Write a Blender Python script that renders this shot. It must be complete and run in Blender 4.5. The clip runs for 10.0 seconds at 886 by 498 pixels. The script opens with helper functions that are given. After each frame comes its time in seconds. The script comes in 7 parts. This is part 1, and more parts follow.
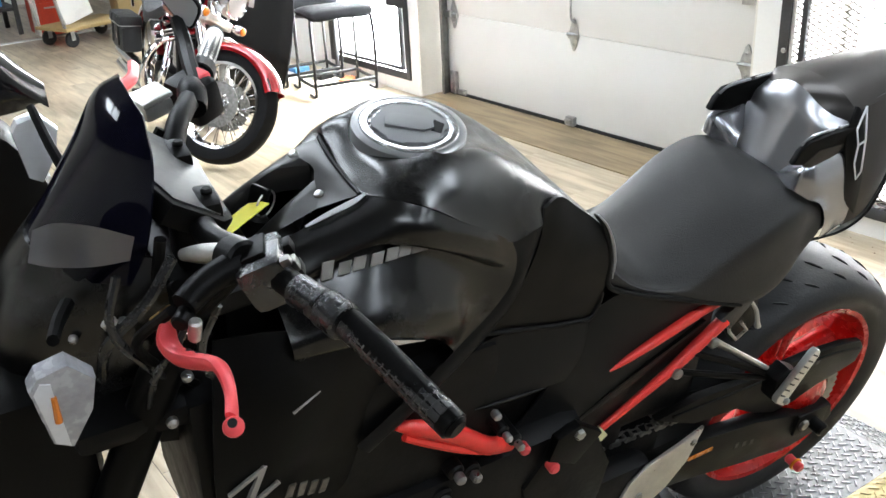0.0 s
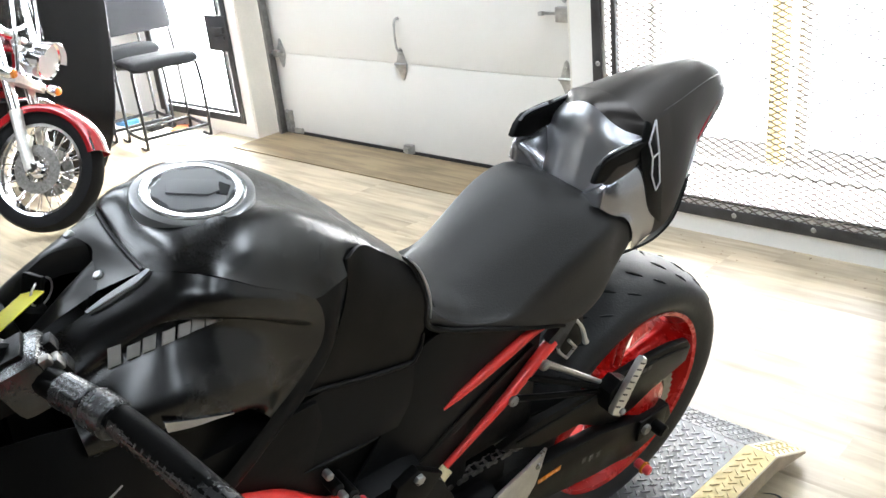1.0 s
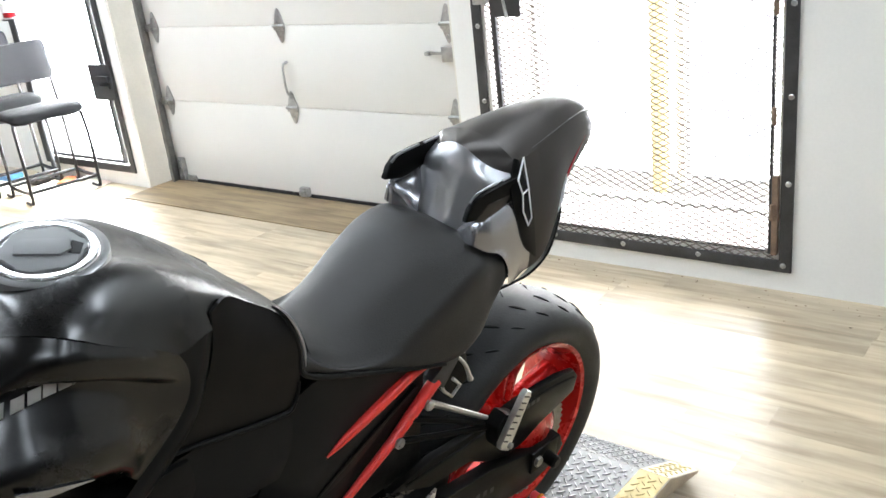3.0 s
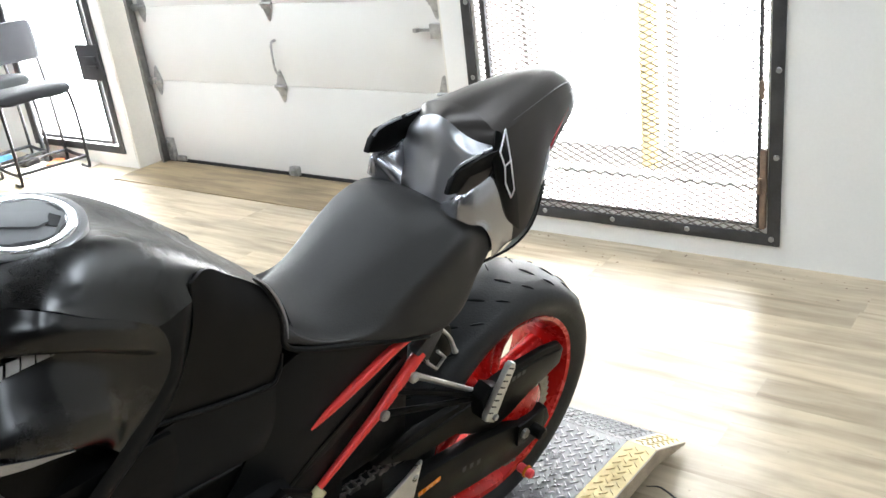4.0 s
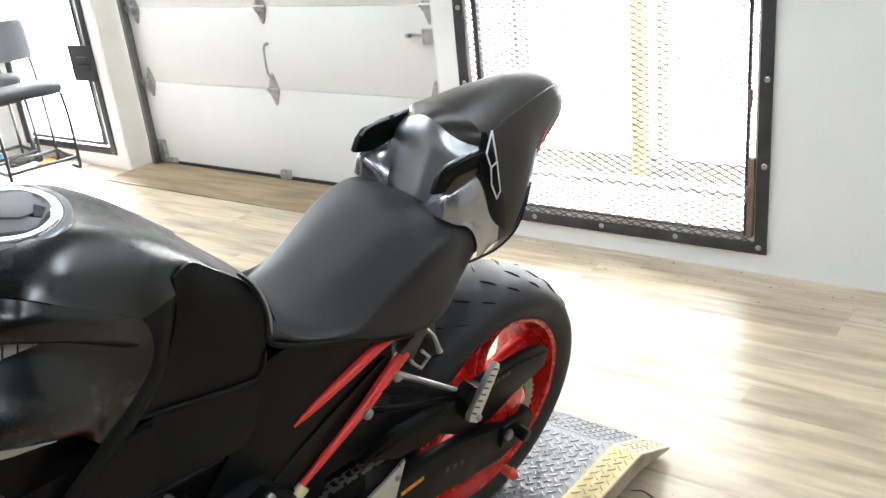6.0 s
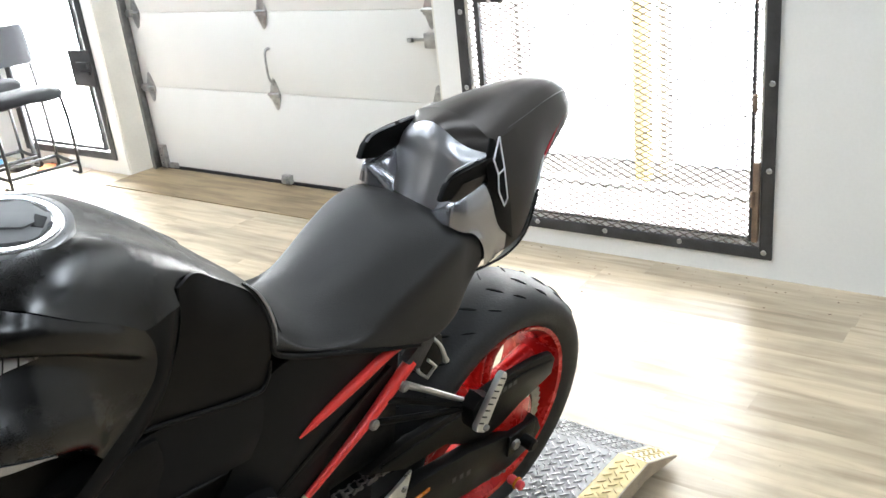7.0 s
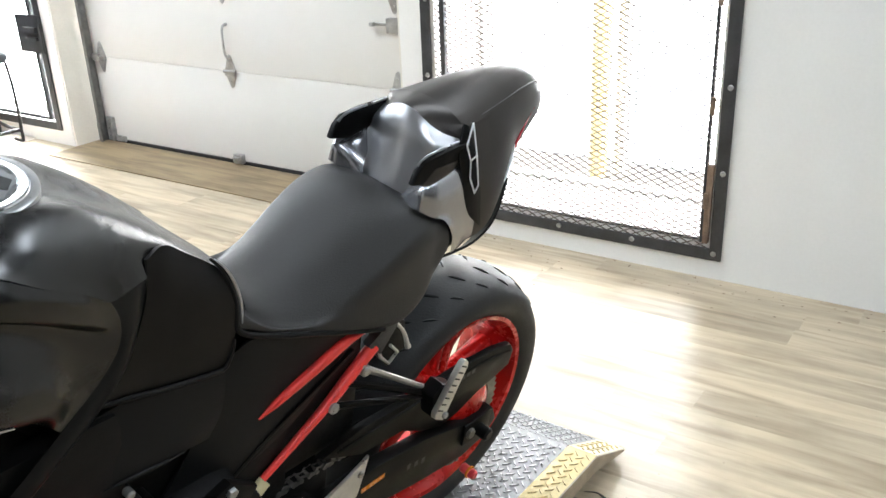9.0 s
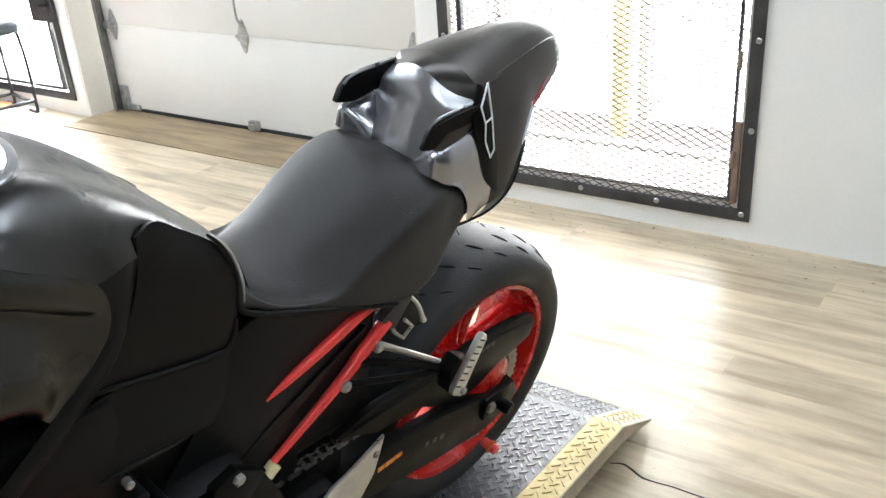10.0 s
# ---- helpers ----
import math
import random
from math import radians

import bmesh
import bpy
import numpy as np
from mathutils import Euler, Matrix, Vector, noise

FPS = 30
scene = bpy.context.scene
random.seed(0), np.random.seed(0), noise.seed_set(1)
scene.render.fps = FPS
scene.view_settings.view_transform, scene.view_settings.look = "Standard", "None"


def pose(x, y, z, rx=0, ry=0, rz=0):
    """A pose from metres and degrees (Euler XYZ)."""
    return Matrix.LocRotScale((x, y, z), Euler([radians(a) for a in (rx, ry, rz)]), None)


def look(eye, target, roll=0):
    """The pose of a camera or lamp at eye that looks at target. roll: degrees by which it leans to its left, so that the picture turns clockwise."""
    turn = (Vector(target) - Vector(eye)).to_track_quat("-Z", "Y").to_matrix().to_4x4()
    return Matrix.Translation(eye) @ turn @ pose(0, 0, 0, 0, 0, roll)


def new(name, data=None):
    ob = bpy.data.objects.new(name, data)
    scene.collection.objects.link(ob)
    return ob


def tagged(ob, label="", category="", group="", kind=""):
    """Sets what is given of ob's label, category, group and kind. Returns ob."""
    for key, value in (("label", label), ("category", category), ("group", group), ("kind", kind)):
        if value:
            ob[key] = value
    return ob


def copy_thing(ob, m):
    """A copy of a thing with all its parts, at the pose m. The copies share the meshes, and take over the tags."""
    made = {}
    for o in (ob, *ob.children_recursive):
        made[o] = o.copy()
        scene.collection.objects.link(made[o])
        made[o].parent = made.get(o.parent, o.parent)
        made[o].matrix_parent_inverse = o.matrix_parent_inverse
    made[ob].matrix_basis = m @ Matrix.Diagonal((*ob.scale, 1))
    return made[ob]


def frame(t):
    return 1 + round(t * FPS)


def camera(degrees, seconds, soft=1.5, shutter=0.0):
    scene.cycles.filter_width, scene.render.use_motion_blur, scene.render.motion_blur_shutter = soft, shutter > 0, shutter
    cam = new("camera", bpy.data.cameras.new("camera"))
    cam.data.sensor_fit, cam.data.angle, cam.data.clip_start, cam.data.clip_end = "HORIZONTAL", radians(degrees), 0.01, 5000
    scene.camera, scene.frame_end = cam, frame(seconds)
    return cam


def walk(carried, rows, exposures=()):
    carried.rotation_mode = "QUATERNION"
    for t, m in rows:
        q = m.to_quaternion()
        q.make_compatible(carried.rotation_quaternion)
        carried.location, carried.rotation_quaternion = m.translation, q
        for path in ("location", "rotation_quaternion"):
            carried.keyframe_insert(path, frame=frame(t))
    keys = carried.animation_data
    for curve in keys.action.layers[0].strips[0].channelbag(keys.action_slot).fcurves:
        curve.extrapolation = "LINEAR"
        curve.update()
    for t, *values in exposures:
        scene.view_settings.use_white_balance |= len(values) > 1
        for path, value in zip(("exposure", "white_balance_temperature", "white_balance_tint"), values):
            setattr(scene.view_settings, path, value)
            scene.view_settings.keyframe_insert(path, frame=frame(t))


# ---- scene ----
cam = camera(52.4, 10.0)
PATH = [
    (0, (0.519, 0.236, 1.422), (1.588, 1.717, 0.606), -3.0),
    (0.5, (0.567, 0.225, 1.433), (1.785, 1.603, 0.646), -5.0),
    (1, (0.598, 0.212, 1.432), (1.904, 1.509, 0.651), -6.1),
    (1.5, (0.619, 0.198, 1.435), (2.016, 1.419, 0.688), -6.7),
    (2, (0.631, 0.185, 1.439), (2.08, 1.359, 0.714), -7.0),
    (2.5, (0.625, 0.179, 1.431), (2.078, 1.351, 0.712), -5.3),
    (2.7, (0.628, 0.176, 1.436), (2.092, 1.338, 0.724), -6.0),
    (3.8, (0.636, 0.16, 1.423), (2.074, 1.318, 0.656), -7.5),
    (4, (0.637, 0.155, 1.422), (2.089, 1.296, 0.655), -7.1),
    (4.5, (0.627, 0.148, 1.42), (2.083, 1.288, 0.658), -7.0),
    (5, (0.627, 0.142, 1.421), (2.091, 1.282, 0.676), -6.6),
    (5.5, (0.629, 0.138, 1.414), (2.096, 1.267, 0.657), -6.1),
    (7, (0.644, 0.162, 1.412), (2.116, 1.292, 0.666), -6.2),
    (7.5, (0.652, 0.179, 1.408), (2.12, 1.308, 0.653), -5.7),
    (8, (0.654, 0.184, 1.406), (2.125, 1.303, 0.643), -5.7),
    (8.5, (0.651, 0.187, 1.405), (2.152, 1.266, 0.642), -4.3),
    (9, (0.63, 0.199, 1.403), (2.164, 1.223, 0.628), -2.2),
    (9.5, (0.584, 0.214, 1.402), (2.106, 1.232, 0.597), -4.9),
    (10, (0.698, 0.231, 1.38), (2.175, 1.281, 0.533), -3.9),
]
walk(cam, [(t, look(eye, target, roll)) for t, eye, target, roll in PATH])
# ---- light ----
world = bpy.data.worlds.new("world")
scene.world = world
world.use_nodes = True
_wn = world.node_tree.nodes
_sky = _wn.new("ShaderNodeTexSky")
_sky.sky_type = "NISHITA"
_sky.sun_disc = False
_sky.sun_elevation = radians(38)
_sky.sun_rotation = radians(150)
world.node_tree.links.new(_sky.outputs["Color"], _wn["Background"].inputs["Color"])
_wn["Background"].inputs["Strength"].default_value = 0.12
_sun = new("sun", bpy.data.lights.new("sun", "SUN"))
_sun.data.energy = 4.5
_sun.data.angle = radians(4)
_sun.data.color = (1.0, 0.96, 0.9)
_sun.matrix_world = look((4.4, -8, 8), (4.2, 3, 0))
scene.view_settings.exposure = 1.0


# skylight standing in the tall window's opening
_win = new("window_skylight", bpy.data.lights.new("window_skylight", "AREA"))
_win.data.shape, _win.data.size, _win.data.size_y = "RECTANGLE", 0.84, 2.0
_win.data.energy, _win.data.color = 115.0, (0.92, 0.97, 1.0)
_win.matrix_world = look((3.815, 5.355, 1.14), (2.0, 5.355, 1.0))


# ---- materials ----
def mat(name, base, rough=0.5, metal=0.0, var=0.15, scale=6.0, fine=120.0, bump=0.15, depth=0.002, coat=0.0, rvar=0.12, rand=0.0, spec=0.5, stretch=None):
    """A surface with stains at one scale and grain at another, in metres."""
    m = bpy.data.materials.new(name)
    m.use_nodes = True
    nt = m.node_tree
    n, l = nt.nodes, nt.links
    b = n["Principled BSDF"]
    tc = n.new("ShaderNodeTexCoord")
    mp = n.new("ShaderNodeMapping")
    l.new(tc.outputs["Object"], mp.inputs["Vector"])
    if stretch:
        mp.inputs["Scale"].default_value = stretch
    big = n.new("ShaderNodeTexNoise")
    big.inputs["Scale"].default_value, big.inputs["Detail"].default_value = scale, 5
    small = n.new("ShaderNodeTexNoise")
    small.inputs["Scale"].default_value, small.inputs["Detail"].default_value = fine, 3
    for t in (big, small):
        l.new(mp.outputs["Vector"], t.inputs["Vector"])
    add = n.new("ShaderNodeMath")
    add.operation = "MULTIPLY_ADD"
    l.new(big.outputs["Fac"], add.inputs[0])
    add.inputs[1].default_value = 0.7
    sc = n.new("ShaderNodeMath")
    sc.operation = "MULTIPLY"
    l.new(small.outputs["Fac"], sc.inputs[0])
    sc.inputs[1].default_value = 0.3
    l.new(sc.outputs[0], add.inputs[2])
    ramp = n.new("ShaderNodeValToRGB")
    lo = tuple(c * (1 - var) for c in base)
    hi = tuple(min(1.0, c * (1 + var)) for c in base)
    ramp.color_ramp.elements[0].position, ramp.color_ramp.elements[1].position = 0.32, 0.68
    ramp.color_ramp.elements[0].color, ramp.color_ramp.elements[1].color = (*lo, 1), (*hi, 1)
    l.new(add.outputs[0], ramp.inputs["Fac"])
    col = ramp.outputs["Color"]
    if rand:
        oi = n.new("ShaderNodeObjectInfo")
        hs = n.new("ShaderNodeHueSaturation")
        mr = n.new("ShaderNodeMapRange")
        l.new(oi.outputs["Random"], mr.inputs["Value"])
        mr.inputs["To Min"].default_value, mr.inputs["To Max"].default_value = 1 - rand, 1 + rand
        l.new(mr.outputs["Result"], hs.inputs["Value"])
        l.new(col, hs.inputs["Color"])
        col = hs.outputs["Color"]
    l.new(col, b.inputs["Base Color"])
    rr = n.new("ShaderNodeMapRange")
    l.new(add.outputs[0], rr.inputs["Value"])
    rr.inputs["From Min"].default_value, rr.inputs["From Max"].default_value = 0.3, 0.7
    rr.inputs["To Min"].default_value, rr.inputs["To Max"].default_value = max(0.02, rough - rvar), min(1.0, rough + rvar)
    l.new(rr.outputs["Result"], b.inputs["Roughness"])
    b.inputs["Metallic"].default_value = metal
    b.inputs["Coat Weight"].default_value = coat
    b.inputs["Coat Roughness"].default_value = 0.08
    b.inputs["Specular IOR Level"].default_value = spec
    if bump:
        bp = n.new("ShaderNodeBump")
        bp.inputs["Strength"].default_value, bp.inputs["Distance"].default_value = bump, depth
        l.new(small.outputs["Fac"], bp.inputs["Height"])
        l.new(bp.outputs["Normal"], b.inputs["Normal"])
    return m


def glow(name, color, strength):
    m = bpy.data.materials.new(name)
    m.use_nodes = True
    n, l = m.node_tree.nodes, m.node_tree.links
    n.clear()
    e = n.new("ShaderNodeEmission")
    e.inputs["Color"].default_value, e.inputs["Strength"].default_value = (*color, 1), strength
    l.new(e.outputs[0], n.new("ShaderNodeOutputMaterial").inputs["Surface"])
    return m


def glass(name, color=(1, 1, 1), rough=0.0):
    m = mat(name, color, rough, var=0.0, bump=0, rvar=0.0)
    b = m.node_tree.nodes["Principled BSDF"]
    b.inputs["Transmission Weight"].default_value = 1.0
    b.inputs["IOR"].default_value = 1.15
    return m


def wood_planks(name, light, dark, rand=0.1, rough=0.3):
    """Printed oak: long grain along y, some knots, slight per-plank tone."""
    m = bpy.data.materials.new(name)
    m.use_nodes = True
    nt = m.node_tree
    n, l = nt.nodes, nt.links
    b = n["Principled BSDF"]
    tc, oi = n.new("ShaderNodeTexCoord"), n.new("ShaderNodeObjectInfo")
    geo = n.new("ShaderNodeNewGeometry")
    both = n.new("ShaderNodeMath")
    l.new(oi.outputs["Random"], both.inputs[0])
    l.new(geo.outputs["Random Per Island"], both.inputs[1])
    off = n.new("ShaderNodeVectorMath")
    off.operation = "MULTIPLY_ADD"
    cx = n.new("ShaderNodeCombineXYZ")
    for k in range(3):
        l.new(both.outputs[0], cx.inputs[k])
    l.new(cx.outputs[0], off.inputs[0])
    off.inputs[1].default_value = (7.3, 11.9, 3.1)
    l.new(tc.outputs["Object"], off.inputs[2])
    mp = n.new("ShaderNodeMapping")
    mp.inputs["Scale"].default_value = (24, 2.4, 8)
    l.new(off.outputs[0], mp.inputs["Vector"])
    g = n.new("ShaderNodeTexNoise")
    g.inputs["Scale"].default_value, g.inputs["Detail"].default_value, g.inputs["Distortion"].default_value = 1.0, 7, 0.6
    l.new(mp.outputs[0], g.inputs["Vector"])
    mp2 = n.new("ShaderNodeMapping")
    mp2.inputs["Scale"].default_value = (6.0, 1.9, 3)
    l.new(off.outputs[0], mp2.inputs["Vector"])
    g2 = n.new("ShaderNodeTexNoise")
    g2.inputs["Scale"].default_value, g2.inputs["Detail"].default_value = 1.0, 4
    l.new(mp2.outputs[0], g2.inputs["Vector"])
    mixf = n.new("ShaderNodeMath")
    mixf.operation = "MULTIPLY_ADD"
    l.new(g.outputs["Fac"], mixf.inputs[0])
    mixf.inputs[1].default_value = 0.6
    h = n.new("ShaderNodeMath")
    h.operation = "MULTIPLY"
    l.new(g2.outputs["Fac"], h.inputs[0])
    h.inputs[1].default_value = 0.4
    l.new(h.outputs[0], mixf.inputs[2])
    r = n.new("ShaderNodeValToRGB")
    e = r.color_ramp.elements
    e[0].position, e[0].color = 0.30, (*dark, 1)
    e[1].position, e[1].color = 0.58, (*light, 1)
    e.new(0.72).color = (*[min(1, c * 1.12) for c in light], 1)
    l.new(mixf.outputs[0], r.inputs["Fac"])
    hs = n.new("ShaderNodeHueSaturation")
    mr = n.new("ShaderNodeMapRange")
    fr = n.new("ShaderNodeMath")
    fr.operation = "FRACT"
    l.new(both.outputs[0], fr.inputs[0])
    l.new(fr.outputs[0], mr.inputs["Value"])
    mr.inputs["To Min"].default_value, mr.inputs["To Max"].default_value = 1 - rand, 1 + rand
    l.new(mr.outputs[0], hs.inputs["Value"])
    l.new(r.outputs["Color"], hs.inputs["Color"])
    # trodden dirt, wide and uneven
    mp3 = n.new("ShaderNodeTexNoise")
    mp3.inputs["Scale"].default_value, mp3.inputs["Detail"].default_value = 2.3, 8
    l.new(tc.outputs["Object"], mp3.inputs["Vector"])
    dr = n.new("ShaderNodeMapRange")
    l.new(mp3.outputs["Fac"], dr.inputs["Value"])
    dr.inputs["From Min"].default_value, dr.inputs["From Max"].default_value = 0.54, 0.76
    dr.inputs["To Max"].default_value = 0.5
    mx = n.new("ShaderNodeMix")
    mx.data_type = "RGBA"
    l.new(dr.outputs[0], mx.inputs["Factor"])
    l.new(hs.outputs["Color"], mx.inputs["A"])
    mx.inputs["B"].default_value = (*[c * 0.55 for c in dark], 1)
    # small dark specks and crumbs
    sp = n.new("ShaderNodeTexNoise")
    sp.inputs["Scale"].default_value, sp.inputs["Detail"].default_value = 42, 3
    l.new(tc.outputs["Object"], sp.inputs["Vector"])
    sr = n.new("ShaderNodeMapRange")
    l.new(sp.outputs["Fac"], sr.inputs["Value"])
    sr.inputs["From Min"].default_value, sr.inputs["From Max"].default_value = 0.70, 0.78
    sr.inputs["To Max"].default_value = 0.7
    mz = n.new("ShaderNodeMix")
    mz.data_type = "RGBA"
    l.new(sr.outputs[0], mz.inputs["Factor"])
    l.new(mx.outputs["Result"], mz.inputs["A"])
    mz.inputs["B"].default_value = (*[c * 0.4 for c in dark], 1)
    l.new(mz.outputs["Result"], b.inputs["Base Color"])
    rg = n.new("ShaderNodeMapRange")
    l.new(mixf.outputs[0], rg.inputs["Value"])
    rg.inputs["To Min"].default_value, rg.inputs["To Max"].default_value = rough + 0.1, max(0.05, rough - 0.08)
    l.new(rg.outputs[0], b.inputs["Roughness"])
    bm_ = n.new("ShaderNodeBump")
    bm_.inputs["Strength"].default_value, bm_.inputs["Distance"].default_value = 0.12, 0.002
    l.new(g.outputs["Fac"], bm_.inputs["Height"])
    l.new(bm_.outputs[0], b.inputs["Normal"])
    return m


M = {}
M["wall"] = mat("wall_paint", (0.80, 0.79, 0.76), 0.55, var=0.04, scale=1.6, fine=90, bump=0.2)
M["darkwall"] = mat("dark_wall_paint", (0.04, 0.039, 0.038), 0.6, var=0.15, scale=1.2, fine=60)
M["palewall"] = mat("pale_wall_paint", (0.74, 0.73, 0.71), 0.6, var=0.06, scale=1.2, fine=60)
M["reveal"] = mat("reveal_paint", (0.72, 0.69, 0.62), 0.6, var=0.08, scale=4, fine=80, bump=0.25)
M["door"] = mat("door_paint", (0.69, 0.675, 0.64), 0.42, var=0.03, scale=2.5, fine=160, bump=0.12)
M["galv"] = mat("zinc_steel", (0.42, 0.42, 0.41), 0.42, 0.85, var=0.3, scale=30, fine=300)
M["trackzinc"] = mat("dull_track_zinc", (0.20, 0.198, 0.19), 0.5, 0.6, var=0.3, scale=30, fine=300)
M["iron"] = mat("black_iron", (0.05, 0.05, 0.052), 0.5, 0.3, var=0.4, scale=12, fine=200, bump=0.3)
M["rust"] = mat("rusty_iron", (0.19, 0.13, 0.09), 0.7, 0.1, var=0.5, scale=14, fine=180, bump=0.4)
M["bolt"] = mat("bolt_zinc", (0.40, 0.40, 0.39), 0.35, 0.9, var=0.2, scale=60)
M["plank"] = wood_planks("oak_planks", (0.47, 0.387, 0.272), (0.205, 0.155, 0.098), 0.11, 0.30)
M["ply"] = wood_planks("worn_plywood", (0.26, 0.19, 0.105), (0.10, 0.070, 0.040), 0.05, 0.55)
M["tread"] = mat("worn_tread_steel", (0.34, 0.34, 0.345), 0.30, 0.85, var=0.25, scale=9, fine=140, bump=0.1)
M["lipsteel"] = mat("dirty_lip_steel", (0.36, 0.30, 0.22), 0.55, 0.1, var=0.3, scale=14, fine=140, bump=0.2)
M["concrete"] = mat("concrete", (0.15, 0.145, 0.138), 0.8, var=0.2, scale=3, fine=60, bump=0.4)
M["darkfloor"] = mat("dark_floor_coating", (0.035, 0.034, 0.033), 0.6, var=0.2, scale=3, fine=60, bump=0.4)
M["accent"] = mat("pale_silver_paint", (0.80, 0.81, 0.83), 0.32, 0.0, var=0.05, scale=30, bump=0)
M["daylight"] = glow("daylight", (0.95, 0.98, 1.0), 10.0)
M["tube"] = glow("added_ceiling_glow", (0.86, 0.95, 1.045), 10.0)
M["white"] = mat("white_enamel", (0.8, 0.8, 0.78), 0.3, var=0.03)
M["ceiling"] = mat("ceiling_paint", (0.06, 0.059, 0.058), 0.8, var=0.1, scale=2)
M["plate"] = mat("tread_plate_steel", (0.17, 0.17, 0.173), 0.42, 0.6, var=0.25, scale=9, fine=140, bump=0.2)
M["yellow"] = mat("worn_yellow_paint", (0.60, 0.475, 0.215), 0.55, 0.0, var=0.2, scale=16, fine=150, bump=0.25)
M["ramp_cream"] = mat("worn_cream_paint", (0.60, 0.53, 0.37), 0.5, 0.0, var=0.2, scale=16, fine=150, bump=0.25)
M["yellow_pole"] = mat("yellow_pole_paint", (0.68, 0.53, 0.24), 0.5)
M["fabric"] = mat("black_fabric", (0.009, 0.009, 0.0105), 0.8, var=0.25, scale=8, fine=600, bump=0.5, spec=0.2)
M["tubeblack"] = mat("black_tube", (0.008, 0.008, 0.009), 0.35, 0.2)
M["paper"] = mat("cardboard_sheet", (0.72, 0.66, 0.58), 0.7, var=0.12, scale=7)
M["blue"] = mat("blue_plastic", (0.08, 0.25, 0.5), 0.4)
M["orangecloth"] = mat("orange_plastic", (0.6, 0.16, 0.05), 0.5)
M["red_tool"] = mat("red_tool_paint", (0.55, 0.05, 0.02), 0.4, var=0.15)
M["bench"] = mat("dark_bench", (0.05, 0.048, 0.045), 0.6, var=0.3)
M["beige"] = mat("beige_board", (0.42, 0.30, 0.13), 0.6, var=0.12)
M["glossblack"] = mat("gloss_black", (0.004, 0.004, 0.0045), 0.12, 0.0, var=0.2, bump=0, coat=0.0, rvar=0.04, spec=0.35)
M["glass"] = glass("window_glass")
# the motorcycle
M["matt"] = mat("matt_black_metallic", (0.0030, 0.0028, 0.0026), 0.27, 0.0, var=0.10, scale=18, fine=900, bump=0.04, depth=0.0006, rvar=0.012, spec=0.58)
M["graphite"] = mat("graphite_metallic", (0.16, 0.16, 0.17), 0.34, 0.7, var=0.08, scale=20, fine=900, bump=0.06, depth=0.0006, rvar=0.05)
M["silver"] = mat("silver_grey_metallic", (0.46, 0.465, 0.49), 0.29, 0.85, var=0.03, scale=20, fine=900, bump=0.03, depth=0.0006, rvar=0.008)
M["cowlgrey"] = mat("graphite_cowl_metallic", (0.60, 0.602, 0.63), 0.30, 0.85, var=0.03, scale=20, fine=900, bump=0.03, depth=0.0006, rvar=0.008)
M["sidegrey"] = mat("side_panel_metallic", (0.42, 0.422, 0.45), 0.25, 0.9, var=0.03, scale=20, fine=900, bump=0.03, depth=0.0006, rvar=0.008)
M["tailgrey"] = mat("tail_dark_metallic", (0.048, 0.043, 0.040), 0.31, 0.5, var=0.04, scale=20, fine=900, bump=0.06, depth=0.0006, rvar=0.012, spec=0.25)
M["vinyl"] = mat("seat_vinyl", (0.0235, 0.0220, 0.0205), 0.55, 0.0, var=0.15, scale=9, fine=450, bump=0.45, depth=0.0016, spec=0.40)
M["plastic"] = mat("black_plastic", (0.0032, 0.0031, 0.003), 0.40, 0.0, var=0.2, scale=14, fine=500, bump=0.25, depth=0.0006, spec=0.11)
M["rubber"] = mat("tyre_rubber", (0.016, 0.016, 0.0165), 0.55, 0.0, var=0.25, scale=14, fine=260, bump=0.25, spec=0.4)
M["red"] = mat("red_frame_paint", (0.86, 0.045, 0.036), 0.40, 0.0, var=0.1, scale=25, coat=0.15)
M["redwheel"] = mat("red_wheel_paint", (0.50, 0.008, 0.006), 0.26, 0.30, var=0.03, scale=25, coat=0.25, bump=0)
M["redlever"] = mat("red_anodised", (0.80, 0.075, 0.085), 0.4, 0.1, var=0.06, scale=40)
M["alu"] = mat("bare_aluminium", (0.62, 0.61, 0.58), 0.38, 0.85, var=0.15, scale=40, fine=300)
M["chrome"] = mat("chrome", (0.75, 0.75, 0.76), 0.1, 1.0, var=0.08, scale=20, bump=0, rvar=0.04)
# weathered mesh steel, coloured paler for the daylight flare over it
M["meshsteel"] = mat("weathered_flare_mesh_steel", (0.16, 0.135, 0.115), 0.55, 0.4, var=0.4, scale=6, fine=200)
M["grip"] = mat("grip_rubber", (0.016, 0.016, 0.0165), 0.26, 0.0, var=0.25, scale=30, fine=300, bump=0.3, spec=0.75)
M["neckgrey"] = mat("neck_cover_dark_metallic", (0.026, 0.025, 0.024), 0.33, 0.45, var=0.04, scale=20, fine=900, bump=0.04, depth=0.0006, rvar=0.012)
M["chain"] = mat("chain_steel", (0.20, 0.19, 0.175), 0.4, 0.8, var=0.4, scale=60)
M["gold"] = mat("gold_plated", (0.55, 0.36, 0.12), 0.35, 0.8)
M["badge"] = mat("silver_badge", (0.33, 0.315, 0.295), 0.42, 0.3, var=0.1, scale=60)
M["pad"] = mat("black_pad", (0.0050, 0.0046, 0.0043), 0.46, 0.0, var=0.15, scale=14, fine=600, bump=0.2, depth=0.0005, spec=0.14)
M["cover"] = mat("satin_black_cover", (0.0070, 0.0072, 0.0076), 0.46, 0.0, var=0.15, scale=14, fine=600, bump=0.2, depth=0.0005, spec=0.13)
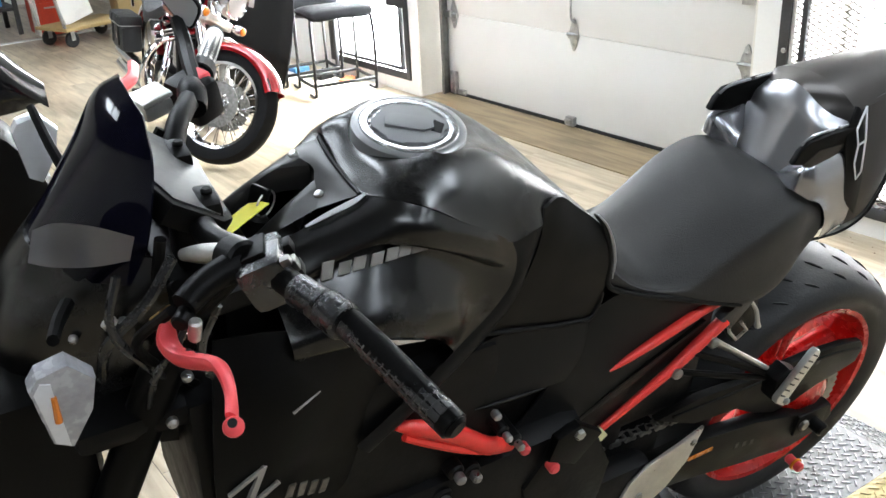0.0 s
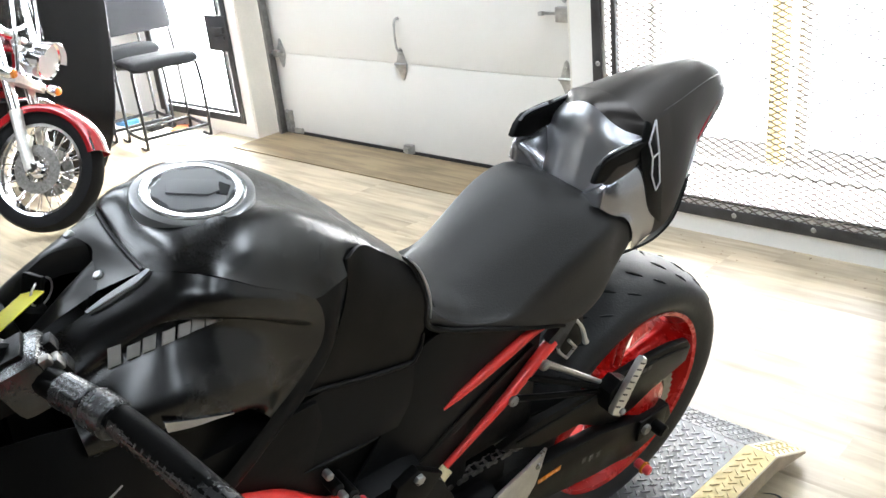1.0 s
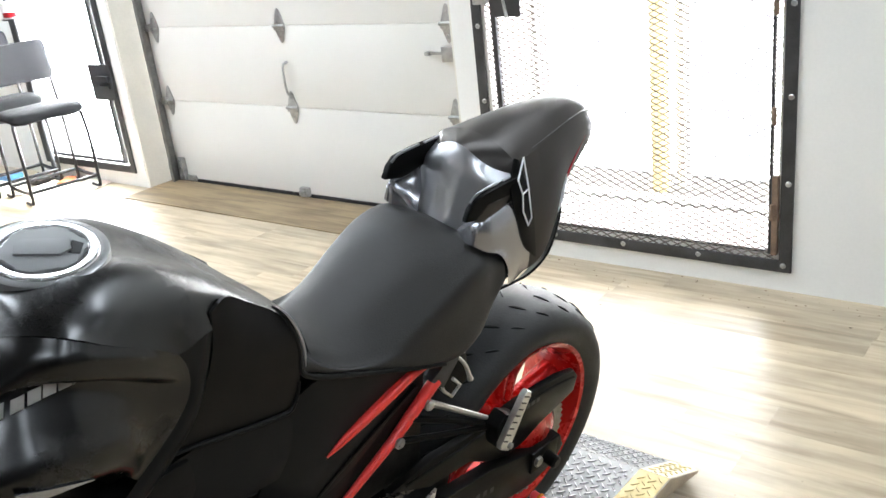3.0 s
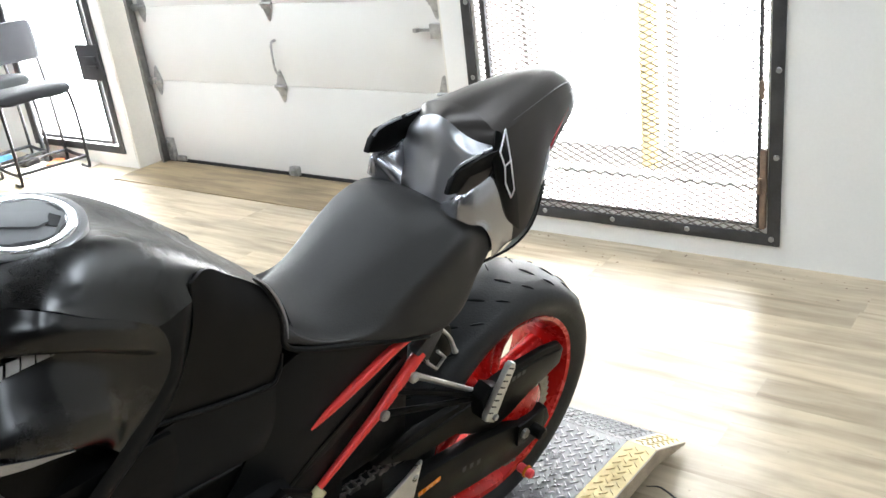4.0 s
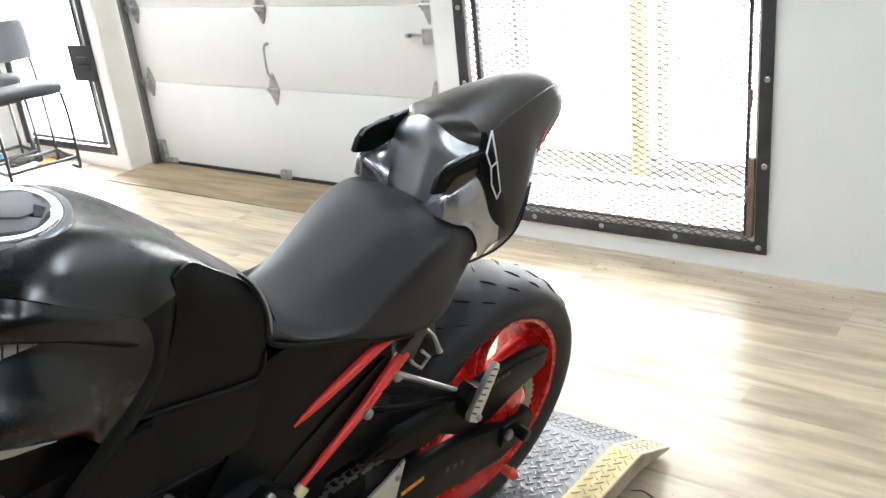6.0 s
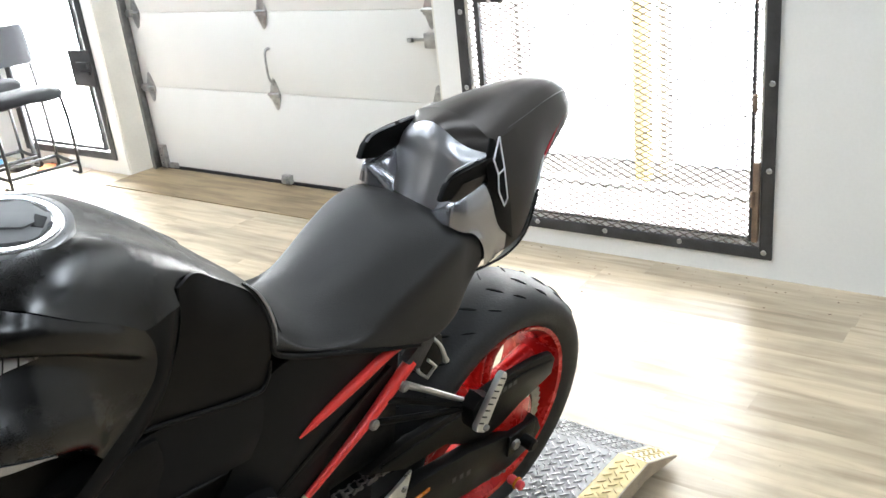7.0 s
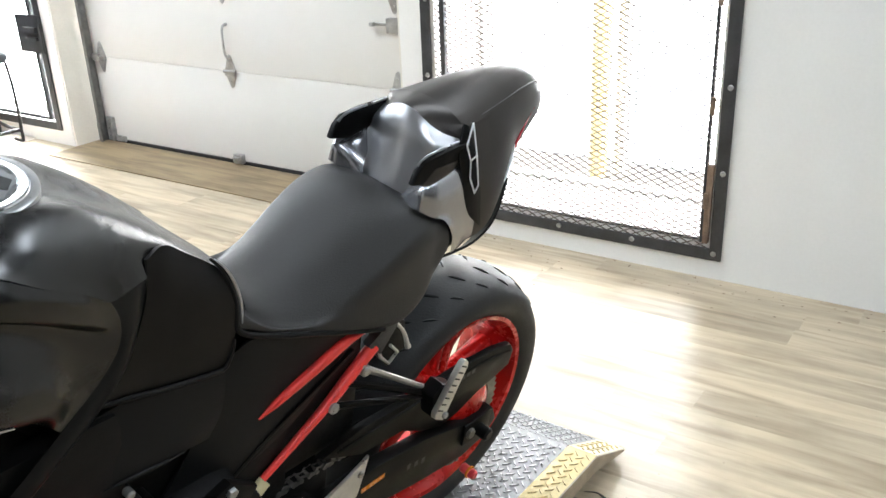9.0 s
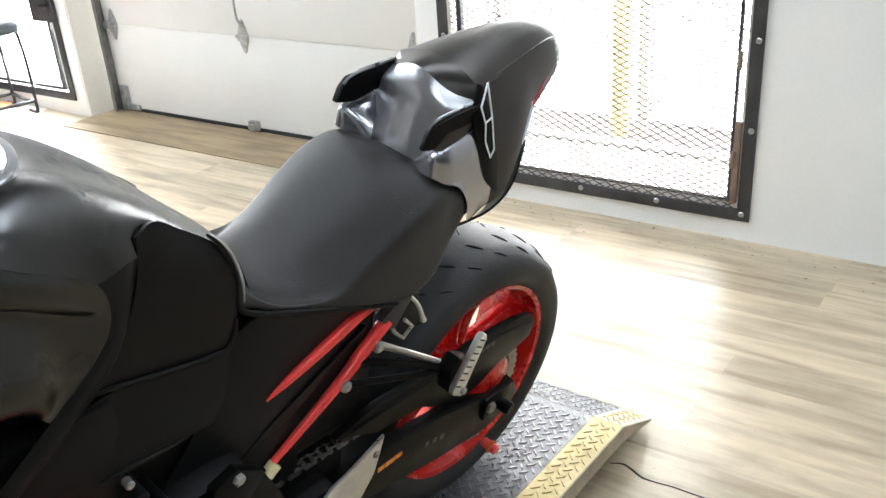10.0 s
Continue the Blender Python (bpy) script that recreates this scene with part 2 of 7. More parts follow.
M["engine"] = mat("engine_black", (0.0025, 0.0025, 0.0027), 0.5, 0.0, var=0.3, scale=20, spec=0.2)
M["tyredark"] = mat("cruiser_tyre_rubber", (0.006, 0.006, 0.0065), 0.7, 0.0, var=0.25, scale=14, fine=260, bump=0.25, spec=0.12)
M["lens_clear"] = mat("clear_lens", (0.70, 0.71, 0.73), 0.12, 0.0, var=0.1, coat=0.8, bump=0)
M["amber"] = mat("amber_lens", (0.7, 0.2, 0.02), 0.25, 0.0, var=0.1, coat=0.5)
M["tail_red"] = mat("red_lens", (0.36, 0.006, 0.02), 0.55, 0.0, coat=0.0, spec=0.1)
M["tag"] = mat("yellow_tag", (0.80, 0.74, 0.05), 0.55, var=0.05)
M["cream"] = mat("cream_tape", (0.78, 0.70, 0.40), 0.6, var=0.06)
M["mirrorpale"] = mat("pale_mirror_reflection", (0.40, 0.41, 0.40), 0.40, 0.2, var=0.02, bump=0)
M["ring"] = mat("cap_ring_alu", (0.82, 0.82, 0.82), 0.22, 0.9, var=0.05, bump=0)
M["surround"] = mat("satin_grey_ring", (0.30, 0.30, 0.30), 0.35, 0.5, var=0.05, bump=0)
M["indicator_grey"] = mat("translucent_grey_plastic", (0.36, 0.36, 0.38), 0.25, 0.0, var=0.25, scale=30, coat=0.4, bump=0)
M["capgrey"] = mat("cap_grey", (0.20, 0.20, 0.205), 0.6, 0.0, var=0.08, bump=0)
M["screen"] = mat("dash_screen", (0.07, 0.072, 0.072), 0.46, 0.0, var=0.12, coat=0.0, bump=0, spec=0.25)
M["cruiser_red"] = mat("cruiser_red_paint", (0.30, 0.008, 0.012), 0.12, 0.2, var=0.06, coat=0.9, bump=0, rvar=0.03)
M["leather"] = mat("black_leather", (0.018, 0.018, 0.019), 0.45, 0.0, var=0.2, scale=12, fine=300, bump=0.4)
M["smoke"] = mat("smoked_screen", (0.003, 0.003, 0.008), 0.10, 0.0, var=0.1, coat=0.0, bump=0, rvar=0.02, spec=0.18)
# ---- mesh tools ----
def link_mesh(name, bm, material, smooth=True, sharp=38):
    bmesh.ops.recalc_face_normals(bm, faces=bm.faces)
    me = bpy.data.meshes.new(name)
    if smooth:
        lim = math.cos(radians(sharp))
        for f in bm.faces:
            f.smooth = True
        for e in bm.edges:
            if len(e.link_faces) == 2 and e.link_faces[0].normal.dot(e.link_faces[1].normal) < lim:
                e.smooth = False
    bm.to_mesh(me)
    bm.free()
    me.materials.append(M[material])
    return new(name, me)


def part(name, bm, material, parent, label="", smooth=True, sharp=38):
    ob = link_mesh(name, bm, material, smooth, sharp)
    ob.parent = parent
    if label:
        tagged(ob, label)
    return ob


def setting(name, bm, material, label, category="", smooth=False):
    return tagged(link_mesh(name, bm, material, smooth), label, category or name.split("_")[0], kind="structure")


def thing(name, label, category, m=None, group="", kind=""):
    ob = new(name)
    ob.empty_display_size = 0.1
    if m is not None:
        ob.matrix_basis = m
    return tagged(ob, label, category, group, kind)


def single(name, bm, material, label, category, group="", kind="", smooth=True):
    return tagged(link_mesh(name, bm, material, smooth), label, category, group, kind)


def box(bm, lo, hi, bevel=0.0, m=None):
    g = bmesh.ops.create_cube(bm, size=1.0)
    vs = g["verts"]
    for v in vs:
        v.co = Vector([lo[k] + (v.co[k] + 0.5) * (hi[k] - lo[k]) for k in range(3)])
    if bevel:
        es = list({e for v in vs for e in v.link_edges})
        r = bmesh.ops.bevel(bm, geom=es, offset=bevel, segments=2, affect="EDGES", profile=0.6)
        vs = list({v for f in r["faces"] for v in f.verts} | {v for v in vs if v.is_valid})
    if m is not None:
        bmesh.ops.transform(bm, matrix=m, verts=[v for v in vs if v.is_valid])
    return bm


def bx(lo, hi, bevel=0.0, m=None):
    return box(bmesh.new(), lo, hi, bevel, m)


def smooth_line(pts, n=4):
    """Centripetal Catmull-Rom through the points."""
    p = np.array(pts, float)
    if n <= 1 or len(p) < 3:
        return [Vector(v) for v in p]
    q = np.vstack([2 * p[0] - p[1], p, 2 * p[-1] - p[-2]])
    out = []
    for i in range(1, len(q) - 2):
        a, b, c, d = q[i - 1], q[i], q[i + 1], q[i + 2]
        t1 = max(np.linalg.norm(b - a), 1e-6) ** 0.5
        t2 = t1 + max(np.linalg.norm(c - b), 1e-6) ** 0.5
        t3 = t2 + max(np.linalg.norm(d - c), 1e-6) ** 0.5
        for k in range(n):
            t = t1 + (t2 - t1) * k / n
            a1 = a + (b - a) * (t / t1)
            a2 = b + (c - b) * ((t - t1) / (t2 - t1))
            a3 = c + (d - c) * ((t - t2) / (t3 - t2))
            b1 = a1 + (a2 - a1) * (t / t2)
            b2 = a2 + (a3 - a2) * ((t - t1) / (t3 - t1))
            out.append(b1 + (b2 - b1) * ((t - t1) / (t2 - t1)))
    out.append(p[-1])
    return [Vector(v) for v in out]


def tube(bm, pts, r, seg=8, n=1, closed=False, squash=1.0):
    """A tube along points; r is a number or one number a point."""
    rs = list(r) if hasattr(r, "__len__") else [r] * len(pts)
    if n > 1:
        rs = [v[0] for v in smooth_line([(a, 0, 0) for a in rs], n)]
        pts = smooth_line(pts, n)
    pts = [Vector(p) for p in pts]
    k = len(pts)
    rings, ref = [], None
    for i, p in enumerate(pts):
        a = pts[i - 1] if i or closed else p
        b = pts[(i + 1) % k] if i < k - 1 or closed else p
        d = (b - a).normalized()
        if ref is None:
            ref = d.orthogonal().normalized()
        ref = (ref - d * ref.dot(d)).normalized()
        side = d.cross(ref)
        rings.append([bm.verts.new(p + rs[i] * (math.cos(2 * math.pi * j / seg) * ref + squash * math.sin(2 * math.pi * j / seg) * side)) for j in range(seg)])
    for i in range(k if closed else k - 1):
        a, b = rings[i], rings[(i + 1) % k]
        for j in range(seg):
            bm.faces.new((a[j], a[(j + 1) % seg], b[(j + 1) % seg], b[j]))
    if not closed:
        bm.faces.new(rings[0][::-1])
        bm.faces.new(rings[-1])
    return bm


def tb(pts, r, seg=8, n=1, closed=False, squash=1.0):
    return tube(bmesh.new(), pts, r, seg, n, closed, squash)


def spin(profile, axis_m, seg=48, bm=None, closed=True, start=0.0, sweep=360.0):
    """Turns a profile of (radius, along) round an axis; closed joins its ends."""
    bm = bm or bmesh.new()
    full = abs(sweep) >= 360
    cnt = seg if full else seg + 1
    rings = []
    for i in range(cnt):
        a = radians(start + sweep * i / seg)
        rings.append([bm.verts.new(axis_m @ Vector((r * math.cos(a), r * math.sin(a), h))) for r, h in profile])
    k = len(profile)
    for i in range(seg):
        a, b = rings[i], rings[(i + 1) % cnt]
        for j in range(k if closed else k - 1):
            try:
                bm.faces.new((a[j], a[(j + 1) % k], b[(j + 1) % k], b[j]))
            except ValueError:
                pass
    if not full and closed:
        bm.faces.new(rings[0])
        bm.faces.new(rings[-1][::-1])
    if not closed and full:
        for j in (0, k - 1):
            if profile[j][0] > 1e-5:
                bm.faces.new([r[j] for r in rings])
    bmesh.ops.remove_doubles(bm, verts=bm.verts, dist=1e-6)
    return bm


def cyl(p, q, r, seg=20, bevel=0.0, bm=None, r2=None):
    """A round bar from p to q with softened ends."""
    p, q = Vector(p), Vector(q)
    L = (q - p).length
    m = Matrix.Translation(p) @ (q - p).to_track_quat("Z", "Y").to_matrix().to_4x4()
    r2 = r if r2 is None else r2
    b = min(bevel, L * 0.45, r * 0.6)
    prof = [(r - b, 0), (r, b), (r2, L - b), (r2 - b, L)] if b else [(r, 0), (r2, L)]
    return spin(prof, m, seg, bm, closed=False)


def skin(rows, nu=4, nv=4, closed=False, caps=False, mirror=False):
    """A smooth surface through a net of points: rows along, each with the same count."""
    g = np.array(rows, float)
    g = np.array([[tuple(v) for v in smooth_line(r if not closed else list(r) + [r[0]], nv)] for r in g]) if nv > 1 else g
    g = np.transpose(np.array([[tuple(v) for v in smooth_line(g[:, j], nu)] for j in range(g.shape[1])]), (1, 0, 2)) if nu > 1 else g
    bm = bmesh.new()
    for sgn in ((1, -1) if mirror else (1,)):
        vs = [[bm.verts.new((p[0], p[1] * sgn, p[2])) for p in r] for r in g]
        for i in range(len(vs) - 1):
            for j in range(len(vs[0]) - 1):
                bm.faces.new((vs[i][j], vs[i][j + 1], vs[i + 1][j + 1], vs[i + 1][j]))
        if caps:
            for r in (vs[0], vs[-1]):
                bm.faces.new(r)
    bmesh.ops.remove_doubles(bm, verts=bm.verts, dist=0.0004)
    bmesh.ops.dissolve_degenerate(bm, edges=bm.edges, dist=1e-5)
    return bm


def thick(bm, t):
    """Gives an open surface a thickness."""
    bmesh.ops.recalc_face_normals(bm, faces=bm.faces)
    bmesh.ops.solidify(bm, geom=list(bm.faces), thickness=t)
    return bm


def slab(outline, lo, hi, axis="y", bevel=0.0, bm=None):
    """A plate: an outline in two axes, thickened along the third."""
    bm = bm or bmesh.new()
    def P(a, b, h):
        return {"x": (h, a, b), "y": (a, h, b), "z": (a, b, h)}[axis]
    A = [bm.verts.new(P(a, b, lo)) for a, b in outline]
    B = [bm.verts.new(P(a, b, hi)) for a, b in outline]
    k = len(outline)
    fs = [bm.faces.new(A), bm.faces.new(B[::-1])]
    for i in range(k):
        bm.faces.new((A[i], B[i], B[(i + 1) % k], A[(i + 1) % k]))
    if bevel:
        bmesh.ops.recalc_face_normals(bm, faces=bm.faces)
        es = [e for f in fs for e in f.edges]
        bmesh.ops.bevel(bm, geom=es, offset=bevel, segments=2, affect="EDGES", profile=0.6)
    return bm


# ---- the room ----
WX, WXL, DX = 3.635, 3.69, 3.875          # inner faces of the wall either side of the door, face of the sectional door
Y0, Y1, X0, CZ = -3.6, 11.6, -6.0, 3.4
OUT, OUTL = 4.10, 3.83         # outer faces of the wall, the second where the window is
DOOR_Y, DOOR_Z = (2.375, 4.78), 2.45
GATE_Y, GATE_Z = (1.062, 2.205), (0.15, 2.15)
LWIN_Y, LWIN_Z = (4.93, 5.78), (0.13, 2.15)


def wall_piece(bm, ya, yb, za, zb):
    left = ya >= DOOR_Y[1]
    box(bm, (WXL if left else WX, ya, za), (OUTL if left and yb < Y1 else OUT, yb, zb))


bm = bmesh.new()
for ya, yb, za, zb in (
    (Y0, GATE_Y[0], 0, CZ), (GATE_Y[0], GATE_Y[1], 0, GATE_Z[0]), (GATE_Y[0], GATE_Y[1], GATE_Z[1], CZ),
    (GATE_Y[1], DOOR_Y[0], 0, CZ), (DOOR_Y[0], DOOR_Y[1], DOOR_Z, CZ), (DOOR_Y[1], LWIN_Y[0], 0, CZ),
    (LWIN_Y[0], LWIN_Y[1], 0, LWIN_Z[0]), (LWIN_Y[0], LWIN_Y[1], LWIN_Z[1], CZ), (LWIN_Y[1], Y1, 0, CZ),
):
    wall_piece(bm, ya, yb, za, zb)
setting("wall_east", bm, "wall", "white painted wall with a garage door and gated openings", "wall")
setting("wall_north", bx((X0, Y1, 0), (OUT, Y1 + 0.2, CZ)), "wall", "white painted end wall of the workshop", "wall")
# unseen walls and ceiling close the room; their tones shape the bike's reflections
setting("wall_south", bx((X0, Y0 - 0.2, 0), (OUT, Y0, CZ)), "darkwall", "unseen dark grey side wall, toned to darken reflections", "wall")
setting("wall_west", bx((X0 - 0.2, Y0 - 0.2, 0), (X0, Y1 + 0.2, CZ)), "palewall", "unseen pale back wall, toned to brighten reflections", "wall")
setting("ceiling", bx((X0 - 0.2, Y0 - 0.2, CZ), (OUT, Y1 + 0.2, CZ + 0.15)), "ceiling", "unseen dark grey ceiling, toned to darken reflections", "ceiling")
setting("ground", bx((OUT - 0.3, -40, -0.35), (60, 60, -0.03)), "concrete", "pale concrete yard outside the doors", "ground")
setting("floor", bx((X0 - 0.2, Y0 - 0.2, -0.2), (OUT, Y1 + 0.2, -0.004)), "darkfloor", "oak-look vinyl plank floor, scuffed and dirty", "floor")
# daylight outside the three openings
bm = bmesh.new()
for ya, yb in ((-0.4, 3.2), (4.0, 6.6)):
    vs = [bm.verts.new((4.87, y, z)) for y, z in ((ya, -0.02), (yb, -0.02), (yb, 3.2), (ya, 3.2))]
    bm.faces.new(vs)
setting("backdrop", bm, "daylight", "overexposed white daylight outside the openings", "backdrop")

# jamb linings of the door opening
for xa, ya, yb in ((WXL, DOOR_Y[1] - 0.012, DOOR_Y[1]), (WX, DOOR_Y[0], DOOR_Y[0] + 0.012)):
    setting("trim", bx((xa + 0.004, ya, 0.0), (DX + 0.02, yb, DOOR_Z), 0.002), "reveal", "cream painted lining of the garage door opening", "trim")

# sectional door
door = thing("garage_door", "closed white sectional garage door with zinc hinges", "garage door", pose(DX, 3.55, 0), kind="structure")
YA, YB = 2.40 - 3.55, 4.745 - 3.55
zs = [0.021, 0.497, 0.918, 1.375, 1.83, 2.29]
for i in range(5):
    part("door_panel", bx((0.0, YA, zs[i] + 0.0007), (0.045, YB, zs[i + 1] - 0.0007), 0.003), "door", door)
part("bottom_seal", bx((-0.004, YA, 0.002), (0.04, YB, 0.020), 0.004), "rubber", door, "black rubber bottom seal")


def strap_hinge(y, z, turn=0):
    """A diamond-shaped leaf hinge across a joint."""
    bm = slab([(-0.036, 0.008), (-0.011, 0.078), (0.0, 0.088), (0.011, 0.078), (0.036, 0.008), (0.036, -0.014), (0.010, -0.078), (0.0, -0.086), (-0.010, -0.078), (-0.036, -0.014)], -0.006, -0.001, "x", 0.001)
    cyl((-0.012, -0.042, 0), (-0.012, 0.042, 0), 0.009, 10, 0.002, bm)
    for dz in (-0.05, 0.05):
        cyl((-0.006, 0, dz), (-0.012, 0, dz), 0.006, 8, 0.002, bm)
    box(bm, (-0.016, -0.034, -0.022), (-0.004, 0.034, 0.004), 0.003)
    bmesh.ops.translate(bm, verts=bm.verts, vec=(0, y - 3.55, z))
    return bm


for z in (0.497, 0.918, 1.375, 1.83):
    part("hinge", strap_hinge(3.62, z), "galv", door, "zinc-plated strap hinge")
    part("hinge", strap_hinge(2.568, z), "galv", door, "zinc-plated strap hinge")
    hb = strap_hinge(4.64, z)
    box(hb, (-0.03, 1.10, z - 0.02), (-0.004, 1.145, z + 0.02), 0.004)
    cyl((-0.018, 1.11, z), (-0.018, 1.165, z), 0.009, 10, 0.002, hb)
    part("hinge", hb, "galv", door, "zinc roller hinge")
part("handle", tb([(-0.004, 0.062, 0.735), (-0.030, 0.062, 0.728), (-0.040, 0.062, 0.65), (-0.030, 0.062, 0.575), (-0.004, 0.062, 0.565)], [0.009, 0.0065, 0.006, 0.0065, 0.009], 8, 4), "galv", door, "zinc pull handle")
bm2 = bx((-0.03, -1.015, 0.752), (-0.002, -0.948, 0.820), 0.006)
box(bm2, (-0.022, -0.950, 0.782), (-0.012, -0.868, 0.796), 0.004)
box(bm2, (-0.040, -0.884, 0.780), (-0.012, -0.862, 0.798), 0.004)
part("latch", bm2, "galv", door, "zinc slide latch")
bm = bx((-0.03, 0.045, 0.012), (-0.001, 0.105, 0.062), 0.004)
box(bm, (-0.045, 0.055, 0.025), (-0.028, 0.095, 0.05), 0.003)
part("bottom_bracket", bm, "galv", door)
bm = bx((-0.022, 1.075, 0.012), (-0.001, 1.135, 0.15), 0.004)
box(bm, (-0.018, 0.99, 0.012), (-0.004, 1.07, 0.045), 0.004)
cyl((-0.018, 1.005, 0.028), (-0.028, 1.005, 0.028), 0.007, 8, 0.002, bm)
box(bm, (-0.030, 1.075, 0.012), (-0.022, 1.088, 0.145), 0.002)
for z in (0.04, 0.085, 0.13):
    cyl((-0.022, 1.11, z), (-0.033, 1.11, z), 0.007, 8, 0.002, bm)
part("corner_bracket", bm, "galv", door, "zinc bottom corner bracket")
# vertical track beside the door
tr = thing("door_track", "grey zinc vertical track of the garage door", "track", pose(0, 0, 0), kind="structure")
bm = bx((DX - 0.060, 4.708, 0.0), (DX - 0.004, 4.714, 2.3), 0.001)
box(bm, (DX - 0.060, 4.690, 0.0), (DX - 0.056, 4.708, 2.3), 0.001)
box(bm, (DX - 0.066, 4.688, 0.02), (DX - 0.050, 4.713, 0.12), 0.003)
part("rail", bm, "trackzinc", tr)
part("weather_strip", bx((DX - 0.014, 4.716, 0.0), (DX - 0.002, 4.726, 2.3), 0.003), "rubber", tr)


# ---- expanded-metal gates ----
def mesh_screen(y0, y1, z0, z1, x, cw=0.0485, ch=0.0118, r=0.0015):
    """Expanded metal: mirrored zigzag strands that touch."""
    bm = bmesh.new()
    nz, ny = int((z1 - z0) / ch), int((y1 - y0) / (cw / 2))
    for i in range(nz + 1):
        z = z0 + i * ch
        pts = []
        for j in range(ny + 1):
            up = ((i + j) % 2) * 2 - 1
            pts.append((x, y0 + j * cw / 2, z + up * ch * 0.49))
        prev = None
        for p in pts:
            p = Vector(p)
            cur = [bm.verts.new(p + Vector(o)) for o in ((-r * 1.6, 0, -r), (r * 1.6, 0, -r), (0, 0, r * 1.3))]
            if prev:
                for a in range(3):
                    bm.faces.new((prev[a], prev[(a + 1) % 3], cur[(a + 1) % 3], cur[a]))
            prev = cur
    return bm


def bar_frame(y0, y1, z0, z1, w, x0, x1, bevel=0.003):
    bm = bx((x0, y0, z0), (x1, y0 + w, z1), bevel)
    box(bm, (x0, y1 - w, z0), (x1, y1, z1), bevel)
    box(bm, (x0, y0 + w - 0.001, z0), (x1, y1 - w + 0.001, z0 + w), bevel)
    box(bm, (x0, y0 + w - 0.001, z1 - w), (x1, y1 - w + 0.001, z1), bevel)
    return bm


gate = thing("security_gate", "black iron gate with expanded metal mesh bolted over a doorway", "security gate", pose(0, 0, 0), kind="structure")
part("outer_frame", bar_frame(1.007, 2.265, 0.075, 2.24, 0.044, WX - 0.012, WX - 0.002), "iron", gate)
part("leaf_bar", bx((WX - 0.016, 1.080, 0.140), (WX + 0.008, 1.089, 2.16), 0.002), "iron", gate)
part("hinge_bar", bx((WX - 0.022, 1.057, 0.140), (WX + 0.004, 1.0775, 0.43), 0.003), "rust", gate, "rusty lower hinge bar of the leaf")
part("leaf_bar", bx((WX - 0.018, 2.150, 0.140), (WX + 0.008, 2.172, 2.16), 0.003), "iron", gate)
part("leaf_bar", bx((WX - 0.0015, 1.0895, 0.138), (WX + 0.010, 2.149, 0.150), 0.002), "iron", gate)
part("leaf_bar", bx((WX - 0.018, 1.090, 2.148), (WX + 0.002, 2.149, 2.16), 0.002), "iron", gate)
tagged(part("mesh", mesh_screen(1.062, 2.21, 0.122, 2.16, WX - 0.0045, r=0.0021), "meshsteel", gate, smooth=False), "black expanded metal mesh", kind="stuff")
for y in (1.945, 1.644, 1.342, 1.034):
    part("bolt", cyl((WX - 0.012, y, 0.103), (WX - 0.020, y, 0.103), 0.0105, 10, 0.003), "bolt", gate)
for z in (0.405, 0.705, 1.005, 1.305, 1.605, 1.905):
    part("bolt", cyl((WX - 0.012, 1.024, z), (WX - 0.020, 1.024, z), 0.0105, 10, 0.003), "bolt", gate)
    part("bolt", cyl((WX - 0.012, 2.236, z - 0.06), (WX - 0.020, 2.236, z - 0.06), 0.0105, 10, 0.003), "bolt", gate)
for z in (0.30, 0.64, 1.0, 1.7):
    part("gate_hinge", cyl((WX - 0.022, 1.075, z - 0.03), (WX - 0.022, 1.075, z + 0.03), 0.008, 10, 0.002), "rust", gate)
part("lock_plate", bx((WX - 0.024, 2.03, 0.98), (WX - 0.020, 2.165, 1.2), 0.001), "iron", gate)
bm = tb([(WX - 0.022, 2.20, 1.065), (WX - 0.05, 2.20, 1.065), (WX - 0.05, 2.09, 1.065), (WX - 0.05, 2.075, 0.98)], 0.007, 8)
box(bm, (WX - 0.04, 2.17, 1.03), (WX - 0.02, 2.235, 1.10), 0.004)
part("lock", bm, "galv", gate, "zinc bolt lock")
# glazed door behind the mesh
dr = thing("door_1", "glazed outer door behind the mesh gate", "door", pose(0, 0, 0), kind="structure")
part("frame", bar_frame(1.063, 2.204, 0.152, 2.148, 0.014, OUT - 0.12, OUT - 0.07), "white", dr)
pane = part("pane", bx((OUT - 0.10, 1.078, 0.167), (OUT - 0.095, 2.189, 2.133)), "glass", dr)
pane.visible_shadow = False
# yellow pole and low kerb outside
single("pole", cyl((4.62, 1.918, -0.03), (4.62, 1.918, 2.3), 0.045, 18, 0.01), "yellow_pole", "yellow painted steel pole outside the doorway", "pole")
single("downpipe", cyl((4.72, 1.84, -0.03), (4.72, 1.84, 2.4), 0.035, 14), "white", "pale downpipe standing beside the yellow pole", "downpipe")

# left-hand gate with lock box
lg = thing("window_1", "tall window with a black iron security frame", "window", pose(0, 0, 0), kind="structure")
part("outer_frame", bar_frame(4.862, 5.84, 0.085, 2.22, 0.045, WXL - 0.012, WXL - 0.002), "iron", lg)
part("leaf_frame", bar_frame(4.94, 5.79, 0.142, 2.15, 0.020, WXL - 0.016, WXL + 0.014), "iron", lg)
part("lock_box", bx((WXL - 0.030, 4.855, 0.535), (WXL - 0.018, 5.066, 0.745), 0.002), "iron", lg, "black lock box plate")
bm = bx((WXL - 0.05, 4.875, 0.645), (WXL - 0.028, 4.985, 0.68), 0.004)
box(bm, (WXL - 0.045, 4.88, 0.605), (WXL - 0.028, 4.97, 0.625), 0.003)
part("bolt_lock", bm, "iron", lg, "black slide bolt")
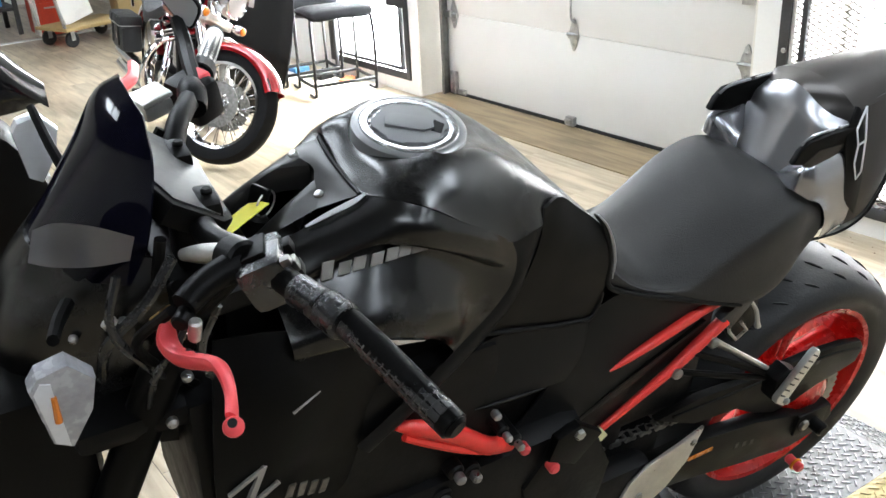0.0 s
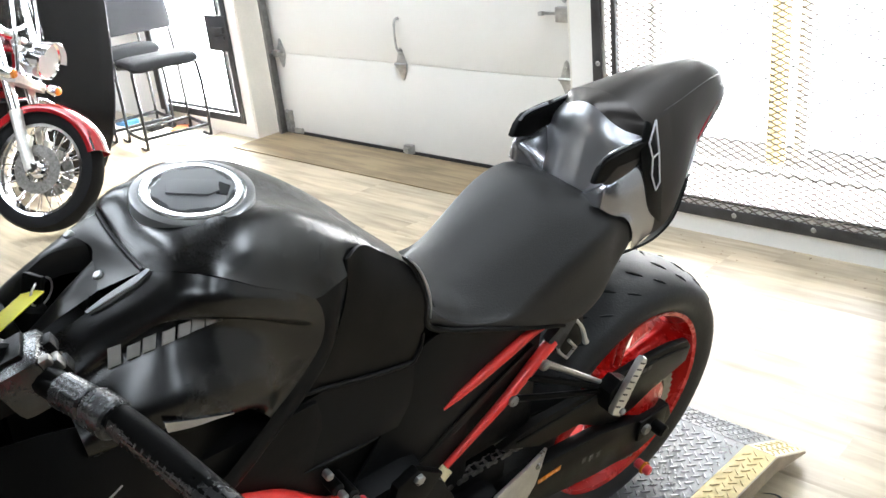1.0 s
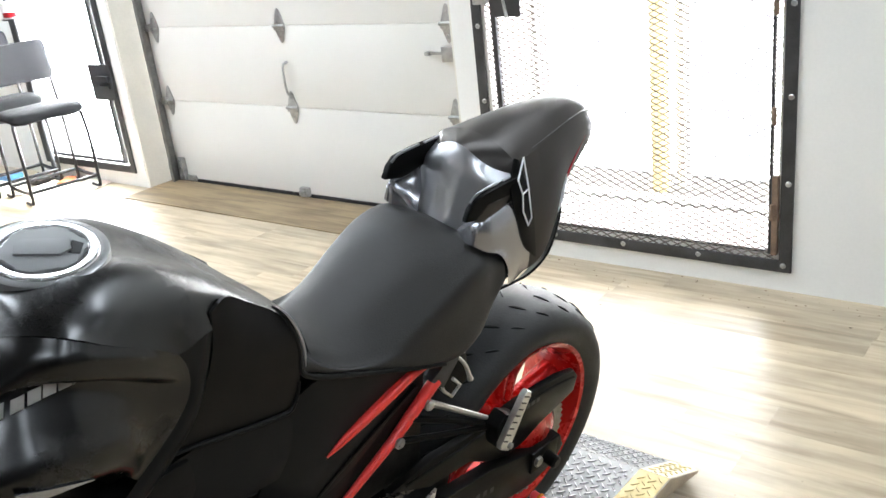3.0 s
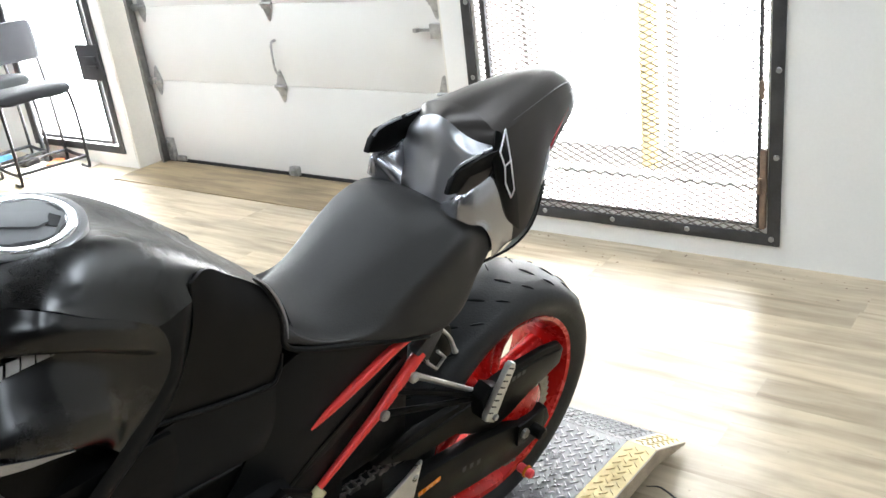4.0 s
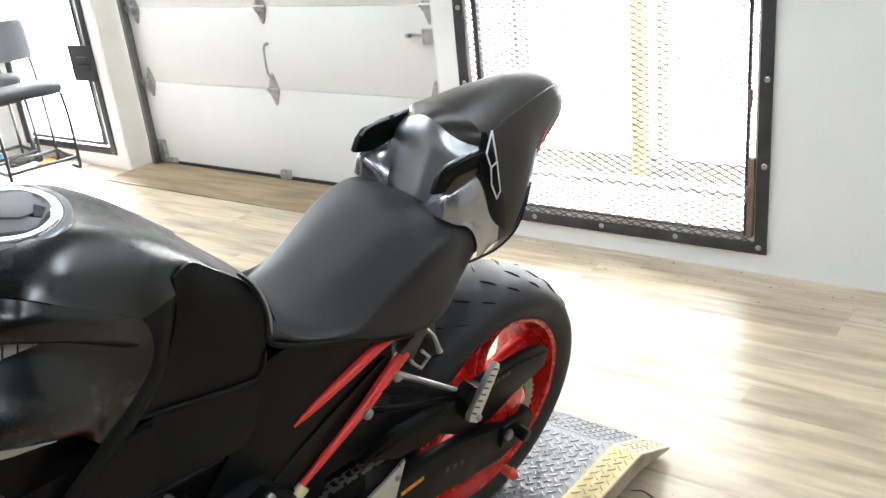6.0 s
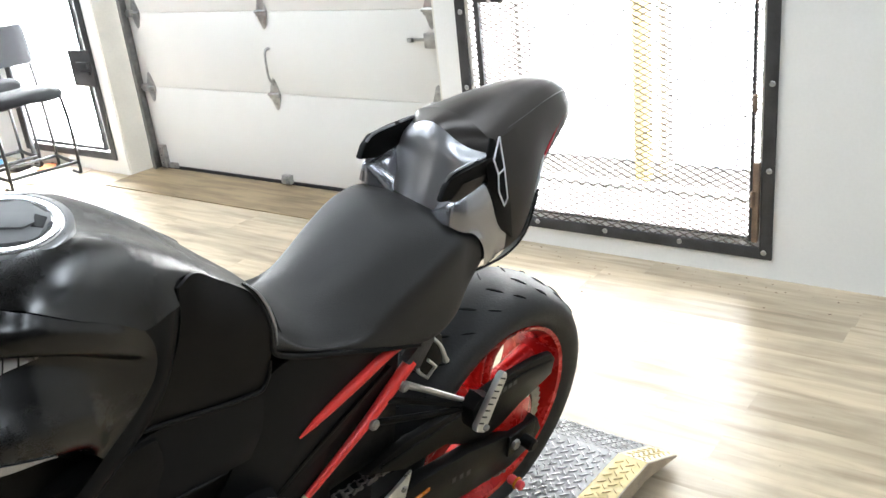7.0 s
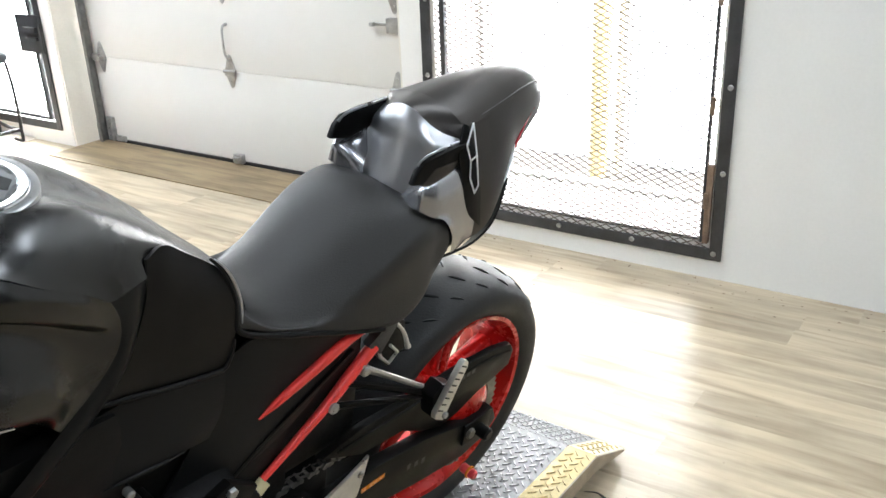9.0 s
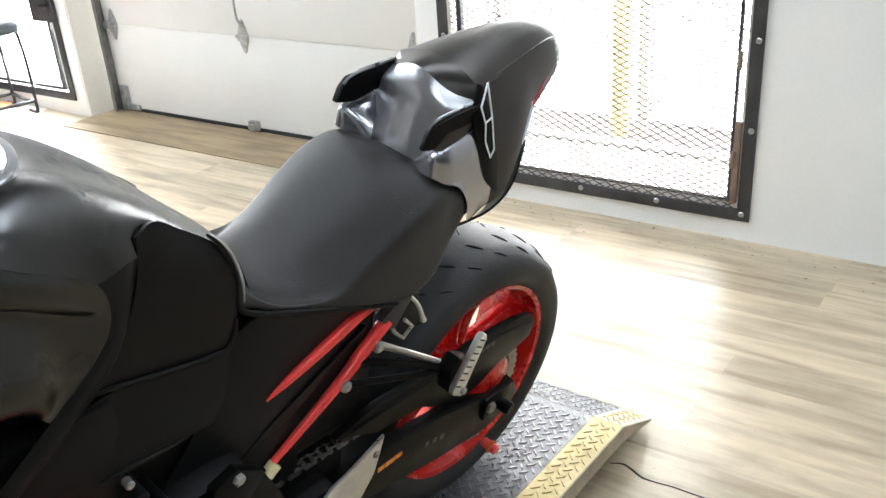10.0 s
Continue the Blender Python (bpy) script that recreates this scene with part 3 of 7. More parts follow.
pane = part("pane", bx((OUTL - 0.030, 4.931, 0.131), (OUTL - 0.025, 5.779, 2.149)), "glass", lg)
pane.visible_shadow = False

# threshold sheet before the garage door
single("threshold_sheet", bx((3.495, 2.38, 0.0005), (3.865, 4.757, 0.006), 0.002), "ply", "worn brown plywood strip along the garage door", "floor strip", smooth=False)

# tear in the vinyl beside the ramp
single("floor_tear", tb([(2.291, 0.923, 0.0), (2.302, 0.895, 0.0), (2.293, 0.869, 0.0), (2.279, 0.840, 0.0), (2.278, 0.806, 0.0), (2.282, 0.767, 0.0), (2.281, 0.701, 0.0), (2.288, 0.62, 0.0), (2.28, 0.52, 0.0)], [0.001, 0.0026, 0.0030, 0.0026, 0.002, 0.0018, 0.002, 0.0014, 0.0008], 6, 4), "darkfloor", "thin dark tear in the vinyl floor", "floor tear")

# crumbs of dirt swept against the wall
bm = bmesh.new()
crumb = random.Random(11)
for k in range(150):
    x, y, r = WX - 0.01 - abs(crumb.gauss(0, 0.14)), crumb.uniform(-1.2, 2.3), crumb.uniform(0.0012, 0.0042)
    ring = [bm.verts.new((x + r * crumb.uniform(0.6, 1.2) * math.cos(a), y + 1.6 * r * crumb.uniform(0.6, 1.2) * math.sin(a), 0.0003)) for a in (0.3, 1.5, 2.8, 4.0, 5.3)]
    tip = bm.verts.new((x, y, 0.0003 + r * 0.6))
    for a in range(5):
        bm.faces.new((ring[a], ring[(a + 1) % 5], tip))
tagged(single("dirt_crumbs", bm, "rust", "brown dirt crumbs on the floor along the wall", "dirt", smooth=False), kind="stuff")

# added ceiling fittings, unseen; set to match highlights and brighten the bike's side
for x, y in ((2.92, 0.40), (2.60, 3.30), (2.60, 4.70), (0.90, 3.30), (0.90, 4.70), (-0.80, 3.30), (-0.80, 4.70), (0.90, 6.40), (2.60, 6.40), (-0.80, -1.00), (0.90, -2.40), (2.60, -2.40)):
    fx = thing("ceiling_light", "unseen square white ceiling fitting, added for light", "ceiling light", pose(x, y, CZ), "ceiling lights")
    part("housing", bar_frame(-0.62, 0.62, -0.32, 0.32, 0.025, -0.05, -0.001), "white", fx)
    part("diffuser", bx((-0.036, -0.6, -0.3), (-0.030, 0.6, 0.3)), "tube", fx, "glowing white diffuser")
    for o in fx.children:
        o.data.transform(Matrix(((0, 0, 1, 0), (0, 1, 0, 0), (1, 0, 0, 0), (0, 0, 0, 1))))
# ---- low lift platform of tread plate ----
LH = 0.118
lift = thing("lift_platform", "low steel tread-plate platform with worn yellow edges and an end ramp", "motorcycle lift", pose(2.288, 0.893, 0, 0, 0, -3.15))
# local x runs along the platform away from the wall, y across it, both from the break of the ramp
LEN, WID, YS = 2.9, 0.66, 0.075


def sheet(corners, t=0.006):
    bm = bmesh.new()
    top = [bm.verts.new(c) for c in corners]
    bot = [bm.verts.new((c[0], c[1], c[2] - t)) for c in corners]
    k = len(corners)
    bm.faces.new(top)
    bm.faces.new(bot[::-1])
    for i in range(k):
        bm.faces.new((top[i], bot[i], bot[(i + 1) % k], top[(i + 1) % k]))
    return bm


RX, RZ, RY = 0.170, 0.034, 0.008
part("deck", sheet([(-LEN, YS, LH), (0, YS, LH), (0, WID - YS, LH), (-LEN, WID - YS, LH)]), "plate", lift, smooth=False)
part("edge_strip", sheet([(-LEN, 0, LH), (0, 0, LH), (0, YS - 0.0005, LH), (-LEN, YS - 0.0005, LH)]), "yellow", lift, "worn yellow painted edge", smooth=False)
part("edge_strip", sheet([(-LEN, WID - YS + 0.0005, LH), (0, WID - YS + 0.0005, LH), (0, WID, LH), (-LEN, WID, LH)]), "yellow", lift, "worn yellow painted edge", smooth=False)
part("ramp", sheet([(0.001, YS, LH), (RX, YS + RY, RZ), (RX, WID - YS - RY, RZ), (0.001, WID - YS, LH)]), "plate", lift, smooth=False)
part("ramp_edge", sheet([(0.001, 0, LH), (RX, RY, RZ), (RX, YS + RY - 0.0005, RZ), (0.001, YS - 0.0005, LH)]), "ramp_cream", lift, "worn cream painted ramp edge", smooth=False)
part("ramp_edge", sheet([(0.001, WID - YS + 0.0005, LH), (RX, WID - YS - RY + 0.0005, RZ), (RX, WID - RY, RZ), (0.001, WID, LH)]), "ramp_cream", lift, "worn cream painted ramp edge", smooth=False)


LIP = 0.046                    # depth of the folded edge


def skirt(y_top, y_low, sgn):
    bm = bmesh.new()
    a = [(-LEN, y_top, LH - 0.001), (0, y_top, LH - 0.001), (RX, y_top + sgn * RY, RZ - 0.001), (RX, y_low + sgn * RY, RZ - 0.009), (0, y_low, LH - LIP), (-LEN, y_low, LH - LIP)]
    vs = [bm.verts.new(c) for c in a]
    bm.faces.new((vs[0], vs[1], vs[4], vs[5]))
    bm.faces.new((vs[1], vs[2], vs[3], vs[4]))
    return thick(bm, 0.004)


part("skirt", skirt(0.001, 0.004, 1), "lipsteel", lift, "worn brown-grey folded tread-plate edge", smooth=False)
part("skirt", skirt(WID - 0.001, WID - 0.004, -1), "lipsteel", lift, smooth=False)
for fx in (-LEN + 0.15, -LEN / 2, -0.12):
    for fy in (0.14, WID - 0.14):
        part("foot", bx((fx - 0.05, fy - 0.03, 0.0), (fx + 0.05, fy + 0.03, LH - 0.0065), 0.004), "iron", lift)
part("ramp_lip", sheet([(RX + 0.0005, RY, RZ), (RX + 0.008, RY + 0.002, RZ - 0.010), (RX + 0.008, WID - RY - 0.002, RZ - 0.010), (RX + 0.0005, WID - RY, RZ)], 0.004), "plate", lift, smooth=False)


def lugs(x0, x1, y0, y1, place, step=0.0200):
    """Raised lozenges in alternate slants."""
    bm = bmesh.new()
    ring = [(-0.0118, 0), (-0.0070, -0.0019), (0.0070, -0.0019), (0.0118, 0), (0.0070, 0.0019), (-0.0070, 0.0019)]
    d = step / math.sqrt(2)
    n = int((x1 - x0 + y1 - y0) / d) + 4
    for i in range(-n, n):
        for j in range(-n, n):
            x, y = x0 + (i - j) * d, y0 + (i + j) * d
            if not (x0 + 0.009 < x < x1 - 0.007 and y0 + 0.008 < y < y1 - 0.006):
                continue
            a = radians(45 if (i + j) % 2 else -45)
            ca, sa = math.cos(a), math.sin(a)
            base = [bm.verts.new(place(x + u * ca - v * sa, y + u * sa + v * ca, 0.0)) for u, v in ring]
            top = [bm.verts.new(place(x + (u * ca - v * sa) * 0.80, y + (u * sa + v * ca) * 0.80, 0.0028)) for u, v in ring]
            bm.faces.new(top)
            for k in range(6):
                bm.faces.new((base[k], base[(k + 1) % 6], top[(k + 1) % 6], top[k]))
    return bm


def on_deck(x, y, h):
    return (x, y, LH + h)


def on_ramp(x, y, h):
    f = x / RX
    return (x + h * 0.37, y + RY * f * (1 - 2 * y / WID), LH + (RZ - LH) * f + h * 0.93)


for nm, y0, y1, mt in (("tread", YS, WID - YS, "tread"), ("edge_tread", 0.0, YS, "yellow"), ("edge_tread", WID - YS, WID, "yellow")):
    tagged(part(nm, lugs(-1.05, 0.0, y0, y1, on_deck), mt, lift, smooth=False), kind="stuff")
    tagged(part(nm, lugs(0.0, RX, y0, y1, on_ramp), mt, lift, smooth=False), kind="stuff")


def on_skirt(x, y, h):
    return (x, 0.0005 + 0.003 * (y / LIP) - h, LH - y)


tagged(part("skirt_tread", lugs(-1.05, 0.0, 0.0, LIP, on_skirt), "lipsteel", lift, smooth=False), kind="stuff")
# ---- the black naked motorcycle; x ahead, y to its left, z up from the rear tyre's contact ----
bike = thing("motorcycle", "matt black naked motorcycle with red frame and wheels on its stand", "motorcycle",
             pose(1.9518, 1.2082, 0.0876, -13.45, 0.82, 171.90) @ Matrix.Scale(1.03, 4))


def mirrored(name, bm, material, label="", smooth=True, sharp=38):
    """A part and its twin on the other side."""
    tw = bm.copy()
    for v in tw.verts:
        v.co.y = -v.co.y
    bmesh.ops.reverse_faces(tw, faces=tw.faces)
    part(name, bm, material, bike, label, smooth, sharp)
    part(name, tw, material, bike, label, smooth, sharp)


def twin(name, bm, material, label="", smooth=True, sharp=38):
    """As mirrored, with the far side a little narrower towards the steering head."""
    tw = bm.copy()
    for v in tw.verts:
        f = min(1.0, max(0.0, (v.co.x - 0.78) / 0.06))
        v.co.y = -v.co.y * (1 - 0.10 * f)
        v.co.z -= 0.012 * f
    bmesh.ops.reverse_faces(tw, faces=tw.faces)
    part(name, bm, material, bike, label, smooth, sharp)
    part(name, tw, material, bike, label, smooth, sharp)


# tank top: half sections from the middle to the shoulder crease
TANK = [  # x, middle z, then near and far: shoulder y z, flank y z, crease y z
    (0.878, 1.0265, (0.044, 1.028, 0.068, 1.030, 0.089, 1.029), (0.044, 1.029, 0.064, 1.029, 0.080, 1.024)),
    (0.862, 1.0370, (0.054, 1.040, 0.082, 1.038, 0.107, 1.031), (0.054, 1.042, 0.078, 1.035, 0.096, 1.021)),
    (0.838, 1.0420, (0.060, 1.045, 0.094, 1.040, 0.127, 1.027), (0.058, 1.049, 0.086, 1.036, 0.114, 1.013)),
    (0.800, 1.0425, (0.063, 1.046, 0.108, 1.031, 0.134, 1.002), (0.062, 1.053, 0.096, 1.040, 0.130, 1.009)),
    (0.765, 1.0365, (0.063, 1.040, 0.107, 1.018, 0.1305, 0.979), (0.062, 1.048, 0.096, 1.034, 0.130, 0.992)),
    (0.728, 1.0240, (0.062, 1.028, 0.104, 0.999, 0.1255, 0.949), (0.062, 1.036, 0.095, 1.021, 0.125, 0.970)),
    (0.690, 1.0040, (0.060, 1.007, 0.096, 0.989, 0.1165, 0.950), (0.060, 1.013, 0.093, 1.001, 0.116, 0.950)),
    (0.650, 0.9790, (0.055, 0.980, 0.086, 0.968, 0.095, 0.938), (0.056, 0.984, 0.088, 0.973, 0.106, 0.938)),
    (0.610, 0.9470, (0.050, 0.946, 0.078, 0.936, 0.088, 0.912), (0.050, 0.949, 0.080, 0.940, 0.098, 0.912)),
    (0.565, 0.9030, (0.046, 0.901, 0.072, 0.893, 0.092, 0.870), (0.046, 0.902, 0.072, 0.893, 0.092, 0.870)),
    (0.520, 0.8600, (0.040, 0.857, 0.064, 0.846, 0.086, 0.815), (0.040, 0.857, 0.064, 0.846, 0.086, 0.815)),
]
SEAM = [(0.8815, -0.064, 1.0205), (0.884, -0.045, 1.020), (0.886, -0.020, 1.0185), (0.887, 0.005, 1.018), (0.888, 0.030, 1.0185), (0.889, 0.052, 1.0205), (0.890, 0.068, 1.0225)]
rows = [SEAM]
for x, zc, (sy, sz, fy, fz, cy, cz), (ty, tz, gy, gz, dy, dz) in TANK:
    rows.append([(x, -dy, dz), (x, -gy, gz), (x, -ty, tz), (x, 0, zc), (x, sy, sz), (x, fy, fz), (x, cy, cz)])
part("tank", skin(rows, 5, 6), "matt", bike, "matt black metallic fuel tank")
part("cover_seam", tb([(x + 0.0015, y, z + 0.0012) for x, y, z in SEAM], 0.0024, 6, 5), "engine", bike)

# side wings of the tank: rows along x, points down the side
WING = [
    [(0.985, 0.050, 0.972), (0.990, 0.075, 0.962), (0.995, 0.092, 0.950), (1.000, 0.100, 0.938), (1.000, 0.122, 0.922), (1.000, 0.142, 0.905), (0.998, 0.138, 0.885), (0.995, 0.100, 0.872)],
    [(0.950, 0.057, 0.990), (0.950, 0.084, 0.982), (0.950, 0.101, 0.967), (0.950, 0.101, 0.960), (0.950, 0.131, 0.938), (0.950, 0.151, 0.917), (0.950, 0.150, 0.893), (0.950, 0.110, 0.880)],
    [(0.890, 0.071, 1.022), (0.894, 0.106, 1.012), (0.898, 0.119, 0.993), (0.900, 0.107, 0.985), (0.900, 0.136, 0.950), (0.900, 0.162, 0.917), (0.900, 0.154, 0.885), (0.900, 0.115, 0.872)],
    [(0.868, 0.103, 1.031), (0.872, 0.125, 1.015), (0.875, 0.130, 0.994), (0.876, 0.113, 0.985), (0.876, 0.138, 0.945), (0.876, 0.161, 0.909), (0.876, 0.152, 0.878), (0.876, 0.112, 0.865)],
    [(0.842, 0.126, 1.027), (0.848, 0.139, 1.010), (0.850, 0.139, 0.988), (0.850, 0.119, 0.978), (0.850, 0.140, 0.937), (0.850, 0.158, 0.897), (0.850, 0.150, 0.868), (0.850, 0.110, 0.855)],
    [(0.800, 0.1335, 1.001), (0.800, 0.1400, 0.988), (0.802, 0.136, 0.962), (0.804, 0.119, 0.952), (0.806, 0.132, 0.913), (0.806, 0.145, 0.878), (0.806, 0.141, 0.850), (0.806, 0.132, 0.826)],
    [(0.762, 0.1300, 0.977), (0.762, 0.1345, 0.963), (0.764, 0.130, 0.937), (0.768, 0.1165, 0.927), (0.774, 0.1235, 0.890), (0.780, 0.131, 0.857), (0.788, 0.132, 0.838), (0.800, 0.132, 0.818)],
    [(0.742, 0.1275, 0.961), (0.740, 0.1280, 0.946), (0.739, 0.1245, 0.921), (0.742, 0.1175, 0.910), (0.750, 0.1215, 0.879), (0.762, 0.1270, 0.854), (0.776, 0.129, 0.836), (0.796, 0.132, 0.816)],
    [(0.728, 0.1250, 0.949), (0.722, 0.1240, 0.935), (0.717, 0.1235, 0.915), (0.717, 0.1235, 0.895), (0.722, 0.124, 0.882), (0.738, 0.125, 0.862), (0.760, 0.1275, 0.843), (0.787, 0.131, 0.824)],
]
twin("side_wing", skin(WING, 5, 5), "matt", "matt black tank wing with a moulded scoop")
# rounded spar of the tank shell behind the scoop, running down to the frame
SPAR = [
    [(0.728, 0.1250, 0.949), (0.712, 0.1215, 0.9495), (0.690, 0.1165, 0.950), (0.674, 0.1080, 0.947)],
    [(0.719, 0.1237, 0.928), (0.707, 0.1225, 0.928), (0.692, 0.1185, 0.927), (0.679, 0.1090, 0.923)],
    [(0.717, 0.1235, 0.905), (0.710, 0.1240, 0.904), (0.699, 0.1210, 0.901), (0.687, 0.1110, 0.895)],
    [(0.722, 0.1240, 0.884), (0.716, 0.1250, 0.880), (0.707, 0.1225, 0.874), (0.697, 0.1130, 0.866)],
    [(0.738, 0.1250, 0.862), (0.731, 0.1265, 0.857), (0.722, 0.1240, 0.849), (0.712, 0.1150, 0.839)],
    [(0.760, 0.1275, 0.843), (0.753, 0.1290, 0.836), (0.744, 0.1265, 0.827), (0.735, 0.1170, 0.815)],
    [(0.787, 0.1310, 0.824), (0.780, 0.1330, 0.815), (0.771, 0.1310, 0.805), (0.763, 0.1210, 0.793)],
    [(0.818, 0.1350, 0.803), (0.811, 0.1370, 0.794), (0.802, 0.1350, 0.784), (0.794, 0.1250, 0.773)],
    [(0.850, 0.1380, 0.780), (0.843, 0.1405, 0.771), (0.834, 0.1385, 0.761), (0.827, 0.1280, 0.750)],
    [(0.885, 0.1400, 0.756), (0.878, 0.1425, 0.747), (0.869, 0.1405, 0.737), (0.861, 0.1300, 0.727)],
    [(0.930, 0.1420, 0.726), (0.923, 0.1445, 0.717), (0.914, 0.1425, 0.707), (0.906, 0.1320, 0.697)],
]
twin("tank_spar", skin(SPAR, 4, 5), "cover")
# pale crease strip at the front of the wing
twin("accent_strip", thick(skin([[(0.951, 0.0590, 0.9945), (0.9505, 0.0615, 0.9935)], [(0.930, 0.0650, 1.0080), (0.9285, 0.0700, 1.0062)], [(0.903, 0.0715, 1.0215), (0.9015, 0.0770, 1.0197)], [(0.889, 0.0735, 1.0275), (0.887, 0.0755, 1.0270)]], 3, 1), 0.002), "accent", "silver-grey accent strip", smooth=False)
twin("wing_facet", thick(skin([[(0.930, 0.1660, 0.914), (0.928, 0.1650, 0.899)], [(0.900, 0.1640, 0.899), (0.900, 0.1635, 0.889)], [(0.875, 0.1590, 0.885), (0.875, 0.1585, 0.880)], [(0.8525, 0.1555, 0.8735), (0.8525, 0.1555, 0.8720)]], 3, 1), 0.003), "sidegrey", "silver-grey lower facet", smooth=False)

# knee pads at the rear of the tank
KNEE = [
    [(0.671, 0.1020, 0.9640), (0.678, 0.1100, 0.925), (0.690, 0.1130, 0.890), (0.716, 0.1160, 0.842), (0.744, 0.1155, 0.811)],
    [(0.645, 0.0925, 0.9680), (0.652, 0.1080, 0.920), (0.662, 0.1110, 0.870), (0.680, 0.1110, 0.825), (0.699, 0.1100, 0.797)],
    [(0.610, 0.0845, 0.9400), (0.614, 0.1020, 0.900), (0.620, 0.1070, 0.855), (0.632, 0.1070, 0.812), (0.6456, 0.1060, 0.780)],
    [(0.573, 0.0800, 0.9080), (0.576, 0.0970, 0.877), (0.580, 0.1020, 0.840), (0.584, 0.1030, 0.802), (0.588, 0.1020, 0.765)],
    [(0.558, 0.0840, 0.8930), (0.549, 0.0945, 0.863), (0.547, 0.0990, 0.829), (0.553, 0.1000, 0.797), (0.566, 0.1010, 0.764)],
]
pad_bm = thick(skin(KNEE, 5, 5), 0.005)
bmesh.ops.translate(pad_bm, vec=(0, 0.0018, 0.0018), verts=pad_bm.verts)
mirrored("knee_pad", pad_bm, "pad", "black textured knee panel")
# front cover of the tank with its two arms round a deep recess
COVER = [[(0.8840, -0.063, 1.0205), (0.8865, -0.042, 1.0200), (0.8890, -0.008, 1.0185), (0.8900, 0.025, 1.0185), (0.8910, 0.050, 1.0205), (0.8915, 0.068, 1.0222)],
         [(0.902, -0.060, 1.0200), (0.903, -0.042, 1.0215), (0.902, -0.008, 1.0195), (0.905, 0.020, 1.0170), (0.909, 0.045, 1.0165), (0.912, 0.062, 1.0165)],
         [(0.919, -0.056, 1.0170), (0.924, -0.042, 1.0215), (0.913, -0.008, 1.0190), (0.920, 0.012, 1.0160), (0.926, 0.036, 1.0125), (0.934, 0.055, 1.0090)]]
part("front_cover", skin(COVER, 4, 5), "neckgrey", bike, "matt black tank front cover")
ARM = [[(0.934, 0.055, 1.0090), (0.926, 0.036, 1.0125), (0.920, 0.012, 1.0160), (0.921, 0.008, 0.990)],
       [(0.966, 0.046, 0.9900), (0.961, 0.032, 0.9950), (0.953, 0.014, 0.9955), (0.954, 0.010, 0.972)],
       [(0.991, 0.037, 0.9720), (0.989, 0.027, 0.9745), (0.987, 0.015, 0.9700), (0.988, 0.011, 0.950)],
       [(1.028, 0.030, 0.9460), (1.025, 0.022, 0.9480), (1.022, 0.012, 0.9440), (1.022, 0.009, 0.928)]]
part("cover_arm", skin(ARM, 4, 3), "neckgrey", bike)
FARM = [[(0.919, -0.056, 1.0170), (0.924, -0.042, 1.0215), (0.915, -0.014, 1.0190), (0.917, -0.012, 0.990)],
        [(0.948, -0.050, 1.0070), (0.948, -0.042, 1.0120), (0.950, -0.029, 1.0130), (0.952, -0.026, 0.985)],
        [(0.983, -0.045, 0.9930), (0.983, -0.039, 0.9960), (0.984, -0.031, 0.9940), (0.986, -0.028, 0.970)],
        [(1.008, -0.042, 0.9800), (1.010, -0.037, 0.9810), (1.014, -0.031, 0.9740), (1.015, -0.028, 0.955)],
        [(1.040, -0.038, 0.9560), (1.040, -0.034, 0.9570), (1.042, -0.029, 0.9500), (1.042, -0.026, 0.935)]]
part("cover_arm", skin(FARM, 4, 3), "neckgrey", bike)
part("recess_wall", skin([[(0.916, -0.030, 1.016), (0.910, -0.016, 1.017), (0.910, 0.000, 1.017), (0.918, 0.012, 1.014)], [(0.926, -0.028, 0.985), (0.920, -0.014, 0.980), (0.920, 0.000, 0.980), (0.926, 0.010, 0.985)], [(0.940, -0.027, 0.945), (0.940, -0.014, 0.935), (0.940, 0.0, 0.935), (0.942, 0.009, 0.945)]], 3, 4), "plastic", bike)
part("neck_filler", bx((0.900, -0.050, 0.86), (1.03, 0.050, 0.945), 0.02), "engine", bike)
for x, y, z in ((0.9245, 0.0355, 1.0125), (0.9240, -0.0390, 1.0215)):
    m = Matrix.Translation((x, y, z)) @ pose(0, 0, 0, 0, 28, 0)
    part("cover_bolt", spin([(0.0001, 0.0035), (0.004, 0.003), (0.0056, 0.001), (0.0058, -0.002)], m, 14, closed=False), "bolt", bike)
part("airbox", bx((0.93, -0.07, 0.84), (1.05, 0.07, 0.930), 0.02), "engine", bike)

# filler cap
CAPM = Matrix.Translation((0.798, -0.002, 1.0462)) @ pose(0, 0, 0, -4.0, -2.5, 0)
cap = part("filler_cap", spin([(0.0570, -0.010), (0.0572, 0.0034), (0.0560, 0.0050), (0.0520, 0.0054), (0.0465, 0.0048), (0.0455, 0.002), (0.030, 0.002)], CAPM, 56, closed=False), "ring", bike, "bright aluminium filler ring")
part("cap_surround", spin([(0.0665, -0.012), (0.0660, 0.0024), (0.0640, 0.0036), (0.0585, 0.0040), (0.0572, 0.0020)], CAPM, 56, closed=False), "surround", cap, "satin grey outer ring")
pts = []
for i in range(48):
    a = 2 * math.pi * i / 48
    r = 0.0440 if (i // 4) % 2 else 0.0405
    pts.append((r * math.cos(a), r * math.sin(a)))
bm = slab(pts, 0.001, 0.0066, "z", 0.001)
bmesh.ops.transform(bm, matrix=CAPM, verts=bm.verts)
part("cap_disc", bm, "capgrey", cap, "grey notched cap disc")
bm = slab([(-0.026, -0.013), (0.020, -0.016), (0.028, -0.006), (0.028, 0.012), (-0.016, 0.017), (-0.028, 0.008)], 0.0068, 0.0095, "z", 0.0012)
bmesh.ops.rotate(bm, verts=bm.verts, matrix=Matrix.Rotation(radians(-27), 3, "Z"))
bmesh.ops.transform(bm, matrix=CAPM, verts=bm.verts)
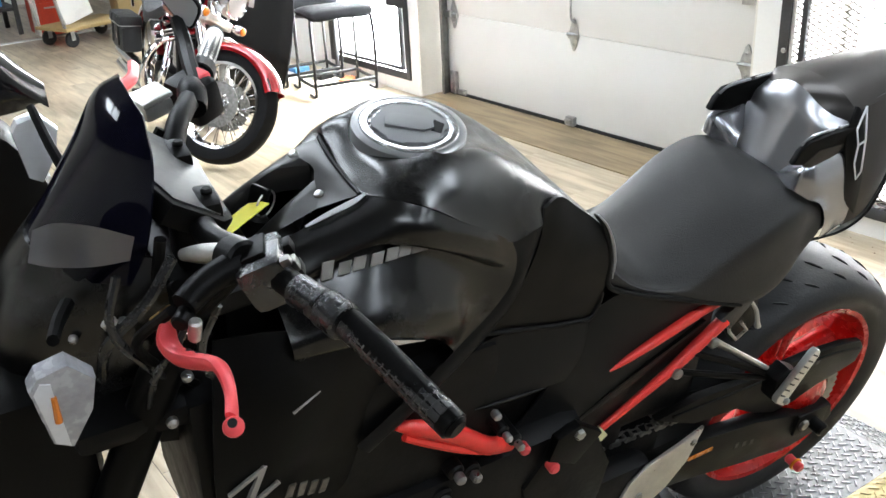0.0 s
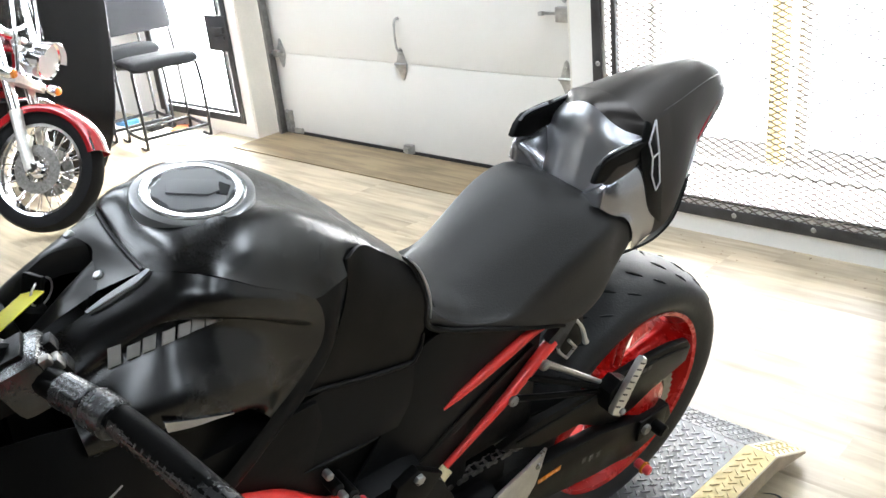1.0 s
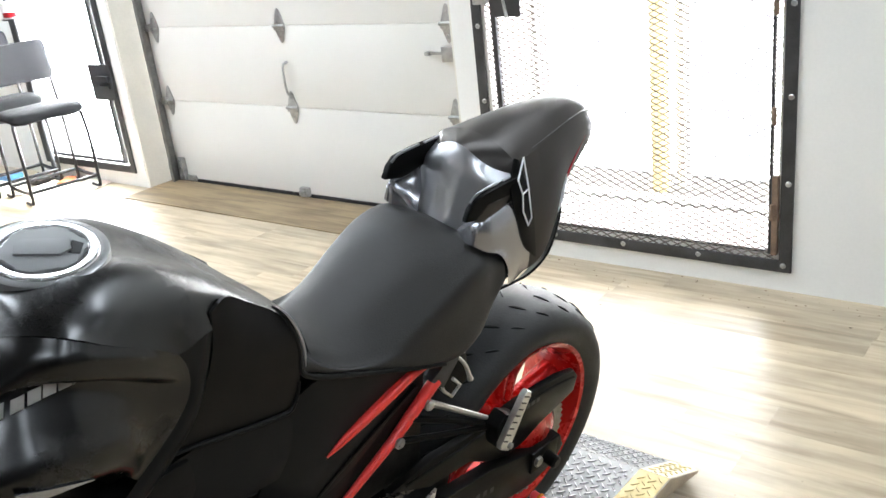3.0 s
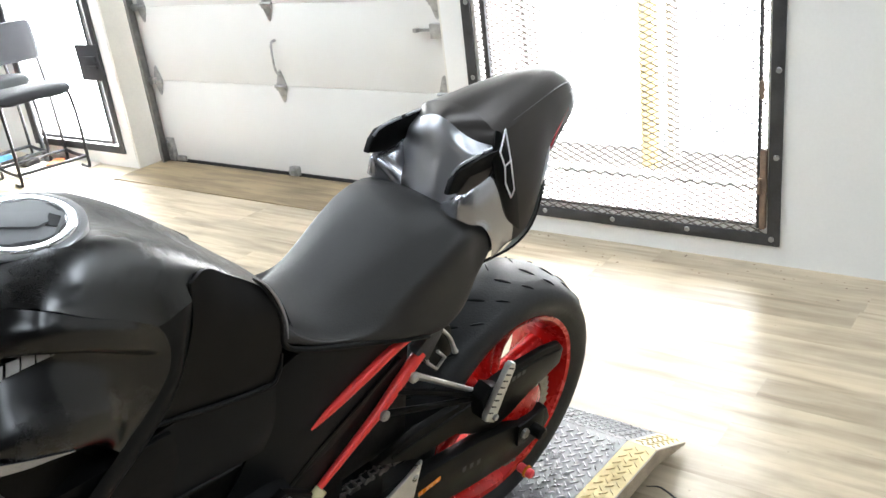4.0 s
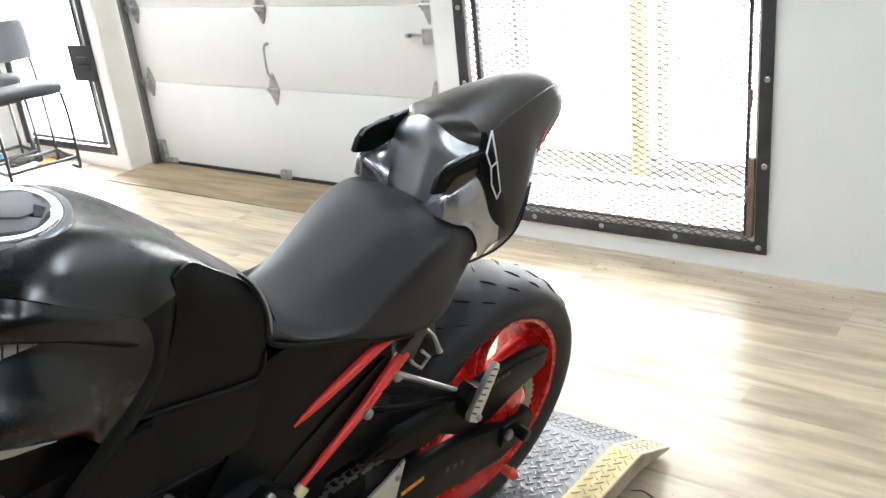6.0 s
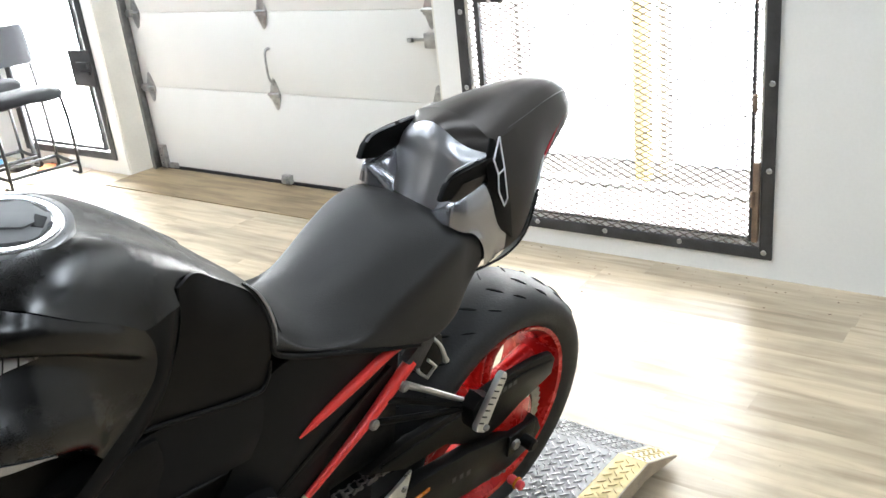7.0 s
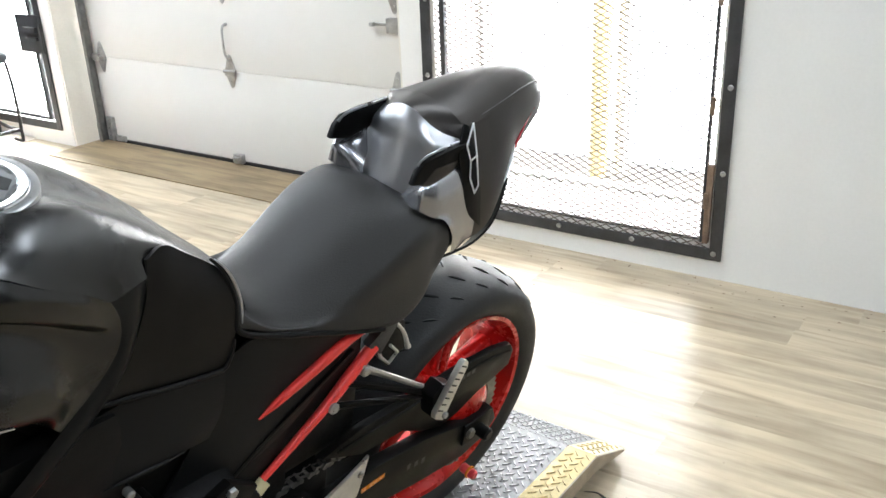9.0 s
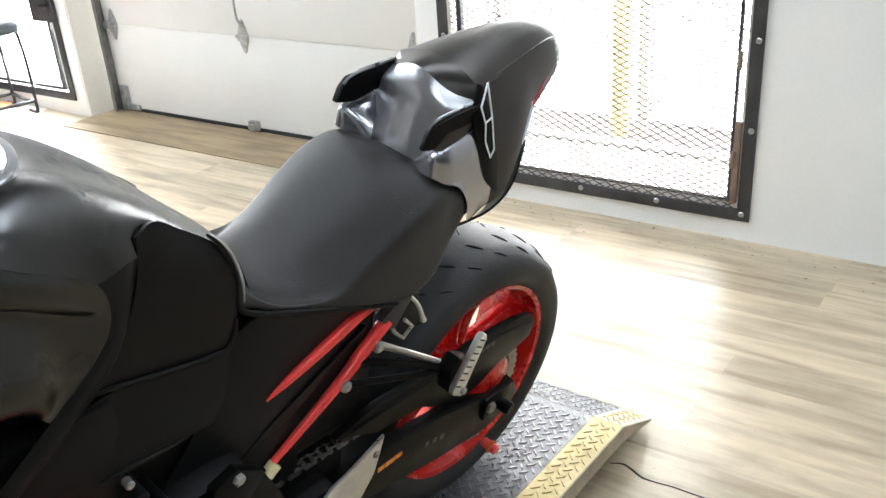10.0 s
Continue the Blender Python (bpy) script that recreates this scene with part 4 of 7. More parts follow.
part("key_flap", bm, "capgrey", cap)
bm = slab([(-0.040, -0.004), (-0.028, -0.012), (-0.024, 0.012), (-0.036, 0.016)], 0.0066, 0.0072, "z")
bmesh.ops.rotate(bm, verts=bm.verts, matrix=Matrix.Rotation(radians(-27), 3, "Z"))
bmesh.ops.transform(bm, matrix=CAPM, verts=bm.verts)
part("cap_recess", bm, "plastic", cap, smooth=False)

# maker's badge as slanted plain bars
BADGE = [(0.0, 0.90), (0.145, 0.62), (0.27, 0.66), (0.42, 0.62), (0.555, 0.62), (0.68, 0.62), (0.81, 0.95), (0.93, 0.85)]
for sgn in (1, -1):
    for u, hgt in BADGE:
        x = 0.955 - 0.119 * u
        z = 0.957 + 0.018 * u + 0.006 * math.sin(math.pi * u)
        w = 0.0128 if u < 0.9 else 0.0055
        h = 0.021 * hgt
        y = float(np.interp(x, [0.835, 0.850, 0.876, 0.900, 0.955], [0.1275, 0.1265, 0.1250, 0.1240, 0.1075])) + 0.0015
        turn = -math.atan2(0.033, 0.12)
        bm = slab([(0, 0), (-w, 0.0022), (-w - 0.0035, 0.0022 + h), (-0.0035, h)], -0.003, 0.0016, "y", 0.0007)
        bmesh.ops.transform(bm, matrix=Matrix.Translation((x, y, z)) @ Matrix.Rotation(turn, 4, "Z") @ Matrix.Rotation(radians(30), 4, "X"), verts=bm.verts)
        if sgn < 0:
            bmesh.ops.scale(bm, vec=(1, -1, 1), verts=bm.verts)
            bmesh.ops.translate(bm, vec=(0, 0.006, -0.01), verts=bm.verts)
        part("badge_bar", bm, "badge", bike, "", smooth=False)

# seat
SEAT = [  # x, top z, half width, edge z (upper), side y, lower z
    (0.155, 0.842, 0.106, 0.832, 0.1145, 0.782),
    (0.185, 0.858, 0.112, 0.846, 0.118, 0.752),
    (0.215, 0.868, 0.118, 0.852, 0.126, 0.722),
    (0.260, 0.862, 0.120, 0.842, 0.130, 0.705),
    (0.310, 0.840, 0.116, 0.818, 0.128, 0.711),
    (0.360, 0.815, 0.108, 0.792, 0.122, 0.726),
    (0.410, 0.797, 0.098, 0.774, 0.114, 0.745),
    (0.455, 0.793, 0.086, 0.774, 0.107, 0.764),
    (0.495, 0.808, 0.074, 0.794, 0.102, 0.780),
    (0.525, 0.836, 0.064, 0.826, 0.099, 0.797),
    (0.547, 0.868, 0.056, 0.860, 0.098, 0.806),
]
rows = []
for x, zt, hw, ze, sy, zl in SEAT:
    h = [(x, hw * 0.5, zt - 0.003), (x, hw * 0.86, ze + 0.004), (x, hw + 0.35 * (sy - hw), ze - 0.010), (x, sy, 0.5 * (ze + zl)), (x, sy, zl), (x, sy - 0.02, zl - 0.006)]
    rows.append([(a, -b, c) for a, b, c in h[::-1]] + [(x, 0, zt)] + h)
part("seat", skin(rows, 4, 4, caps=True), "vinyl", bike, "black grained vinyl rider seat")
part("seat_trim", tb([(0.575, 0.083, 0.918), (0.563, 0.088, 0.903), (0.553, 0.0935, 0.878), (0.5475, 0.0985, 0.846), (0.5475, 0.1015, 0.812), (0.530, 0.1030, 0.794), (0.41, 0.116, 0.745), (0.30, 0.131, 0.707)], [0.0015, 0.003, 0.0035, 0.0035, 0.004, 0.0045, 0.0045, 0.003], 8, 4), "engine", bike)
# silver bead for the thin highlight on the seat's front edge
part("seat_rim", tb([(0.570, 0.085, 0.917), (0.558, 0.0910, 0.901), (0.5475, 0.0965, 0.876), (0.5415, 0.1010, 0.846), (0.5415, 0.1030, 0.818)], [0.0006, 0.0018, 0.0022, 0.002, 0.0008], 6, 4), "silver", bike)

# tail: upper deck and flanks
TAIL = [  # x, middle z, edge y z, low y z
    (0.112, 0.988, 0.076, 0.967, 0.100, 0.772),
    (0.080, 0.993, 0.073, 0.969, 0.104, 0.769),
    (0.040, 0.998, 0.067, 0.972, 0.103, 0.781),
    (0.000, 1.001, 0.060, 0.974, 0.092, 0.823),
    (-0.050, 1.003, 0.050, 0.976, 0.069, 0.869),
    (-0.100, 0.998, 0.038, 0.974, 0.054, 0.891),
    (-0.140, 0.984, 0.026, 0.967, 0.042, 0.906),
    (-0.162, 0.970, 0.018, 0.959, 0.033, 0.911),
    (-0.174, 0.958, 0.014, 0.951, 0.026, 0.917),
]
rows = []
for x, zt, ey, ez, ly, lz in TAIL:
    h = [(x, ey * 0.35, zt - 0.10 * (zt - ez)), (x, ey * 0.70, zt - 0.44 * (zt - ez)), (x, ey * 0.98, ez + 0.001), (x, ey * 1.03 + 0.001, ez - 0.004), (x, ey * 1.03 + 0.40 * (ly - ey) + 0.004, ez - 0.35 * (ez - lz)), (x, ly, lz + 0.35 * (ez - lz)), (x, ly, lz + 0.004), (x, ly - 0.012, lz - 0.002)]
    rows.append([(a, -b, c) for a, b, c in h[::-1]] + [(x, 0, zt)] + h)
part("tail", skin(rows, 4, 1, caps=True), "tailgrey", bike, "dark metallic tail unit", sharp=25)
# thin tube draws the highlight that runs along the crease
mirrored("tail_edge", tb([(0.060, 0.0700, 0.9715), (0.0, 0.0600, 0.9748), (-0.050, 0.0500, 0.9768), (-0.100, 0.0380, 0.9750), (-0.140, 0.0262, 0.9680), (-0.162, 0.0182, 0.9600), (-0.174, 0.0140, 0.9520)], [0.0002, 0.0004, 0.0005, 0.0007, 0.0010, 0.0010, 0.0005], 6, 3), "graphite", "grey line for the highlight on the tail's crease")
mirrored("lamp_edge", tb([(-0.145, 0.0320, 0.9520), (-0.100, 0.0490, 0.9380), (-0.070, 0.0590, 0.9240), (-0.045, 0.0690, 0.9050), (-0.028, 0.0775, 0.8850)], [0.0004, 0.0009, 0.0010, 0.0012, 0.0008], 6, 3), "silver")
# pale tube put in for the bright reflection at the lower rim
mirrored("tail_rim", tb([(0.000, 0.0945, 0.846), (-0.014, 0.0890, 0.862), (-0.027, 0.0825, 0.880), (-0.040, 0.0755, 0.896)], [0.0006, 0.0026, 0.0026, 0.0006], 8, 4), "accent", "pale line for the reflection on the tail's lower rim")
mirrored("tail_lamp", thick(skin([[(-0.050, 0.0705, 0.893), (-0.046, 0.0715, 0.880)], [(-0.085, 0.0592, 0.914), (-0.080, 0.0600, 0.900)], [(-0.128, 0.0450, 0.931), (-0.122, 0.0462, 0.920)]], 3, 2), 0.0015), "tail_red", "red tail lamp lens")
part("lamp_face", bx((-0.178, -0.015, 0.922), (-0.170, 0.015, 0.938), 0.003), "tail_red", bike, "red tail lamp lens")
mirrored("tail_lower", thick(skin([[(0.150, 0.106, 0.768), (0.150, 0.09, 0.752)], [(0.080, 0.107, 0.766), (0.085, 0.09, 0.749)], [(0.030, 0.104, 0.785), (0.030, 0.085, 0.770)], [(-0.008, 0.091, 0.827), (-0.012, 0.07, 0.813)], [(-0.022, 0.083, 0.842), (-0.026, 0.066, 0.830)]], 4, 2), 0.004), "plastic")
part("undertail", skin([[(0.16, -0.09, 0.752), (0.16, 0, 0.745), (0.16, 0.09, 0.752)], [(0.03, -0.085, 0.786), (0.03, 0, 0.78), (0.03, 0.085, 0.786)], [(-0.06, -0.05, 0.872), (-0.06, 0, 0.866), (-0.06, 0.05, 0.872)], [(-0.160, -0.022, 0.918), (-0.160, 0, 0.914), (-0.160, 0.022, 0.918)]], 3, 3), "plastic", bike)
part("tail_backing", bx((0.060, -0.094, 0.768), (0.205, 0.094, 0.835), 0.010), "plastic", bike)
part("plate_lamp_stalk", tb([(0.02, 0.03, 0.785), (-0.02, 0.035, 0.765), (-0.035, 0.037, 0.745)], 0.008, 8), "plastic", bike)

# seat cowl: hump before the tail
HUMP = [
    [(0.192, -0.037, 0.838), (0.197, -0.018, 0.838), (0.198, 0.0, 0.838), (0.197, 0.018, 0.838), (0.192, 0.037, 0.838)],
    [(0.181, -0.035, 0.880), (0.186, -0.017, 0.881), (0.187, 0.0, 0.881), (0.186, 0.017, 0.881), (0.181, 0.035, 0.880)],
    [(0.170, -0.034, 0.922), (0.174, -0.017, 0.925), (0.175, 0.0, 0.926), (0.174, 0.017, 0.925), (0.170, 0.034, 0.922)],
    [(0.165, -0.037, 0.950), (0.168, -0.018, 0.956), (0.169, 0.0, 0.958), (0.168, 0.018, 0.956), (0.165, 0.037, 0.950)],
    [(0.149, -0.041, 0.967), (0.155, -0.021, 0.979), (0.157, 0.0, 0.984), (0.155, 0.021, 0.979), (0.149, 0.041, 0.967)],
]
DECK = [[(0.120, 0.0790, 0.950), (0.137, 0.0590, 0.956), (0.149, 0.0410, 0.967), (0.155, 0.0210, 0.979), (0.157, 0.0, 0.984)],
        [(0.116, 0.0792, 0.9565), (0.124, 0.0625, 0.9655), (0.130, 0.0455, 0.9750), (0.134, 0.0235, 0.983), (0.135, 0.0, 0.987)],
        [(0.111, 0.0796, 0.9630), (0.111, 0.0748, 0.9683), (0.111, 0.0535, 0.9791), (0.111, 0.0268, 0.9862), (0.111, 0.0, 0.9883)]]
part("deck_front", skin([r + [(x, -y, z) for x, y, z in r[-2::-1]] for r in DECK], 3, 2), "tailgrey", bike)
CS = [[(0.192, 0.037, 0.838), (0.181, 0.035, 0.880), (0.170, 0.034, 0.922), (0.165, 0.037, 0.950), (0.149, 0.041, 0.967)],
      [(0.176, 0.058, 0.845), (0.164, 0.058, 0.885), (0.156, 0.058, 0.920), (0.150, 0.059, 0.942), (0.137, 0.059, 0.956)],
      [(0.160, 0.084, 0.850), (0.152, 0.084, 0.890), (0.146, 0.084, 0.915), (0.139, 0.084, 0.932), (0.120, 0.079, 0.950)]]
dome = []
for i in range(5):
    half = [CS[2][i], tuple(c + d for c, d in zip(CS[1][i], (0.007 if i < 4 else 0.0, 0.0, 0.0)))]
    dome.append(half + HUMP[i][::-1] + [(x, -y, z) for x, y, z in half[::-1]])
part("seat_cowl", skin(dome, 4, 3), "cowlgrey", bike, "graphite metallic seat cowl")
RAIL = [(0.236, 0.913), (0.228, 0.932), (0.214, 0.945), (0.170, 0.950), (0.112, 0.951), (0.110, 0.926), (0.150, 0.914), (0.200, 0.905)]
FIN = ([(0.222, 0.938), (0.208, 0.9475), (0.185, 0.9505), (0.162, 0.9515)], [(0.150, 0.9515), (0.130, 0.9525), (0.105, 0.9530)])
for y0, y1, sgn in ((0.086, 0.097, 1), (-0.087, -0.074, -1)):
    dz = 0.0 if sgn > 0 else 0.004
    rail = part("scoop_rail", slab([(x, z + dz) for x, z in RAIL], y0, y1, "y", 0.003), "plastic", bike, "black scoop rail")
    for f in FIN:
        part("rail_fin", tb([(x, 0.5 * (y0 + y1) - 0.003 * sgn, z + dz) for x, z in f], 0.0024, 6, 2), "silver", rail)
part("scoop_facet", slab([(0.218, 0.908), (0.190, 0.928), (0.140, 0.927), (0.150, 0.912), (0.196, 0.901)], 0.0960, 0.0985, "y", 0.001), "tailgrey", bike, "dark grey scoop facet")
# grey panel from the seat's shoulder down to the tail's lower edge
SIDE = [[(0.200, 0.036, 0.846), (0.208, 0.065, 0.856), (0.216, 0.095, 0.866), (0.202, 0.112, 0.857), (0.180, 0.1185, 0.848), (0.152, 0.1175, 0.810), (0.136, 0.108, 0.764)],
        [(0.185, 0.050, 0.876), (0.200, 0.072, 0.890), (0.208, 0.095, 0.899), (0.190, 0.110, 0.880), (0.155, 0.115, 0.842), (0.130, 0.1145, 0.800), (0.116, 0.107, 0.768)],
        [(0.140, 0.070, 0.900), (0.148, 0.084, 0.905), (0.152, 0.097, 0.911), (0.140, 0.107, 0.890), (0.124, 0.111, 0.845), (0.108, 0.110, 0.805), (0.100, 0.105, 0.772)],
        [(0.110, 0.084, 0.915), (0.112, 0.092, 0.916), (0.116, 0.099, 0.916), (0.108, 0.105, 0.892), (0.098, 0.108, 0.848), (0.086, 0.108, 0.805), (0.080, 0.104, 0.776)]]
mirrored("side_panel", skin(SIDE, 5, 4), "sidegrey", "silver-grey metallic side panel")
# emblem plate on the flank
PL = [[(0.119, 0.083, 0.976), (0.114, 0.085, 0.974), (0.110, 0.086, 0.970)],
      [(0.140, 0.0985, 0.938), (0.122, 0.1010, 0.935), (0.100, 0.1010, 0.926)],
      [(0.130, 0.1095, 0.885), (0.106, 0.1105, 0.880), (0.084, 0.1075, 0.868)],
      [(0.108, 0.1110, 0.830), (0.090, 0.1110, 0.820), (0.072, 0.1085, 0.812)],
      [(0.068, 0.1055, 0.792), (0.065, 0.1055, 0.790), (0.062, 0.1050, 0.788)]]
part("flank_plate", thick(skin(PL, 4, 2), 0.003), "plastic", bike, "black plate with silver lines")
EMB = [((0.130, 0.1030, 0.951), (0.104, 0.0890, 0.976)), ((0.104, 0.0890, 0.976), (0.106, 0.1065, 0.930)), ((0.106, 0.1065, 0.930), (0.095, 0.1105, 0.877)), ((0.130, 0.1030, 0.951), (0.122, 0.1085, 0.926)), ((0.122, 0.1085, 0.926), (0.106, 0.1065, 0.930)), ((0.122, 0.1085, 0.926), (0.120, 0.1110, 0.897)), ((0.120, 0.1110, 0.897), (0.103, 0.1115, 0.866)), ((0.103, 0.1115, 0.866), (0.095, 0.1105, 0.877))]
for a, b in EMB:
    part("silver_line", tb([a, b], 0.0024, 6, squash=0.6), "accent", bike)

# frame side panels under the seat
FP = [[(0.562, 0.099, 0.768), (0.598, 0.105, 0.700), (0.648, 0.110, 0.630), (0.700, 0.111, 0.570)],
      [(0.520, 0.104, 0.785), (0.525, 0.108, 0.715), (0.545, 0.111, 0.630), (0.570, 0.110, 0.563)],
      [(0.440, 0.108, 0.757), (0.450, 0.108, 0.705), (0.474, 0.108, 0.640), (0.500, 0.106, 0.572)],
      [(0.360, 0.110, 0.728), (0.370, 0.105, 0.698), (0.392, 0.103, 0.655), (0.418, 0.101, 0.604)],
      [(0.300, 0.106, 0.704), (0.304, 0.102, 0.696), (0.318, 0.099, 0.685), (0.336, 0.097, 0.674)]]
mirrored("side_cover", thick(skin(FP, 4, 4), 0.004), "cover", "black plastic side cover")
SC = [[(0.768, 0.119, 0.797), (0.798, 0.124, 0.774), (0.832, 0.127, 0.749), (0.862, 0.129, 0.728)],
      [(0.700, 0.1115, 0.794), (0.718, 0.121, 0.755), (0.735, 0.127, 0.722), (0.752, 0.129, 0.698)],
      [(0.645, 0.1075, 0.777), (0.655, 0.1165, 0.740), (0.668, 0.123, 0.708), (0.682, 0.126, 0.686)],
      [(0.588, 0.1035, 0.762), (0.594, 0.110, 0.730), (0.606, 0.116, 0.700), (0.628, 0.119, 0.674)],
      [(0.566, 0.1015, 0.758), (0.570, 0.107, 0.728), (0.580, 0.112, 0.698), (0.602, 0.115, 0.668)]]
mirrored("lower_cover", thick(skin(SC, 4, 4), 0.004), "cover", "matt black lower side cover")
mirrored("cover_groove", tb([(0.752, 0.1190, 0.813), (0.743, 0.1180, 0.810), (0.699, 0.1145, 0.7964), (0.6456, 0.1105, 0.779), (0.588, 0.1065, 0.764), (0.570, 0.1045, 0.761), (0.556, 0.1030, 0.782), (0.5530, 0.1025, 0.800)], [0.0015, 0.0030, 0.0034, 0.0034, 0.0034, 0.0034, 0.0030, 0.0020], 8, 4), "engine")
mirrored("cover_edge", tb([(0.640, 0.1215, 0.676), (0.682, 0.1275, 0.686), (0.720, 0.1300, 0.692), (0.760, 0.1310, 0.697)], [0.001, 0.0028, 0.003, 0.001], 6, 4), "engine")
# red subframe rails
mirrored("upper_rail", tb([(0.262, 0.088, 0.678), (0.300, 0.102, 0.700), (0.345, 0.107, 0.701), (0.395, 0.110, 0.688), (0.450, 0.111, 0.671), (0.490, 0.111, 0.657), (0.516, 0.110, 0.645)], [0.006, 0.0080, 0.0090, 0.0088, 0.0080, 0.0060, 0.002], 10, 4), "red", "red painted subframe rail")
mirrored("lower_rail", tb([(0.285, 0.100, 0.650), (0.330, 0.103, 0.622), (0.376, 0.105, 0.590), (0.440, 0.106, 0.552), (0.502, 0.106, 0.515)], [0.0108, 0.0104, 0.0088, 0.0070, 0.0056], 10, 4), "red", "red painted subframe rail")
mirrored("rail_end", slab([(0.304, 0.660), (0.256, 0.692), (0.242, 0.684), (0.240, 0.674), (0.274, 0.630)], 0.090, 0.108, "y", 0.003), "iron", "bare cast rail end")
# dark tubes behind the red rails stand in for the shade there
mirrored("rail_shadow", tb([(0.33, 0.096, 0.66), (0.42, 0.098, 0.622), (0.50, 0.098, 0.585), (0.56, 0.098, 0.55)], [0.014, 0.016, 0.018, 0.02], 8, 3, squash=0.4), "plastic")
part("rail_band", tb([(0.500, 0.108, 0.512), (0.516, 0.108, 0.500)], [0.0105, 0.0105], 10), "cream", bike, "yellow paint mark on rail")
# luggage hooks under the tail
part("hook_plate", slab([(0.285, 0.640), (0.245, 0.690), (0.205, 0.655), (0.195, 0.600), (0.235, 0.575)], 0.078, 0.092, "y", 0.003), "plastic", bike)
part("hook", tb([(0.270, 0.100, 0.630), (0.271, 0.105, 0.622), (0.251, 0.106, 0.600), (0.232, 0.106, 0.614), (0.249, 0.104, 0.634)], 0.0030, 8, 1), "alu", bike, "bare steel luggage hook")
part("hook", tb([(0.246, 0.100, 0.680), (0.236, 0.105, 0.668), (0.222, 0.106, 0.648), (0.211, 0.106, 0.622), (0.207, 0.106, 0.612)], [0.003, 0.003, 0.0035, 0.004, 0.006], 8, 3), "alu", bike, "bare steel luggage hook")

# rear wheel
AX = pose(0, 0, 0.325, 90, 0, 0)       # the axle runs along y
wheel = part("rear_wheel", spin([(0.2015, -0.074), (0.210, -0.077), (0.212, -0.070), (0.2005, -0.060), (0.195, -0.035), (0.194, 0.0), (0.195, 0.035), (0.2005, 0.060), (0.212, 0.070), (0.210, 0.077), (0.2035, 0.075), (0.1985, 0.066), (0.190, 0.050), (0.188, 0.026), (0.1875, 0.0), (0.188, -0.026), (0.190, -0.050), (0.1985, -0.066)], AX, 72), "redwheel", bike, "glossy red cast wheel")
prof = [(0.2085, -0.073), (0.224, -0.085), (0.244, -0.0885), (0.260, -0.082), (0.273, -0.066), (0.2815, -0.042), (0.286, -0.018), (0.287, 0.0), (0.286, 0.018), (0.2815, 0.042), (0.273, 0.066), (0.260, 0.082), (0.244, 0.0885), (0.224, 0.085), (0.2085, 0.073), (0.197, 0.060), (0.197, -0.060)]
tyre = part("tyre", spin(prof, AX, 96), "rubber", wheel, "black road tyre with slanted grooves")
for k in range(5):
    a = 72 * k + 38
    for da, w in ((-11, 0.012), (11, 0.012)):
        p0, p1, p2 = ((AX @ Vector((r * math.cos(radians(a + f)), r * math.sin(radians(a + f)), h))) for r, f, h in ((0.040, da * 1.6, 0.0), (0.110, da * 0.8, 0.006), (0.191, da, 0.0)))
        part("spoke", tb([p0, p1, p2], [0.022, 0.019, 0.026], 10, 3), "redwheel", wheel)
part("hub", spin([(0.030, -0.10), (0.052, -0.07), (0.056, 0.0), (0.052, 0.07), (0.030, 0.10)], AX, 32, closed=False), "redwheel", wheel)
for i in range(24):
    base_a = 15 * i
    for sgn in (1, -1):
        for h0, h1, da0 in ((0.014, 0.038, 0), (0.052, 0.067, 7.5)):
            pts = []
            for f in (0, 0.33, 0.66, 1):
                h = h0 + (h1 - h0) * f
                r = float(np.interp(h, [0, 0.018, 0.042, 0.066, 0.084], [0.287, 0.286, 0.2815, 0.273, 0.260]))
                a = radians(base_a + da0 + f * 4.2 + (3.4 if sgn < 0 else 0))
                pts.append(AX @ Vector((r * math.cos(a), r * math.sin(a), -h * sgn)))
            tg = tb(pts, [0.0012, 0.0028, 0.0028, 0.0012], 5, 2)
            part("groove", tg, "engine", tyre)
# chain side
bm = bmesh.new()
NT = 44
rin = [0.086] * (2 * NT)
lo_o, lo_i, hi_o, hi_i = [], [], [], []
for i in range(2 * NT):
    a = math.pi * i / NT
    ro = 0.113 if i % 2 else 0.106
    for lst, r, y in ((lo_o, ro, 0.0905), (lo_i, rin[i], 0.0905), (hi_o, ro, 0.0955), (hi_i, rin[i], 0.0955)):
        lst.append(bm.verts.new((r * math.cos(a), y, 0.325 + r * math.sin(a))))
for i in range(2 * NT):
    j = (i + 1) % (2 * NT)
    for A, B in ((lo_o, lo_i), (hi_i, hi_o), (lo_i, hi_i), (hi_o, lo_o)):
        bm.faces.new((A[i], A[j], B[j], B[i]))
sprocket = part("sprocket", bm, "chain", wheel, "bare steel rear sprocket", smooth=False)
for k in range(6):
    a = radians(60 * k + 15)
    part("sprocket_arm", cyl((0.05 * math.cos(a), 0.093, 0.325 + 0.05 * math.sin(a)), (0.09 * math.cos(a), 0.093, 0.325 + 0.09 * math.sin(a)), 0.0075, 10), "chain", sprocket)
    part("sprocket_bolt", cyl((0.078 * math.cos(a), 0.0955, 0.325 + 0.078 * math.sin(a)), (0.078 * math.cos(a), 0.103, 0.325 + 0.078 * math.sin(a)), 0.006, 8, 0.001), "bolt", sprocket)
part("sprocket_carrier", spin([(0.030, -0.118), (0.078, -0.100), (0.082, -0.085), (0.060, -0.075)], AX, 36, closed=False), "redwheel", wheel)


